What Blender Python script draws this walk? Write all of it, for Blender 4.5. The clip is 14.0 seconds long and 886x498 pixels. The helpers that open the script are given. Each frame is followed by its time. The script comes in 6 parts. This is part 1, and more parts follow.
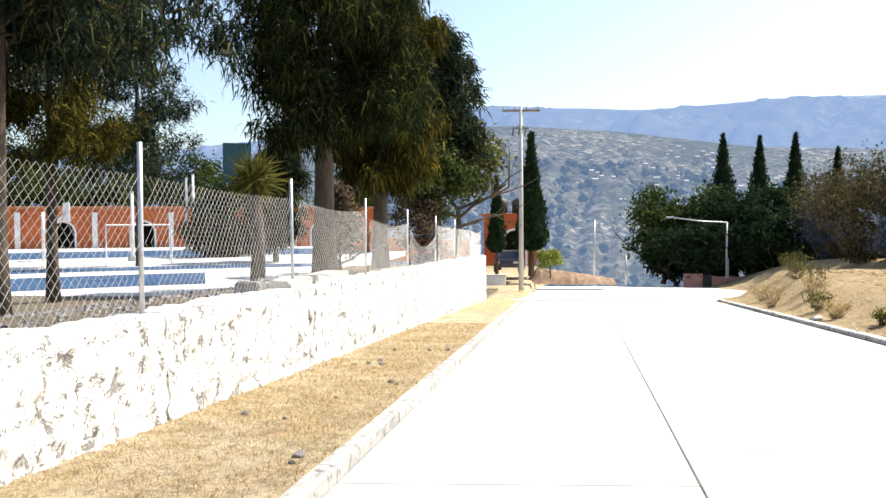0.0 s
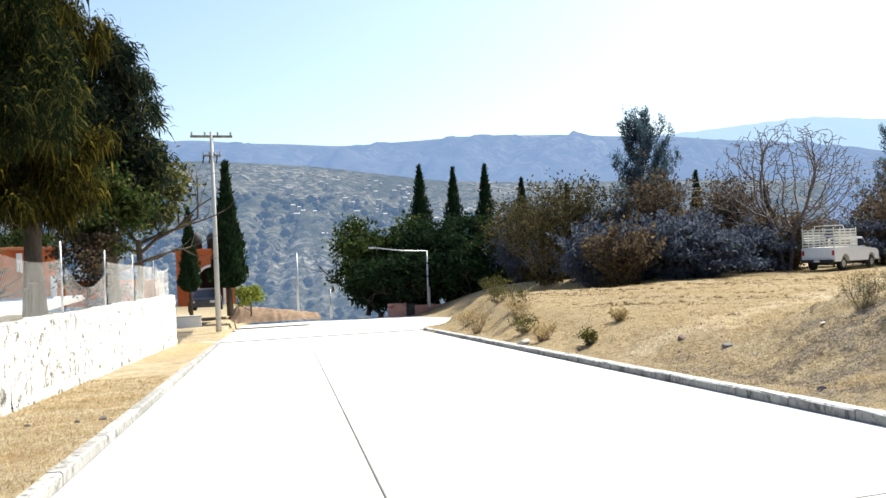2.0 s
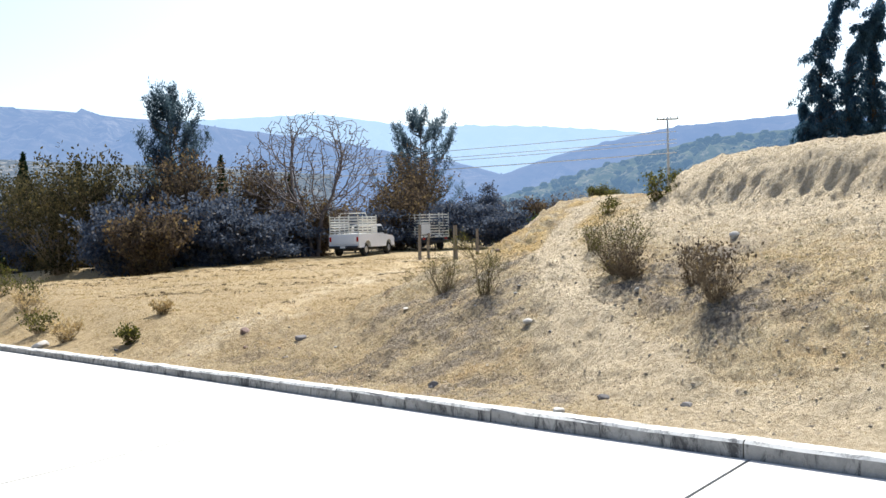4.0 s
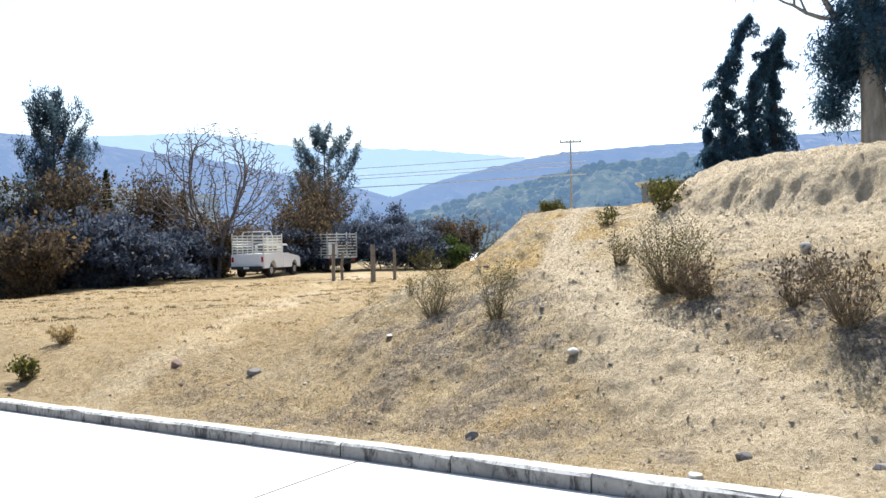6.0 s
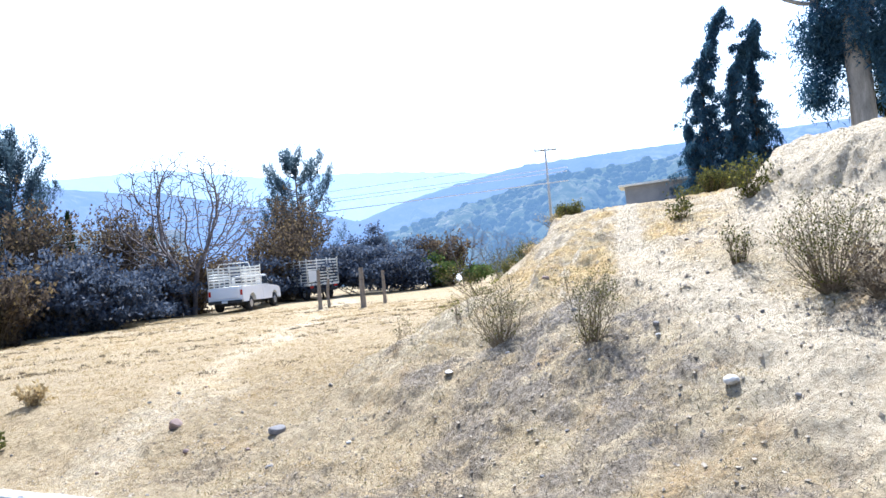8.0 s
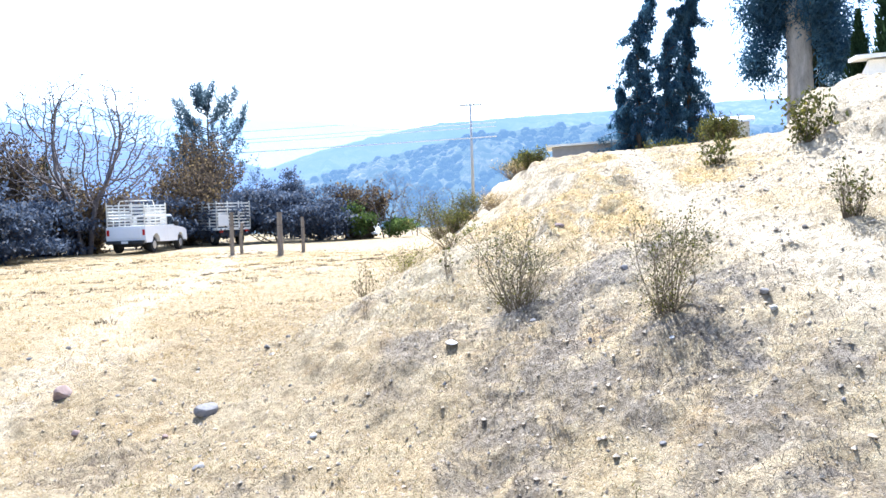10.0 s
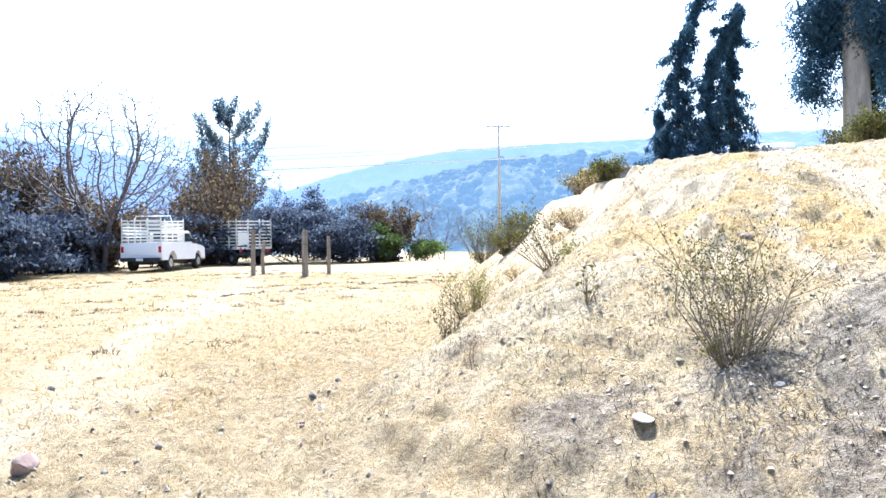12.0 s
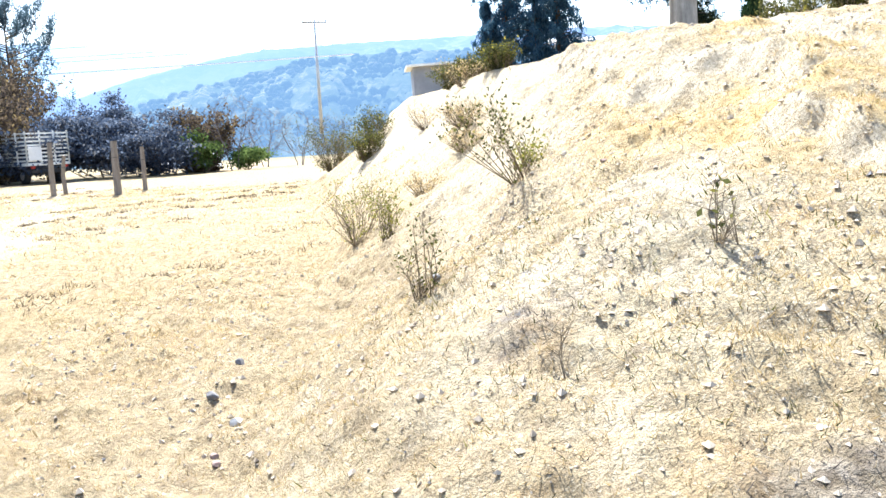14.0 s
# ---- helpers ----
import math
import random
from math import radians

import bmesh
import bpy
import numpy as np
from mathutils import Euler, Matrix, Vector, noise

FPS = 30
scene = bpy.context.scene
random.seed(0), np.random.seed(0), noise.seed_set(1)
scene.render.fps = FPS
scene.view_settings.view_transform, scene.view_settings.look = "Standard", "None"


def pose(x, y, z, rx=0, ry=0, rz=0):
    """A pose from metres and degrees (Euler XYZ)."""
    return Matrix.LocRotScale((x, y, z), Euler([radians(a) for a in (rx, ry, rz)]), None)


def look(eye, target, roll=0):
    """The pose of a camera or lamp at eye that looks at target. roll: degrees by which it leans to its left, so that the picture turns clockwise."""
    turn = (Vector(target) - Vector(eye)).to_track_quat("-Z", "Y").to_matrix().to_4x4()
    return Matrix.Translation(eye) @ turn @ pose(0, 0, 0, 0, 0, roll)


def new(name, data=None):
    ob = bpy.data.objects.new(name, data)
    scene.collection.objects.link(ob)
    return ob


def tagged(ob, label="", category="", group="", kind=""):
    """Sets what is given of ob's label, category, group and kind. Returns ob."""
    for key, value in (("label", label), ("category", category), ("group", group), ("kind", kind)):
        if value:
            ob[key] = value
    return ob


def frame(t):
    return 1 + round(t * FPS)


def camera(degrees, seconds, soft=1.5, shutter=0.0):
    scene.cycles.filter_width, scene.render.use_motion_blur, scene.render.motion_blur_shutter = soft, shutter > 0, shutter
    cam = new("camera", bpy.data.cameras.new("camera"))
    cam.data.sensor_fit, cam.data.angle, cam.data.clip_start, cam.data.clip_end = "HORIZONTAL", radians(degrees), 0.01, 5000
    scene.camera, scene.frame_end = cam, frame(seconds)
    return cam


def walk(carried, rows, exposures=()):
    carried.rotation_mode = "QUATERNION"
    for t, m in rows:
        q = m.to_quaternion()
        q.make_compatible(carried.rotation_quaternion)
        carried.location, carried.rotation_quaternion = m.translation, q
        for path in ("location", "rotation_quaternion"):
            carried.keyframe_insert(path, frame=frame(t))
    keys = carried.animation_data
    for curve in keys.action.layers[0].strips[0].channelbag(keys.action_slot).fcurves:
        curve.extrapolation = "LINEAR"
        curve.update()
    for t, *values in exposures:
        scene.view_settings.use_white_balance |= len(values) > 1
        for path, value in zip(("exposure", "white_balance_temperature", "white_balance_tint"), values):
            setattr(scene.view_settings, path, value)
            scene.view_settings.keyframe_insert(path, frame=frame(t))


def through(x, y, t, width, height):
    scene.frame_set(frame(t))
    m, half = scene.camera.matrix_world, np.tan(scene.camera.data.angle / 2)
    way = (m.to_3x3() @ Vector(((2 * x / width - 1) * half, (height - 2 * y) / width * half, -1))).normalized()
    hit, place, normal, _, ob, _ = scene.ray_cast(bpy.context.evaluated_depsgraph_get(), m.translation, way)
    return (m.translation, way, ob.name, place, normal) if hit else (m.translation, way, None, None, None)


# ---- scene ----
cam = camera(54.88, 14.0)
# seconds, then place in metres and turn in degrees
PATH = [
    (0.0, 0.001, 0.012, 1.516, 88.13, 0.28, 1.90),
    (0.5, 0.016, 0.607, 1.463, 87.73, 1.02, 4.72),
    (1.0, 0.125, 1.233, 1.431, 87.72, 0.24, 0.75),
    (1.5, 0.285, 1.901, 1.386, 87.41, 1.81, -5.02),
    (2.0, 0.487, 2.534, 1.352, 90.06, 2.24, -17.81),
    (2.5, 0.651, 3.162, 1.309, 90.51, 1.97, -27.85),
    (3.0, 0.788, 3.783, 1.282, 89.98, 0.56, -40.53),
    (3.5, 0.980, 4.382, 1.260, 88.89, 1.28, -46.41),
    (6.0, 1.966, 7.359, 1.089, 89.53, 1.18, -56.98),
    (6.5, 2.270, 7.830, 1.095, 90.01, 2.86, -58.03),
    (7.0, 2.582, 8.315, 1.077, 90.29, -1.46, -59.72),
    (7.5, 2.877, 8.827, 1.061, 92.25, 1.06, -62.68),
    (8.0, 3.238, 9.296, 1.052, 90.72, 5.26, -59.04),
    (10.5, 5.261, 11.488, 0.846, 87.10, 1.53, -65.92),
    (11.0, 5.732, 11.868, 0.792, 87.55, 2.58, -63.89),
    (11.5, 6.211, 12.293, 0.785, 86.92, 4.70, -62.00),
    (12.0, 6.639, 12.763, 0.763, 89.15, 0.76, -64.12),
    (12.5, 7.036, 13.182, 0.702, 89.86, 4.68, -62.18),
    (13.0, 7.471, 13.659, 0.677, 83.15, 4.12, -69.00),
    (13.5, 7.927, 14.114, 0.711, 82.04, 3.65, -73.98),
    (14.0, 8.445, 14.486, 0.796, 82.23, 2.87, -76.66),
]
walk(cam, [(t, pose(x, y, z, rx, ry, rz)) for t, x, y, z, rx, ry, rz in PATH],
     exposures=((0.0, 1.35, 6500, 10), (1.5, 1.22, 6450, 8), (2.5, 1.15, 6200, 6), (3.5, 1.15, 6150, 8), (6.5, 1.28, 6100, 9), (7.0, 1.47, 5700, 10), (7.5, 1.64, 5300, 10), (8.0, 1.72, 5300, 11),
                (10.5, 2.16, 5300, 11), (12.0, 2.2, 5400, 10), (12.5, 2.0, 5050, 10), (13.0, 2.23, 5150, 9), (13.5, 2.33, 5600, 8), (14.0, 2.28, 5600, 8)))

# ---------------------------------------------------------------- light
SUN_AZ, SUN_EL = 61.0, 51.0
world = bpy.data.worlds.new("sky")
scene.world = world
world.use_nodes = True
wn = world.node_tree.nodes
sky = wn.new("ShaderNodeTexSky")
sky.sky_type = "NISHITA"
sky.sun_disc = False
sky.sun_elevation = radians(SUN_EL)
sky.sun_rotation = radians(SUN_AZ)
sky.air_density, sky.dust_density, sky.ozone_density = 1.0, 2.0, 1.2
wn["Background"].inputs["Strength"].default_value = 0.095
world.node_tree.links.new(sky.outputs[0], wn["Background"].inputs["Color"])

sun = new("sun", bpy.data.lights.new("sun", "SUN"))
sun.data.energy, sun.data.angle, sun.data.color = 4.4, radians(0.53), (1.0, 0.94, 0.84)
sa, se = radians(SUN_AZ), radians(SUN_EL)
SUN_DIR = Vector((math.sin(sa) * math.cos(se), math.cos(sa) * math.cos(se), math.sin(se)))
sun.matrix_world = look((0, 0, 60), Vector((0, 0, 60)) - SUN_DIR)


# ---------------------------------------------------------------- materials
class Mat:
    """A small builder for node materials."""

    def __init__(self, name):
        self.m = bpy.data.materials.new(name)
        self.m.use_nodes = True
        self.n, self.l = self.m.node_tree.nodes, self.m.node_tree.links
        self.p = self.n["Principled BSDF"]
        self.coord = self.n.new("ShaderNodeTexCoord").outputs["Object"]

    def world_space(self):
        self.coord = self.n.new("ShaderNodeNewGeometry").outputs["Position"]
        return self

    def noise(self, scale, detail=4.0, rough=0.6, distort=0.0, stretch=None):
        t = self.n.new("ShaderNodeTexNoise")
        t.inputs["Scale"].default_value, t.inputs["Detail"].default_value = scale, detail
        t.inputs["Roughness"].default_value, t.inputs["Distortion"].default_value = rough, distort
        src = self.coord
        if stretch:
            mp = self.n.new("ShaderNodeMapping")
            mp.inputs["Scale"].default_value = stretch
            self.l.new(src, mp.inputs["Vector"])
            src = mp.outputs[0]
        self.l.new(src, t.inputs["Vector"])
        return t.outputs["Fac"]

    def ramp(self, fac, stops):
        r = self.n.new("ShaderNodeValToRGB")
        e = r.color_ramp.elements
        while len(e) < len(stops):
            e.new(0.5)
        for el, (pos, col) in zip(e, stops):
            el.position = pos
            el.color = (*col, 1) if len(col) == 3 else col
        self.l.new(fac, r.inputs["Fac"])
        return r.outputs["Color"]

    def mix(self, a, b, fac, blend="MIX"):
        x = self.n.new("ShaderNodeMix")
        x.data_type, x.blend_type = "RGBA", blend
        for sock, v in ((x.inputs[0], fac), (x.inputs[6], a), (x.inputs[7], b)):
            if isinstance(v, (int, float)):
                sock.default_value = v
            elif isinstance(v, tuple):
                sock.default_value = (*v, 1)
            else:
                self.l.new(v, sock)
        return x.outputs[2]

    def math(self, op, a, b=0.0, clamp=False):
        x = self.n.new("ShaderNodeMath")
        x.operation, x.use_clamp = op, clamp
        for sock, v in ((x.inputs[0], a), (x.inputs[1], b)):
            if isinstance(v, (int, float)):
                sock.default_value = v
            else:
                self.l.new(v, sock)
        return x.outputs[0]

    def island(self):
        return self.n.new("ShaderNodeNewGeometry").outputs["Random Per Island"]

    def each(self):
        return self.n.new("ShaderNodeObjectInfo").outputs["Random"]

    def attr(self, name):
        a = self.n.new("ShaderNodeAttribute")
        a.attribute_name = name
        return a.outputs["Fac"]

    def done(self, color, rough=0.8, metal=0.0, bump=None, depth=0.01, strength=0.6, spec=0.3):
        if isinstance(color, tuple):
            self.p.inputs["Base Color"].default_value = (*color, 1)
        else:
            self.l.new(color, self.p.inputs["Base Color"])
        if isinstance(rough, (int, float)):
            self.p.inputs["Roughness"].default_value = rough
        else:
            self.l.new(rough, self.p.inputs["Roughness"])
        self.p.inputs["Metallic"].default_value = metal
        self.p.inputs["Specular IOR Level"].default_value = spec
        if bump is not None:
            b = self.n.new("ShaderNodeBump")
            b.inputs["Strength"].default_value, b.inputs["Distance"].default_value = strength, depth
            self.l.new(bump, b.inputs["Height"])
            self.l.new(b.outputs[0], self.p.inputs["Normal"])
        return self.m


def two_tone(name, a, b, scale=3.0, rough=0.8, metal=0.0, grain=40.0, depth=0.004, fine=0.25, spec=0.3, stretch=None):
    """Paint, wood, stone or metal: two colours in large patches, fine grain and a slight relief."""
    k = Mat(name)
    big = k.noise(scale, 5, 0.6, 0.3, stretch)
    small = k.noise(grain, 4, 0.65, 0, stretch)
    col = k.ramp(big, [(0.3, a), (0.7, b)])
    dark = tuple(c * 0.55 for c in a)
    col = k.mix(col, dark, k.math("MULTIPLY", k.math("SUBTRACT", small, 0.5, True), fine * 6, True))
    return k.done(col, rough, metal, small, depth, 0.5, spec)


def leaf_mat(name, a, b, through=0.35, c=None):
    """Leaves: colour varies from leaf to leaf, part of the light comes through."""
    k = Mat(name)
    stops = [(0.0, a), (0.75, b)] + ([(1.0, c)] if c else [])
    col = k.ramp(k.island(), stops)
    col = k.mix(col, tuple(x * 0.6 for x in a), k.math("MULTIPLY", k.noise(0.9, 3), 0.5, True))
    out = k.n["Material Output"]
    dif, tra, mx = k.n.new("ShaderNodeBsdfDiffuse"), k.n.new("ShaderNodeBsdfTranslucent"), k.n.new("ShaderNodeMixShader")
    k.l.new(col, dif.inputs["Color"])
    k.l.new(col, tra.inputs["Color"])
    mx.inputs[0].default_value = through
    k.l.new(dif.outputs[0], mx.inputs[1])
    k.l.new(tra.outputs[0], mx.inputs[2])
    k.l.new(mx.outputs[0], out.inputs["Surface"])
    k.n.remove(k.p)
    return k.m


def make_ground():
    k = Mat("dry_ground").world_space()
    big, mid, fine = k.noise(0.22, 4, 0.6, 0.6), k.noise(1.7, 6, 0.65, 0.5), k.noise(19.0, 6, 0.7)
    grit = k.noise(90.0, 3, 0.7)
    earth = k.ramp(mid, [(0.30, (0.27, 0.205, 0.135)), (0.46, (0.49, 0.40, 0.26)), (0.66, (0.64, 0.55, 0.395))])
    straw = k.ramp(fine, [(0.36, (0.19, 0.135, 0.07)), (0.5, (0.49, 0.355, 0.175)), (0.66, (0.64, 0.51, 0.29))])
    col = k.mix(earth, straw, k.ramp(big, [(0.38, (0.10,) * 3), (0.62, (0.75,) * 3)]))
    litter = k.ramp(k.noise(6.5, 7, 0.75, 0.8), [(0.51, (0, 0, 0)), (0.60, (1, 1, 1))])
    col = k.mix(col, (0.085, 0.073, 0.068), k.math("MULTIPLY", litter, 0.42))
    green = k.ramp(k.noise(0.8, 5, 0.7, 0.4), [(0.56, (0, 0, 0)), (0.7, (1, 1, 1))])
    col = k.mix(col, (0.20, 0.19, 0.09), k.math("MULTIPLY", green, 0.25))
    warm = k.ramp(k.noise(1.1, 6, 0.7, 0.8), [(0.54, (0, 0, 0)), (0.68, (1, 1, 1))])
    col = k.mix(col, k.ramp(fine, [(0.35, (0.32, 0.19, 0.08)), (0.65, (0.64, 0.42, 0.18))]), k.math("MULTIPLY", warm, 0.6))
    specks = k.ramp(k.noise(36.0, 4, 0.7, 0.6), [(0.545, (0, 0, 0)), (0.60, (1, 1, 1))])
    col = k.mix(col, (0.085, 0.065, 0.048), k.math("MULTIPLY", specks, 0.45))
    # pale specks put the ground's fine bright highlights into the colour
    highlights = k.ramp(k.noise(52.0, 4, 0.7, 0.8), [(0.57, (0, 0, 0)), (0.63, (1, 1, 1))])
    col = k.mix(col, (0.76, 0.69, 0.54), k.math("MULTIPLY", highlights, 0.6))
    # ash-grey litter darkened for the weeds' shade, golden turf, bare earth and gravel carry their own marks on the
    # mesh
    ash = k.ramp(k.noise(2.4, 7, 0.75, 0.6), [(0.42, (0, 0, 0)), (0.54, (1, 1, 1))])
    col = k.mix(col, k.ramp(fine, [(0.38, (0.045, 0.040, 0.042)), (0.64, (0.31, 0.275, 0.24))]), k.math("MULTIPLY", k.math("MULTIPLY", ash, 0.85), k.attr("weed_shade")))
    turf = k.ramp(k.noise(2.0, 6, 0.7, 0.7), [(0.40, (0, 0, 0)), (0.56, (1, 1, 1))])
    col = k.mix(col, k.ramp(fine, [(0.34, (0.38, 0.24, 0.09)), (0.62, (0.68, 0.51, 0.25))]), k.math("MULTIPLY", turf, k.attr("gold")))
    pale = k.ramp(fine, [(0.34, (0.42, 0.33, 0.215)), (0.62, (0.70, 0.595, 0.43))])
    col = k.mix(col, pale, k.math("MULTIPLY", k.attr("bare"), k.ramp(k.noise(5.0, 6, 0.75, 0.6), [(0.38, (0.65,) * 3), (0.6, (1, 1, 1))])))
    stubble = k.ramp(k.noise(11.0, 7, 0.75, 0.4), [(0.36, (0.165, 0.11, 0.058)), (0.52, (0.365, 0.275, 0.148)), (0.66, (0.49, 0.39, 0.24))])
    col = k.mix(col, stubble, k.math("MULTIPLY", k.attr("field"), 0.75))
    gravel = k.ramp(fine, [(0.38, (0.04, 0.034, 0.028)), (0.65, (0.24, 0.20, 0.15))])
    col = k.mix(col, gravel, k.attr("gravel"))
    wood = k.ramp(k.noise(0.11, 8, 0.7), [(0.35, (0.05, 0.06, 0.03)), (0.6, (0.15, 0.13, 0.07)), (0.75, (0.3, 0.26, 0.18))])
    col = k.mix(col, wood, k.attr("far"))
    h = k.math("ADD", k.math("MULTIPLY", fine, 0.7), k.math("MULTIPLY", grit, 0.3))
    return k.done(col, 0.95, 0, h, 0.11, 1.0, 0.1)


def make_concrete(name, a, b, c, stain=0.5, start=0.56):
    k = Mat(name).world_space()
    big, fine, spots = k.noise(0.7, 5, 0.6, 0.5), k.noise(35.0, 5, 0.7), k.noise(7.0, 6, 0.75, 0.3)
    col = k.ramp(big, [(0.3, a), (0.7, b)])
    col = k.mix(col, c, k.math("MULTIPLY", k.ramp(spots, [(start, (0, 0, 0)), (start + 0.16, (1, 1, 1))]), stain))
    col = k.mix(col, tuple(x * 0.8 for x in a), k.math("MULTIPLY", k.each(), 0.5))
    return k.done(col, 0.85, 0, fine, 0.006, 0.5, 0.25)


def make_limewash():
    k = Mat("limewashed_stone").world_space()
    big, mid, fine = k.noise(0.9, 5, 0.65, 0.5), k.noise(4.6, 10, 0.86, 0.3), k.noise(38.0, 5, 0.7)
    col = k.ramp(big, [(0.3, (0.72, 0.69, 0.63)), (0.7, (0.84, 0.82, 0.77))])
    worn = k.ramp(mid, [(0.53, (0, 0, 0)), (0.575, (1, 1, 1))])
    col = k.mix(col, k.ramp(fine, [(0.3, (0.05, 0.047, 0.042)), (0.7, (0.22, 0.20, 0.175))]), k.math("MULTIPLY", worn, 0.92))
    run = k.ramp(k.noise(4.0, 5, 0.7, 0.2, (1, 1, 0.18)), [(0.57, (0, 0, 0)), (0.66, (1, 1, 1))])
    col = k.mix(col, (0.16, 0.15, 0.13), k.math("MULTIPLY", run, 0.7))
    h = k.math("SUBTRACT", k.math("MULTIPLY", fine, 0.4), worn)
    return k.done(col, 0.9, 0, h, 0.02, 0.8, 0.15)


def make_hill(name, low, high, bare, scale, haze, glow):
    """Scrub-covered slopes far away, the air's blue haze mixed in as a glow."""
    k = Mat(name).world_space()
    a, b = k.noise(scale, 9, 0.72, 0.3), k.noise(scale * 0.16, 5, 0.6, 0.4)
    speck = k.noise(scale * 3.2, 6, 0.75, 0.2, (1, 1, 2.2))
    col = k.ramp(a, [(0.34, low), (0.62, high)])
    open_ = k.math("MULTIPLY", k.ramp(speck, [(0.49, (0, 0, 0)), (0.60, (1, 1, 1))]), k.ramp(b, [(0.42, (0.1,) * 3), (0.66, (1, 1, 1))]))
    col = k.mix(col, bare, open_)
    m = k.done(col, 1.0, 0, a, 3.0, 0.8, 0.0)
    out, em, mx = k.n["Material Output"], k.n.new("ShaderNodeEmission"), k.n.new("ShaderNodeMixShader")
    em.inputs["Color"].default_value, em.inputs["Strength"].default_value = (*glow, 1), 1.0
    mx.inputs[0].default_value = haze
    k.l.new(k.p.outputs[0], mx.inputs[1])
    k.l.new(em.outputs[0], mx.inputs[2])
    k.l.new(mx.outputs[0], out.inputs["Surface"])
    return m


M_GROUND = make_ground()
M_ROAD = make_concrete("pale_concrete", (0.56, 0.54, 0.50), (0.66, 0.64, 0.60), (0.42, 0.39, 0.35), 0.35)
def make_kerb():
    """Grey kerb concrete with dark stains; sunlit white top and shaded faces are in the colour."""
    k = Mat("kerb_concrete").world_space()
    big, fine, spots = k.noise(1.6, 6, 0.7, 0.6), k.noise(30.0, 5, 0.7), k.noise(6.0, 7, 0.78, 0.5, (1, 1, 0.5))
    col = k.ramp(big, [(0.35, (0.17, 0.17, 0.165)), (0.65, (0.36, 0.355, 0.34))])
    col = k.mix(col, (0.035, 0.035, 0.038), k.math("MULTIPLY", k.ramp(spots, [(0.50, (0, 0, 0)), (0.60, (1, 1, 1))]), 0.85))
    # faces that point up take a patchy white that stands for sun on the top
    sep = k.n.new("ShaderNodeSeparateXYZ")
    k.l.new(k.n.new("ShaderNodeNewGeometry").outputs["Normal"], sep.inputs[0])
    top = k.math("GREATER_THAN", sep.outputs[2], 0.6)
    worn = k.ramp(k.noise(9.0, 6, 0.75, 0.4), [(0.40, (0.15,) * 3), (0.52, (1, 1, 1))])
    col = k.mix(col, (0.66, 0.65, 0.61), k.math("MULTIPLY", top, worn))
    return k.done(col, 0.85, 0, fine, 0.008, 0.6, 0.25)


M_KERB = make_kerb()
M_KERBW = make_concrete("white_kerb", (0.26, 0.25, 0.235), (0.46, 0.45, 0.42), (0.06, 0.057, 0.052), 1.0, 0.50)
M_JOINT = two_tone("joint_filler", (0.05, 0.045, 0.04), (0.12, 0.11, 0.10), 5.0, 0.9)
M_LIME = make_limewash()
M_STEEL = two_tone("galvanised_steel", (0.42, 0.43, 0.44), (0.56, 0.57, 0.58), 8.0, 0.5, 0.7, 60)
M_WIRE = two_tone("galvanised_wire", (0.30, 0.30, 0.29), (0.48, 0.47, 0.45), 6.0, 0.5, 0.4, 60)
M_BARK = two_tone("brown_bark", (0.05, 0.038, 0.03), (0.125, 0.10, 0.075), 5.0, 0.95, 0, 30, 0.03, 0.4, 0.1, (1, 1, 0.25))
M_PALEBARK = two_tone("grey_bark", (0.20, 0.18, 0.15), (0.36, 0.33, 0.29), 4.0, 0.95, 0, 25, 0.02, 0.35, 0.1, (1, 1, 0.25))
M_GREYTWIG = two_tone("grey_twigs", (0.11, 0.095, 0.095), (0.22, 0.19, 0.18), 4.0, 0.95, 0, 25, 0.02, 0.35, 0.1)
M_DRYSTEM = two_tone("dry_stems", (0.10, 0.075, 0.05), (0.23, 0.175, 0.105), 9.0, 0.9, 0, 60, 0.002)
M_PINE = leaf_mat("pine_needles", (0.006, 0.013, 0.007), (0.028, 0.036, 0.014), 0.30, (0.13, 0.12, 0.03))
# lit copy of the needles: yellow tones put the sunlight into the colour
M_PINELIT = leaf_mat("sunlit_needles", (0.012, 0.018, 0.006), (0.085, 0.075, 0.018), 0.45, (0.26, 0.20, 0.035))
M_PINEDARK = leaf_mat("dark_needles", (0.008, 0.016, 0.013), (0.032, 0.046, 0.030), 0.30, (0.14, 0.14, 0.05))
# the blue of distant haze is put into the colour of these two needle materials
M_BLUEHAZENEEDLE = leaf_mat("blue_hazed_needles", (0.030, 0.074, 0.120), (0.080, 0.145, 0.195), 0.45)
M_HAZENEEDLE = leaf_mat("pale_hazed_needles", (0.050, 0.085, 0.110), (0.11, 0.155, 0.18), 0.5)
M_YUCCA = leaf_mat("yucca_leaf", (0.05, 0.055, 0.015), (0.16, 0.15, 0.04), 0.3)
M_CYPRESS = leaf_mat("cypress_leaf", (0.012, 0.026, 0.013), (0.035, 0.058, 0.025), 0.22)
M_BROAD = leaf_mat("broad_leaf", (0.02, 0.038, 0.012), (0.065, 0.09, 0.028), 0.35, (0.17, 0.18, 0.06))
M_LIMELEAF = leaf_mat("lime_leaf", (0.14, 0.17, 0.03), (0.30, 0.33, 0.07), 0.5)
# hedge leaves lightened and blued in colour for the haze before them
M_HEDGE = leaf_mat("hazed_hedge_leaf", (0.048, 0.068, 0.108), (0.12, 0.14, 0.18), 0.48, (0.17, 0.16, 0.15))
M_GREENLEAF = leaf_mat("green_leaf", (0.06, 0.10, 0.03), (0.15, 0.20, 0.06), 0.45)
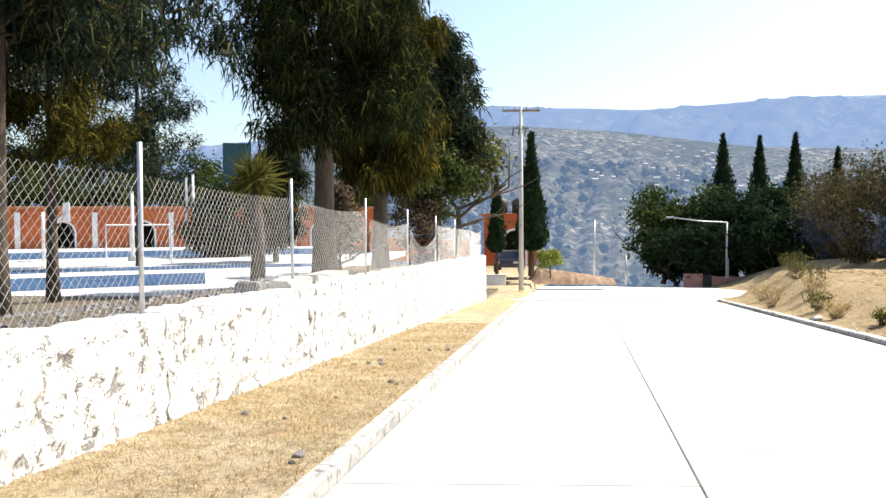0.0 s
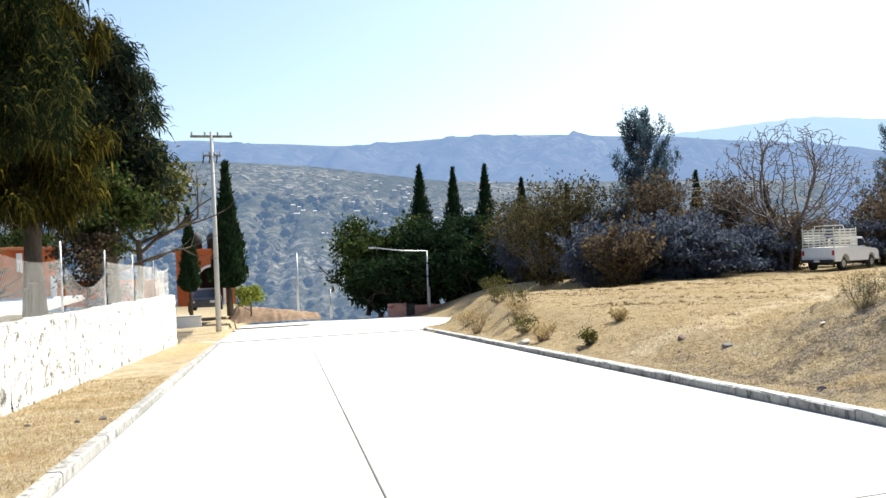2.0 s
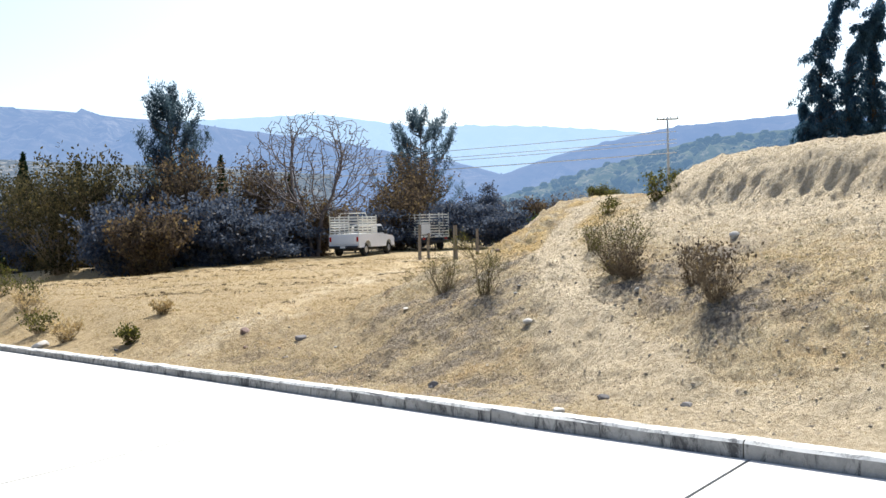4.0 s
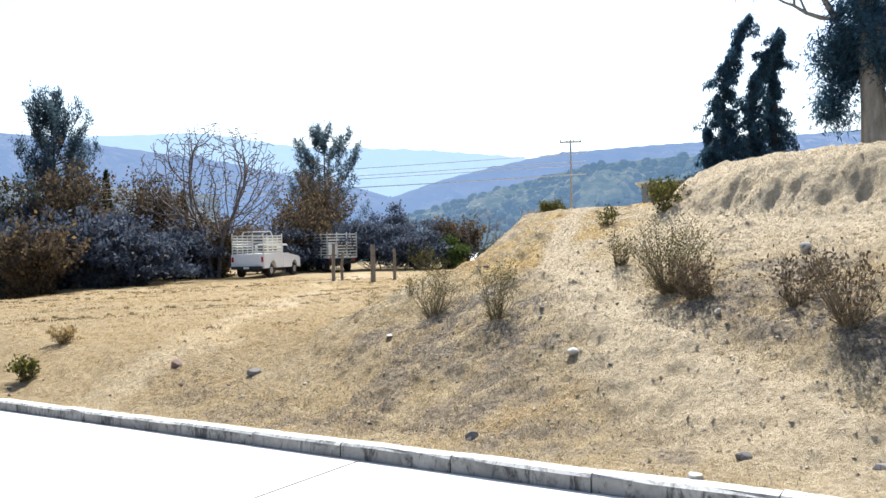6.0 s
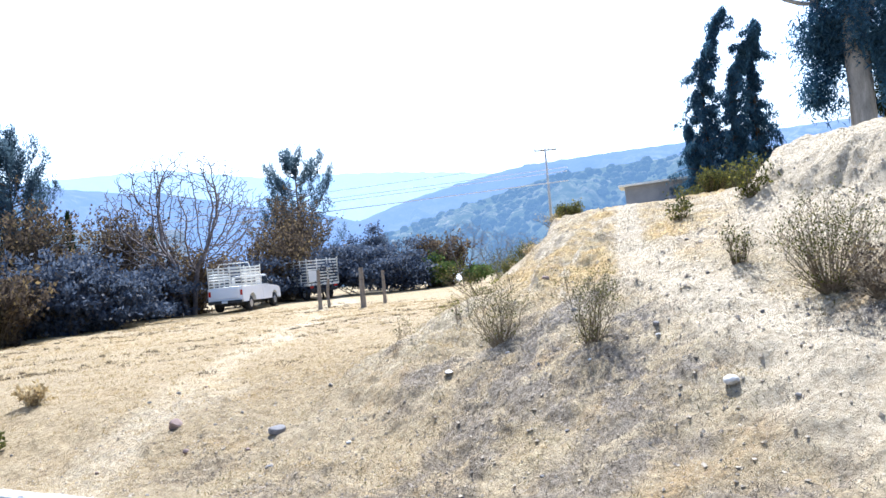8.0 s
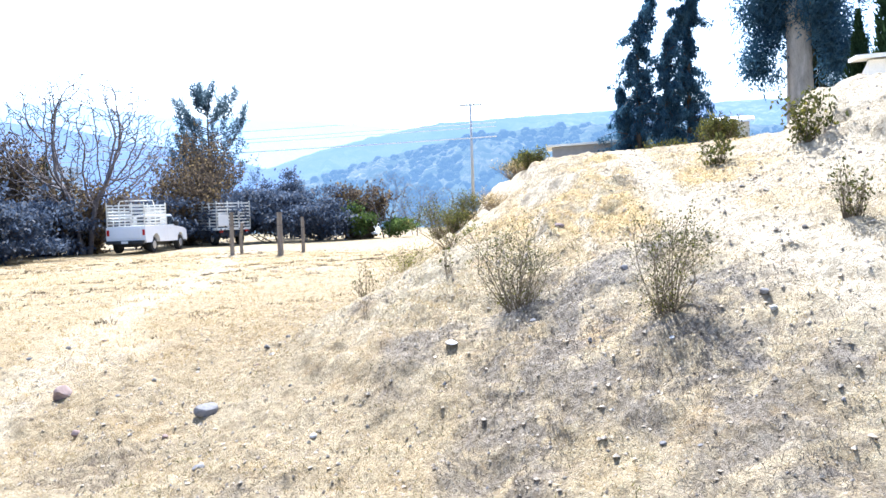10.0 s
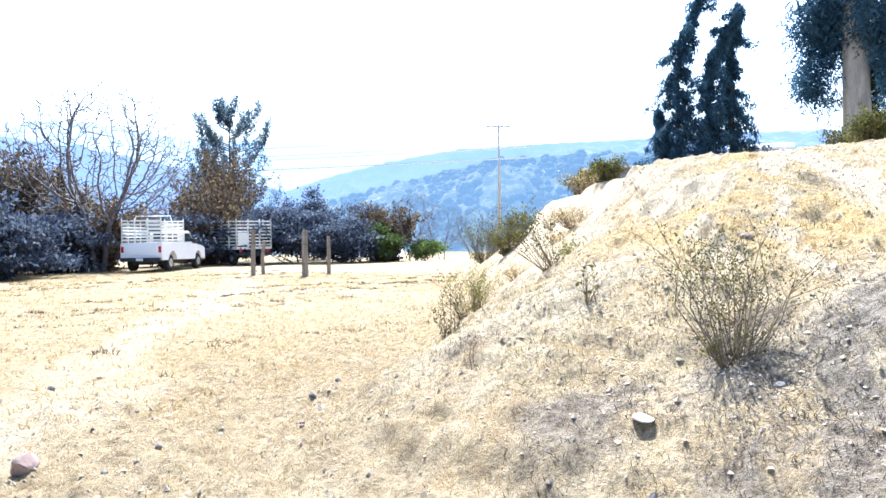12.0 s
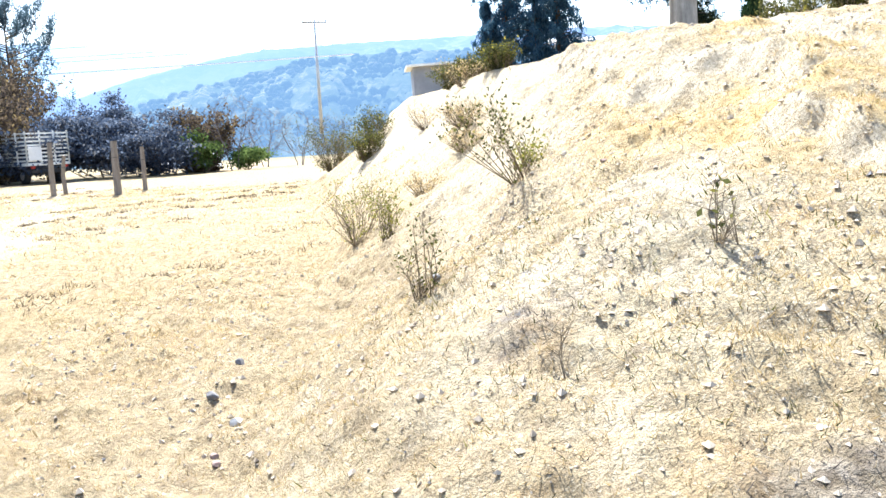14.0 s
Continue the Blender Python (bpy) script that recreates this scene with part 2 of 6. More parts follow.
M_RUSSET = leaf_mat("russet_leaf", (0.055, 0.045, 0.040), (0.135, 0.10, 0.065), 0.42, (0.24, 0.175, 0.075))
M_OLIVE = leaf_mat("olive_leaf", (0.045, 0.050, 0.018), (0.115, 0.115, 0.038), 0.4, (0.30, 0.26, 0.05))
M_YELLOWLEAF = leaf_mat("yellow_green_leaf", (0.10, 0.11, 0.02), (0.26, 0.25, 0.05), 0.45, (0.46, 0.38, 0.06))
M_BRUSH = leaf_mat("brown_green_leaf", (0.030, 0.032, 0.018), (0.095, 0.082, 0.042), 0.4, (0.19, 0.145, 0.055))
# lighter copy of the broad leaf, with sun highlights as its palest tone
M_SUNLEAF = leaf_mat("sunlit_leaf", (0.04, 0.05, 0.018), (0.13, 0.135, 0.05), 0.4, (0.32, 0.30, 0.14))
M_WEED = leaf_mat("grey_weed", (0.055, 0.048, 0.047), (0.155, 0.130, 0.105), 0.3, (0.30, 0.25, 0.17))
M_GOLD = leaf_mat("golden_grass", (0.40, 0.27, 0.10), (0.62, 0.46, 0.20), 0.4)
M_STRAW = leaf_mat("straw", (0.30, 0.215, 0.10), (0.57, 0.43, 0.21), 0.4, (0.68, 0.57, 0.37))
M_ORANGE = two_tone("orange_render", (0.42, 0.095, 0.028), (0.54, 0.15, 0.048), 0.8, 0.85, 0, 14, 0.01)
M_WHITE = two_tone("white_paint", (0.70, 0.69, 0.66), (0.82, 0.81, 0.78), 1.5, 0.6, 0, 20, 0.004)
# court blue, its colour deepened for the shade of the trees on it
M_BLUE = two_tone("shaded_blue_paint", (0.008, 0.030, 0.085), (0.025, 0.075, 0.15), 0.6, 0.7, 0, 12, 0.004)
M_COURT = make_concrete("court_concrete", (0.40, 0.40, 0.39), (0.54, 0.54, 0.52), (0.22, 0.22, 0.21), 0.6)
# near-black colour stands for the shade behind arches and windows
M_DARK = two_tone("shaded_interior", (0.015, 0.015, 0.018), (0.04, 0.04, 0.045), 2.0, 0.7)
M_STONE = two_tone("grey_stone", (0.13, 0.12, 0.115), (0.25, 0.235, 0.225), 4.0, 0.9, 0, 22, 0.02, 0.4, 0.15)
M_PALESTONE = two_tone("pale_stone", (0.38, 0.355, 0.32), (0.56, 0.53, 0.48), 4.0, 0.9, 0, 22, 0.02, 0.3, 0.15)
M_PINKSTONE = two_tone("reddish_stone", (0.22, 0.15, 0.125), (0.33, 0.25, 0.21), 4.0, 0.9, 0, 22, 0.02, 0.4, 0.15)
M_PINKWALL = two_tone("pink_brick_wall", (0.42, 0.20, 0.15), (0.55, 0.32, 0.26), 2.0, 0.9, 0, 18, 0.01)
M_POLE = two_tone("concrete_pole", (0.42, 0.41, 0.39), (0.54, 0.53, 0.50), 2.0, 0.85, 0, 30, 0.004, 0.2, 0.2, (1, 1, 0.2))
M_WOODPOST = two_tone("weathered_wood", (0.17, 0.14, 0.11), (0.32, 0.28, 0.23), 5.0, 0.95, 0, 40, 0.01, 0.4, 0.1, (1, 1, 0.15))
M_CARWHITE = two_tone("white_car_paint", (0.82, 0.82, 0.82), (0.88, 0.88, 0.88), 1.0, 0.25, 0, 20, 0.0005, 0.05, 0.5)
M_CARDARK = two_tone("dark_car_paint", (0.03, 0.03, 0.04), (0.06, 0.06, 0.075), 1.0, 0.3, 0, 20, 0.0005, 0.05, 0.5)
M_RUBBER = two_tone("tyre_rubber", (0.015, 0.015, 0.015), (0.03, 0.03, 0.03), 4.0, 0.85)
M_CHROME = two_tone("dull_chrome", (0.55, 0.55, 0.56), (0.66, 0.66, 0.67), 4.0, 0.3, 0.9)
M_GLASS = two_tone("car_glass", (0.02, 0.03, 0.04), (0.04, 0.05, 0.065), 2.0, 0.08, 0, 10, 0.0002, 0.0, 0.8)
M_REDLAMP = two_tone("red_lens", (0.40, 0.02, 0.02), (0.5, 0.04, 0.03), 4.0, 0.25)
M_CREAM = two_tone("cream_paint", (0.76, 0.74, 0.67), (0.86, 0.84, 0.77), 3.0, 0.6, 0, 25, 0.003)
M_SHED = two_tone("grey_shed_wall", (0.24, 0.245, 0.26), (0.34, 0.34, 0.35), 1.2, 0.9)
M_CLOD = two_tone("crumbled_earth", (0.36, 0.29, 0.21), (0.56, 0.47, 0.35), 2.5, 0.95, 0, 30, 0.01, 0.3, 0.1)
M_HEAP = two_tone("heap_soil", (0.17, 0.115, 0.075), (0.30, 0.21, 0.14), 1.5, 0.95, 0, 12, 0.03, 0.4, 0.1)
M_TANK = two_tone("black_tank", (0.02, 0.02, 0.02), (0.05, 0.05, 0.05), 3.0, 0.6)
M_BRICKRED = two_tone("roof_tile", (0.36, 0.13, 0.06), (0.48, 0.20, 0.10), 3.0, 0.85)
M_NET = two_tone("green_board", (0.02, 0.07, 0.075), (0.04, 0.11, 0.11), 2.0, 0.6)


# ---------------------------------------------------------------- mesh helpers
def mesh_ob(name, verts, faces, material, smooth=False):
    me = bpy.data.meshes.new(name)
    me.from_pydata(verts, [], faces)
    me.materials.append(material)
    if smooth:
        me.polygons.foreach_set("use_smooth", [True] * len(me.polygons))
    me.update()
    return new(name, me)


def part(name, bm, material, parent, label="", smooth=False):
    """Links a bmesh as one mesh object under a thing or a part."""
    me = bpy.data.meshes.new(name)
    bm.normal_update()
    bm.to_mesh(me)
    bm.free()
    me.materials.append(material)
    if smooth:
        me.polygons.foreach_set("use_smooth", [True] * len(me.polygons))
    ob = new(name, me)
    ob.parent = parent
    if label:
        tagged(ob, label)
    return ob


def cloud_part(name, verts, faces, material, parent, label=""):
    ob = mesh_ob(name, verts, faces, material)
    ob.parent = parent
    if label:
        tagged(ob, label)
    return ob


def thing(name, m, label, category, group=""):
    ob = new(name)
    ob.empty_display_size = 0.2
    ob.matrix_world = m
    return tagged(ob, label, category, group)


def box(x0, y0, z0, x1, y1, z1, bevel=0.0, bm=None):
    bm = bm or bmesh.new()
    made = bmesh.ops.create_cube(bm, size=1.0)["verts"]
    for v in made:
        v.co = Vector(((x0 + x1) / 2 + v.co.x * (x1 - x0), (y0 + y1) / 2 + v.co.y * (y1 - y0), (z0 + z1) / 2 + v.co.z * (z1 - z0)))
    if bevel:
        edges = list({e for v in made for e in v.link_edges})
        bmesh.ops.bevel(bm, geom=edges, offset=bevel, segments=2, affect="EDGES", profile=0.6)
    return bm


def tube(points, radii, sides=6, bm=None, cap=True):
    """A tapered tube along a line of points."""
    bm = bm or bmesh.new()
    pts = [Vector(p) for p in points]
    rings = []
    ref = Vector((0.31, 0.93, 0.17))
    for i, p in enumerate(pts):
        d = (pts[min(i + 1, len(pts) - 1)] - pts[max(i - 1, 0)]).normalized()
        u = d.cross(ref).normalized() if abs(d.dot(ref)) < 0.98 else d.cross(Vector((1, 0, 0))).normalized()
        w = d.cross(u)
        r = radii[i] if isinstance(radii, (list, tuple)) else radii
        rings.append([bm.verts.new(p + (u * math.cos(2 * math.pi * k / sides) + w * math.sin(2 * math.pi * k / sides)) * r) for k in range(sides)])
    for a, b in zip(rings, rings[1:]):
        for k in range(sides):
            bm.faces.new((a[k], a[(k + 1) % sides], b[(k + 1) % sides], b[k]))
    if cap:
        bm.faces.new(rings[0][::-1])
        bm.faces.new(rings[-1])
    return bm


def prism(outline, axis, a, b, bm=None):
    """Pushes a flat outline (u, v) out along an axis: 'y' gives x = u, z = v; 'x' gives y = u, z = v."""
    bm = bm or bmesh.new()
    place = (lambda u, v, w: (u, w, v)) if axis == "y" else (lambda u, v, w: (w, u, v))
    p = [bm.verts.new(place(u, v, a)) for u, v in outline]
    q = [bm.verts.new(place(u, v, b)) for u, v in outline]
    n = len(outline)
    bm.faces.new(p[::-1])
    bm.faces.new(q)
    for i in range(n):
        bm.faces.new((p[i], p[(i + 1) % n], q[(i + 1) % n], q[i]))
    bmesh.ops.recalc_face_normals(bm, faces=bm.faces)
    return bm


def blades(rng, centres, length, width, up=0.0, spread=1.0, droop=0.0, kite=False):
    """Thin leaves at the given centres as numpy arrays: triangles, or four-cornered kites."""
    n = len(centres)
    d = rng.normal(size=(n, 3)) * spread
    d[:, 2] += up
    d /= np.linalg.norm(d, axis=1, keepdims=True) + 1e-9
    s = np.cross(d, rng.normal(size=(n, 3)))
    s /= np.linalg.norm(s, axis=1, keepdims=True) + 1e-9
    ln = length * rng.uniform(0.6, 1.3, (n, 1))
    wd = width * rng.uniform(0.6, 1.3, (n, 1))
    tip = centres + d * ln
    tip[:, 2] -= droop * ln[:, 0]
    if kite:
        mid = centres + d * ln * 0.45
        v = np.stack([centres, mid + s * wd, tip, mid - s * wd], 1).reshape(-1, 3)
        return v, np.arange(4 * n).reshape(n, 4)
    v = np.stack([centres - s * wd, centres + s * wd, tip], 1).reshape(-1, 3)
    return v, np.arange(3 * n).reshape(n, 3)


def smooth01(a, b, x):
    t = np.clip((x - a) / (b - a), 0, 1)
    return t * t * (3 - 2 * t)


# ---------------------------------------------------------------- the lie of the land
def road_z(x, y):
    """The road falls away ahead, and flattens past the end of the wall."""
    near = -0.0560 * y - 0.0032 * x
    far = -4.03 - 0.0032 * x - 0.10 * (y - 72)
    return np.where(y < 72, near, np.maximum(far, -14))


def kerb_right_x(y):
    return 7.0 + 0.14 * (y - 8.7)


def kerb_left_x(y):
    return -0.74 + 0.10 * (y - 8.2)


def wall_x(y):
    return -2.88 + 0.11 * (y - 7.55)


def wall_top(y):
    return 0.68 - 0.0235 * (y - 7.6)


WALL_END = 39.5


def wobble(x, y, s, seed=0.0):
    """Cheap smooth unevenness from a few crossing waves."""
    return (np.sin(1.7 * x / s + 1.3 * y / s + seed) * np.sin(2.3 * y / s - 0.9 * x / s + 2 * seed) + 0.5 * np.sin(4.1 * x / s + seed) * np.sin(3.7 * y / s + 1.7 + seed) + 0.3 * np.sin(8.3 * x / s - 5.9 * y / s + 3 * seed)) / 1.6


def rills(s, k=0.0):
    """Uneven washed-out grooves along a bank, from its length."""
    return 0.45 * np.sin(9.1 * s + k + 1.7 * np.sin(1.3 * s + k)) + 0.35 * np.sin(17.3 * s + 2 * k + 1.1 * np.sin(3.1 * s)) + 0.2 * np.sin(31.0 * s + k)


def hash01(i, j, k=0):
    h = np.sin(i * 127.1 + j * 311.7 + k * 74.7) * 43758.5453
    return h - np.floor(h)


def lumps(x, y, s, seed=0):
    """Lattice noise from 0 to 1 with cells of size s."""
    u, v = x / s, y / s
    i, j = np.floor(u), np.floor(v)
    a, b = u - i, v - j
    a, b = a * a * (3 - 2 * a), b * b * (3 - 2 * b)
    p = hash01(i, j, seed) * (1 - a) + hash01(i + 1, j, seed) * a
    q = hash01(i, j + 1, seed) * (1 - a) + hash01(i + 1, j + 1, seed) * a
    return p * (1 - b) + q * b


RISE, REACH, TOE = 3.45, 5.97, -0.03
SIDE, LEAN, FACE = 0.671, 0.183, 0.478


def mound(x, y):
    """Height of the earth bank above the field: a slope on the road's side, a steep face on the field's side, a cut below the top."""
    da = 0.904 * (x - 8.0) - 0.427 * (y - 11.0) + 0.25 * wobble(x, y, 2.3)
    db = 0.236 * (x - 12.0) - 0.972 * (y - 16.1) + 0.22 * np.clip(x - 18.0, 0, 10) + 0.2 * wobble(x, y, 1.9, 2.0)
    pa = np.log1p(np.exp(np.clip(4.0 * (da - TOE), -30, 30))) / 4.0
    ha = RISE * (1 - np.exp(-np.minimum(pa, 5.4) / REACH)) + 2.25 * (math.exp(-1.35) - np.exp(-np.maximum(pa, 5.4) / 4.0)) + 0.06 * np.maximum(da - 6, 0) * smooth01(13.5, 11.5, y)
    s = 0.427 * x + 0.904 * y
    cut = smooth01(4.85, 5.85, da + 0.16 * wobble(x, y, 3.4, 1.0) + 0.03 * rills(2.6 * s) + 0.16 * (lumps(x, y, 0.21) - 0.5)) * smooth01(11.65, 11.15, y + 0.2 * wobble(x, y, 1.1))
    ha = ha + (0.46 + 0.14 * smooth01(11.2, 9.8, y) + 0.10 * (lumps(x, y, 0.9, 5) - 0.5)) * cut * smooth01(60, 25, x)
    hb = (SIDE + 0.06 * smooth01(13, 17, x)) * np.maximum(db + LEAN + 0.35 * smooth01(14.5, 16.0, x), 0)
    along = 0.972 * x + 0.236 * y
    step = db + 0.05 * rills(0.9 * along, 1.0) + 0.16 * wobble(x, y, 0.9, 3.0) + 0.15 * (lumps(x, y, 0.26, 9) - 0.5)
    hb = hb + FACE * smooth01(2.1, 2.55, step) * smooth01(12.6, 15.5, x) + 1.2 * np.maximum(step - 2.6, 0)
    hb = hb + 0.25 * smooth01(1.55, 1.95, step) * smooth01(18.5, 20.5, x)
    k = 8.0
    h = -np.log(np.exp(-k * np.minimum(ha, 40)) + np.exp(-k * np.minimum(hb, 40))) / k
    # the washed-out lip where the slope meets the trodden top
    h = h + 0.17 * (smooth01(2.38, 2.6, step) - 0.5) * smooth01(1.5, 2.4, step) * smooth01(3.6, 2.7, step) * smooth01(11.6, 12.6, x) * smooth01(16.5, 14.5, x)
    h = h + 0.09 * (smooth01(3.0, 3.07, step) - 0.5) * smooth01(2.5, 2.95, step) * smooth01(3.8, 3.15, step) * smooth01(11.0, 12.0, x) * smooth01(16.0, 14.5, x)
    return np.log1p(np.exp(np.clip(9 * (h - 0.03), -40, 40))) / 9 * smooth01(-1.5, 0.3, da)


def yard_z(x, y):
    """Inside the wall the ground falls from the wall's top to the ball court."""
    d = wall_x(y) - x
    top = wall_top(np.minimum(y, WALL_END)) - 0.06
    return top + (-0.52 - top) * smooth01(0.5, 11.0, d + 0.35 * np.maximum(y - 9, 0) * smooth01(0, 6, d))


def land(x, y, rough=True):
    x, y = np.asarray(x, float), np.asarray(y, float)
    rz = road_z(x, y)
    xr, xl, xw = kerb_right_x(y), kerb_left_x(y), wall_x(y)
    field = -0.62 - 0.004 * (y - 20) + 0.05 * wobble(x, y, 7.0)
    dk = x - (xr + 0.16)
    kerb = rz + 0.10
    right = kerb + (field - kerb) * smooth01(0, 2.6, dk + 0.25 * wobble(x, y, 1.5)) + mound(x, y) * smooth01(-0.3, 2.4, dk)
    if rough:
        amp = smooth01(0, 0.5, dk)
        near = amp * (0.25 + 0.75 * smooth01(24, 17, x) * smooth01(24, 18, y))
        up, side = 0.904 * x - 0.427 * y, 0.427 * x + 0.904 * y
        right = right + near * (0.03 * (lumps(up, 0.5 * side, 0.33, 2) - 0.5) + 0.06 * (lumps(up, 0.45 * side, 0.15, 3) - 0.5) + 0.035 * (lumps(up + 0.2 * side, 0.6 * side, 0.065, 4) - 0.5) + 0.02 * (lumps(x, y, 0.05, 5) - 0.5))
        right = right + amp * (0.04 * wobble(x, y, 0.9) + (0.02 * wobble(x, y, 0.33, 1.0) + 0.02 * wobble(x + 0.1 * wobble(x, y, 0.5), y, 0.15, 2.0)) * (0.35 + 0.65 * smooth01(22, 16, x) * smooth01(22, 16, y)))
    # the field's far edge falls into the valley behind the hedge
    edge = (y - 47) * 0.85 - (x - 36) * 0.35
    right = right - 0.22 * np.maximum(edge, 0) * smooth01(0, 60, edge)
    strip = rz + 0.10 + (0.012 * wobble(x, y, 0.5) if rough else 0)
    inside = yard_z(x, y) + (0.03 * wobble(x, y, 0.8) * smooth01(0, 1, xw - x) if rough else 0)
    left = np.where(y < WALL_END, np.where(x > xw - 0.06, strip, np.where(x > xw - 0.4, strip + (inside - strip) * (xw - 0.06 - x) / 0.34, inside)), np.where(x > xl, rz, np.maximum(rz + 0.02, -2.3 - 0.02 * (y - 40))))
    z = np.where(x > xr + 0.08, right, np.where(x > xl - 0.08, rz - 0.07, left))
    past = smooth01(37.5, 41.5, y)
    z = np.where((x > xr) & (y > 36), right + (np.minimum(right, rz) - right) * past * smooth01(24, 18, x), z)
    r = np.hypot(x, y)
    valley = -0.10 * np.maximum(r - 95, 0)
    return np.maximum(z + valley, -60 + 0 * z)


def path_x(y):
    """The middle line of the trodden path up the bank."""
    return np.interp(y, (7.8, 8.6, 9.3, 10.1, 11.1, 12.3, 13.5, 16), (7.2, 8.0, 8.5, 9.3, 10.7, 12.2, 15.7, 24))


def ground_at(x, y):
    return float(land(x, y))


# middles and widths of the patches on the bank's lower slope, dark with weeds and shade
WEEDS = [(10.3, 12.9, 1.0), (9.7, 12.0, 0.9), (9.2, 12.6, 0.8), (9.0, 11.3, 0.7), (10.0, 9.5, 1.0), (9.5, 8.8, 0.9), (9.0, 8.1, 0.9), (10.6, 9.0, 0.8),
         (8.4, 11.6, 0.7), (10.3, 13.8, 0.6), (11.45, 14.95, 0.28), (9.1, 10.1, 0.6), (9.7, 11.0, 0.55), (8.4, 9.7, 0.5), (10.4, 11.7, 0.5), (11.2, 12.4, 0.5), (8.0, 10.4, 0.7), (7.9, 9.3, 0.6), (8.3, 12.8, 0.7), (8.6, 9.3, 0.5), (8.5, 14.2, 0.6), (9.0, 15.6, 0.5)]


def weed_cover(x, y):
    """How far the weeds cover the ground, 0 to 1, with ragged edges."""
    w = np.zeros_like(x)
    for wx, wy, wr in WEEDS:
        w = np.maximum(w, smooth01(1.0, 0.45, np.hypot(x - wx, y - wy) / wr + 0.7 * (lumps(x, y, 0.35, 23) - 0.5)))
    return w


def make_land():
    def axis(lo, hi, step):
        core = list(np.arange(lo, hi, step))
        out, s, p = [], step, hi
        while p < 4200:
            out.append(p)
            s *= 1.075
            p += s
        back, s, p = [], step, lo - step
        while p > -4200:
            back.append(p)
            s *= 1.09
            p -= s
        return np.array(back[::-1] + core + out)

    xs, ys = axis(6.4, 18.5, 0.036), axis(6.0, 19.5, 0.038)
    xs = np.concatenate([xs[xs < -5.0], np.arange(-5.0, 6.35, 0.13), xs[xs >= 6.4]])
    gx, gy = np.meshgrid(xs, ys)
    z = land(gx, gy)
    nx, ny = len(xs), len(ys)
    v = np.stack([gx, gy, z], -1).reshape(-1, 3)
    i = np.arange(nx * ny).reshape(ny, nx)
    f = np.stack([i[:-1, :-1], i[:-1, 1:], i[1:, 1:], i[1:, :-1]], -1).reshape(-1, 4)
    ob = mesh_ob("ground", v.tolist(), f.tolist(), M_GROUND, True)
    # marks: the trodden path up the bank, the bare cut, the gravel inside the wall, the woods far off
    path = smooth01(0.62, 0.2, np.abs(gx - path_x(gy)) * 0.62 + 0.12 * wobble(gx, gy, 0.6))
    slope = np.hypot(np.gradient(mound(gx, gy), axis=1) / np.gradient(gx, axis=1), np.gradient(mound(gx, gy), axis=0) / np.gradient(gy, axis=0))
    bank = smooth01(0.70, 1.05, slope + 0.15 * wobble(gx, gy, 0.8))
    trail = smooth01(0.8, 0.25, np.abs((gx - 11.5) * 0.55 - (gy - 19) * 0.83 + 0.6 * wobble(gx, gy, 4.0))) * 0.3
    upper = smooth01(2.9, 4.2, 0.904 * (gx - 8.0) - 0.427 * (gy - 11.0) + 0.5 * wobble(gx, gy, 1.2)) * smooth01(12.6, 11.4, gy)
    bare = np.where(gx > kerb_right_x(gy), np.clip(np.maximum.reduce([path, bank, trail, upper]), 0, 1), 0.0) * smooth01(70, 40, gx)
    gravel = np.where((gx < wall_x(gy) - 0.2) & (gy < WALL_END + 12), 0.85, 0.0)
    far = smooth01(60, 110, np.hypot(gx, gy))
    gold = smooth01(0.9, 1.5, mound(gx, gy)) * smooth01(0.75, 0.35, slope) * smooth01(40, 28, gx) * smooth01(0.35, 0.55, lumps(gx, gy, 0.8, 21)) * (1 - 0.7 * path) * smooth01(10.9, 12.0, gy)
    gold = np.maximum(gold, 0.5 * smooth01(0.55, 0.75, lumps(gx, gy, 3.2, 22)) * smooth01(15, 19, gy) * smooth01(60, 40, gy))
    weed_shade = weed_cover(gx, gy) * (1 - 0.9 * path)
    bare = bare * (1 - 0.6 * gold)
    field = smooth01(1.15, 0.1, mound(gx, gy) + 0.35 * (lumps(gx, gy, 0.4, 24) - 0.5)) * np.where(gx > kerb_right_x(gy), 1.0, 0.0) * (1 - 0.8 * trail / 0.3) * (0.45 + 0.55 * smooth01(12, 17, gy))
    for name, val in (("bare", bare), ("gravel", gravel), ("far", far), ("gold", gold), ("weed_shade", weed_shade), ("field", field)):
        a = ob.data.attributes.new(name, "FLOAT", "POINT")
        a.data.foreach_set("value", val.reshape(-1).astype(np.float32))
    return tagged(ob, "dry grassy earth with a trodden path and an eroded bank", "ground", kind="structure")


ground = make_land()

# ---------------------------------------------------------------- road, kerbs and wall
def strip_mesh(name, x_of_a, x_of_b, ya, yb, z0, step, material, nx=2):
    ys = np.arange(ya, yb + 1e-6, step)
    v, f = [], []
    for y in ys:
        a, b = x_of_a(y), x_of_b(y)
        for i in range(nx):
            x = a + (b - a) * i / (nx - 1)
            v.append((x, y, float(road_z(x, y)) + z0))
    for j in range(len(ys) - 1):
        for i in range(nx - 1):
            k = j * nx + i
            f.append((k, k + 1, k + nx + 1, k + nx))
    return mesh_ob(name, v, f, material, True)


def long_joint(y):
    return 1.76 + 0.133 * (y - 7.2)


road = tagged(strip_mesh("road", kerb_left_x, kerb_right_x, -30, 42, -0.014, 1.0, M_JOINT, 6), "pale concrete road of cast slabs with dark joints", "road", kind="structure")


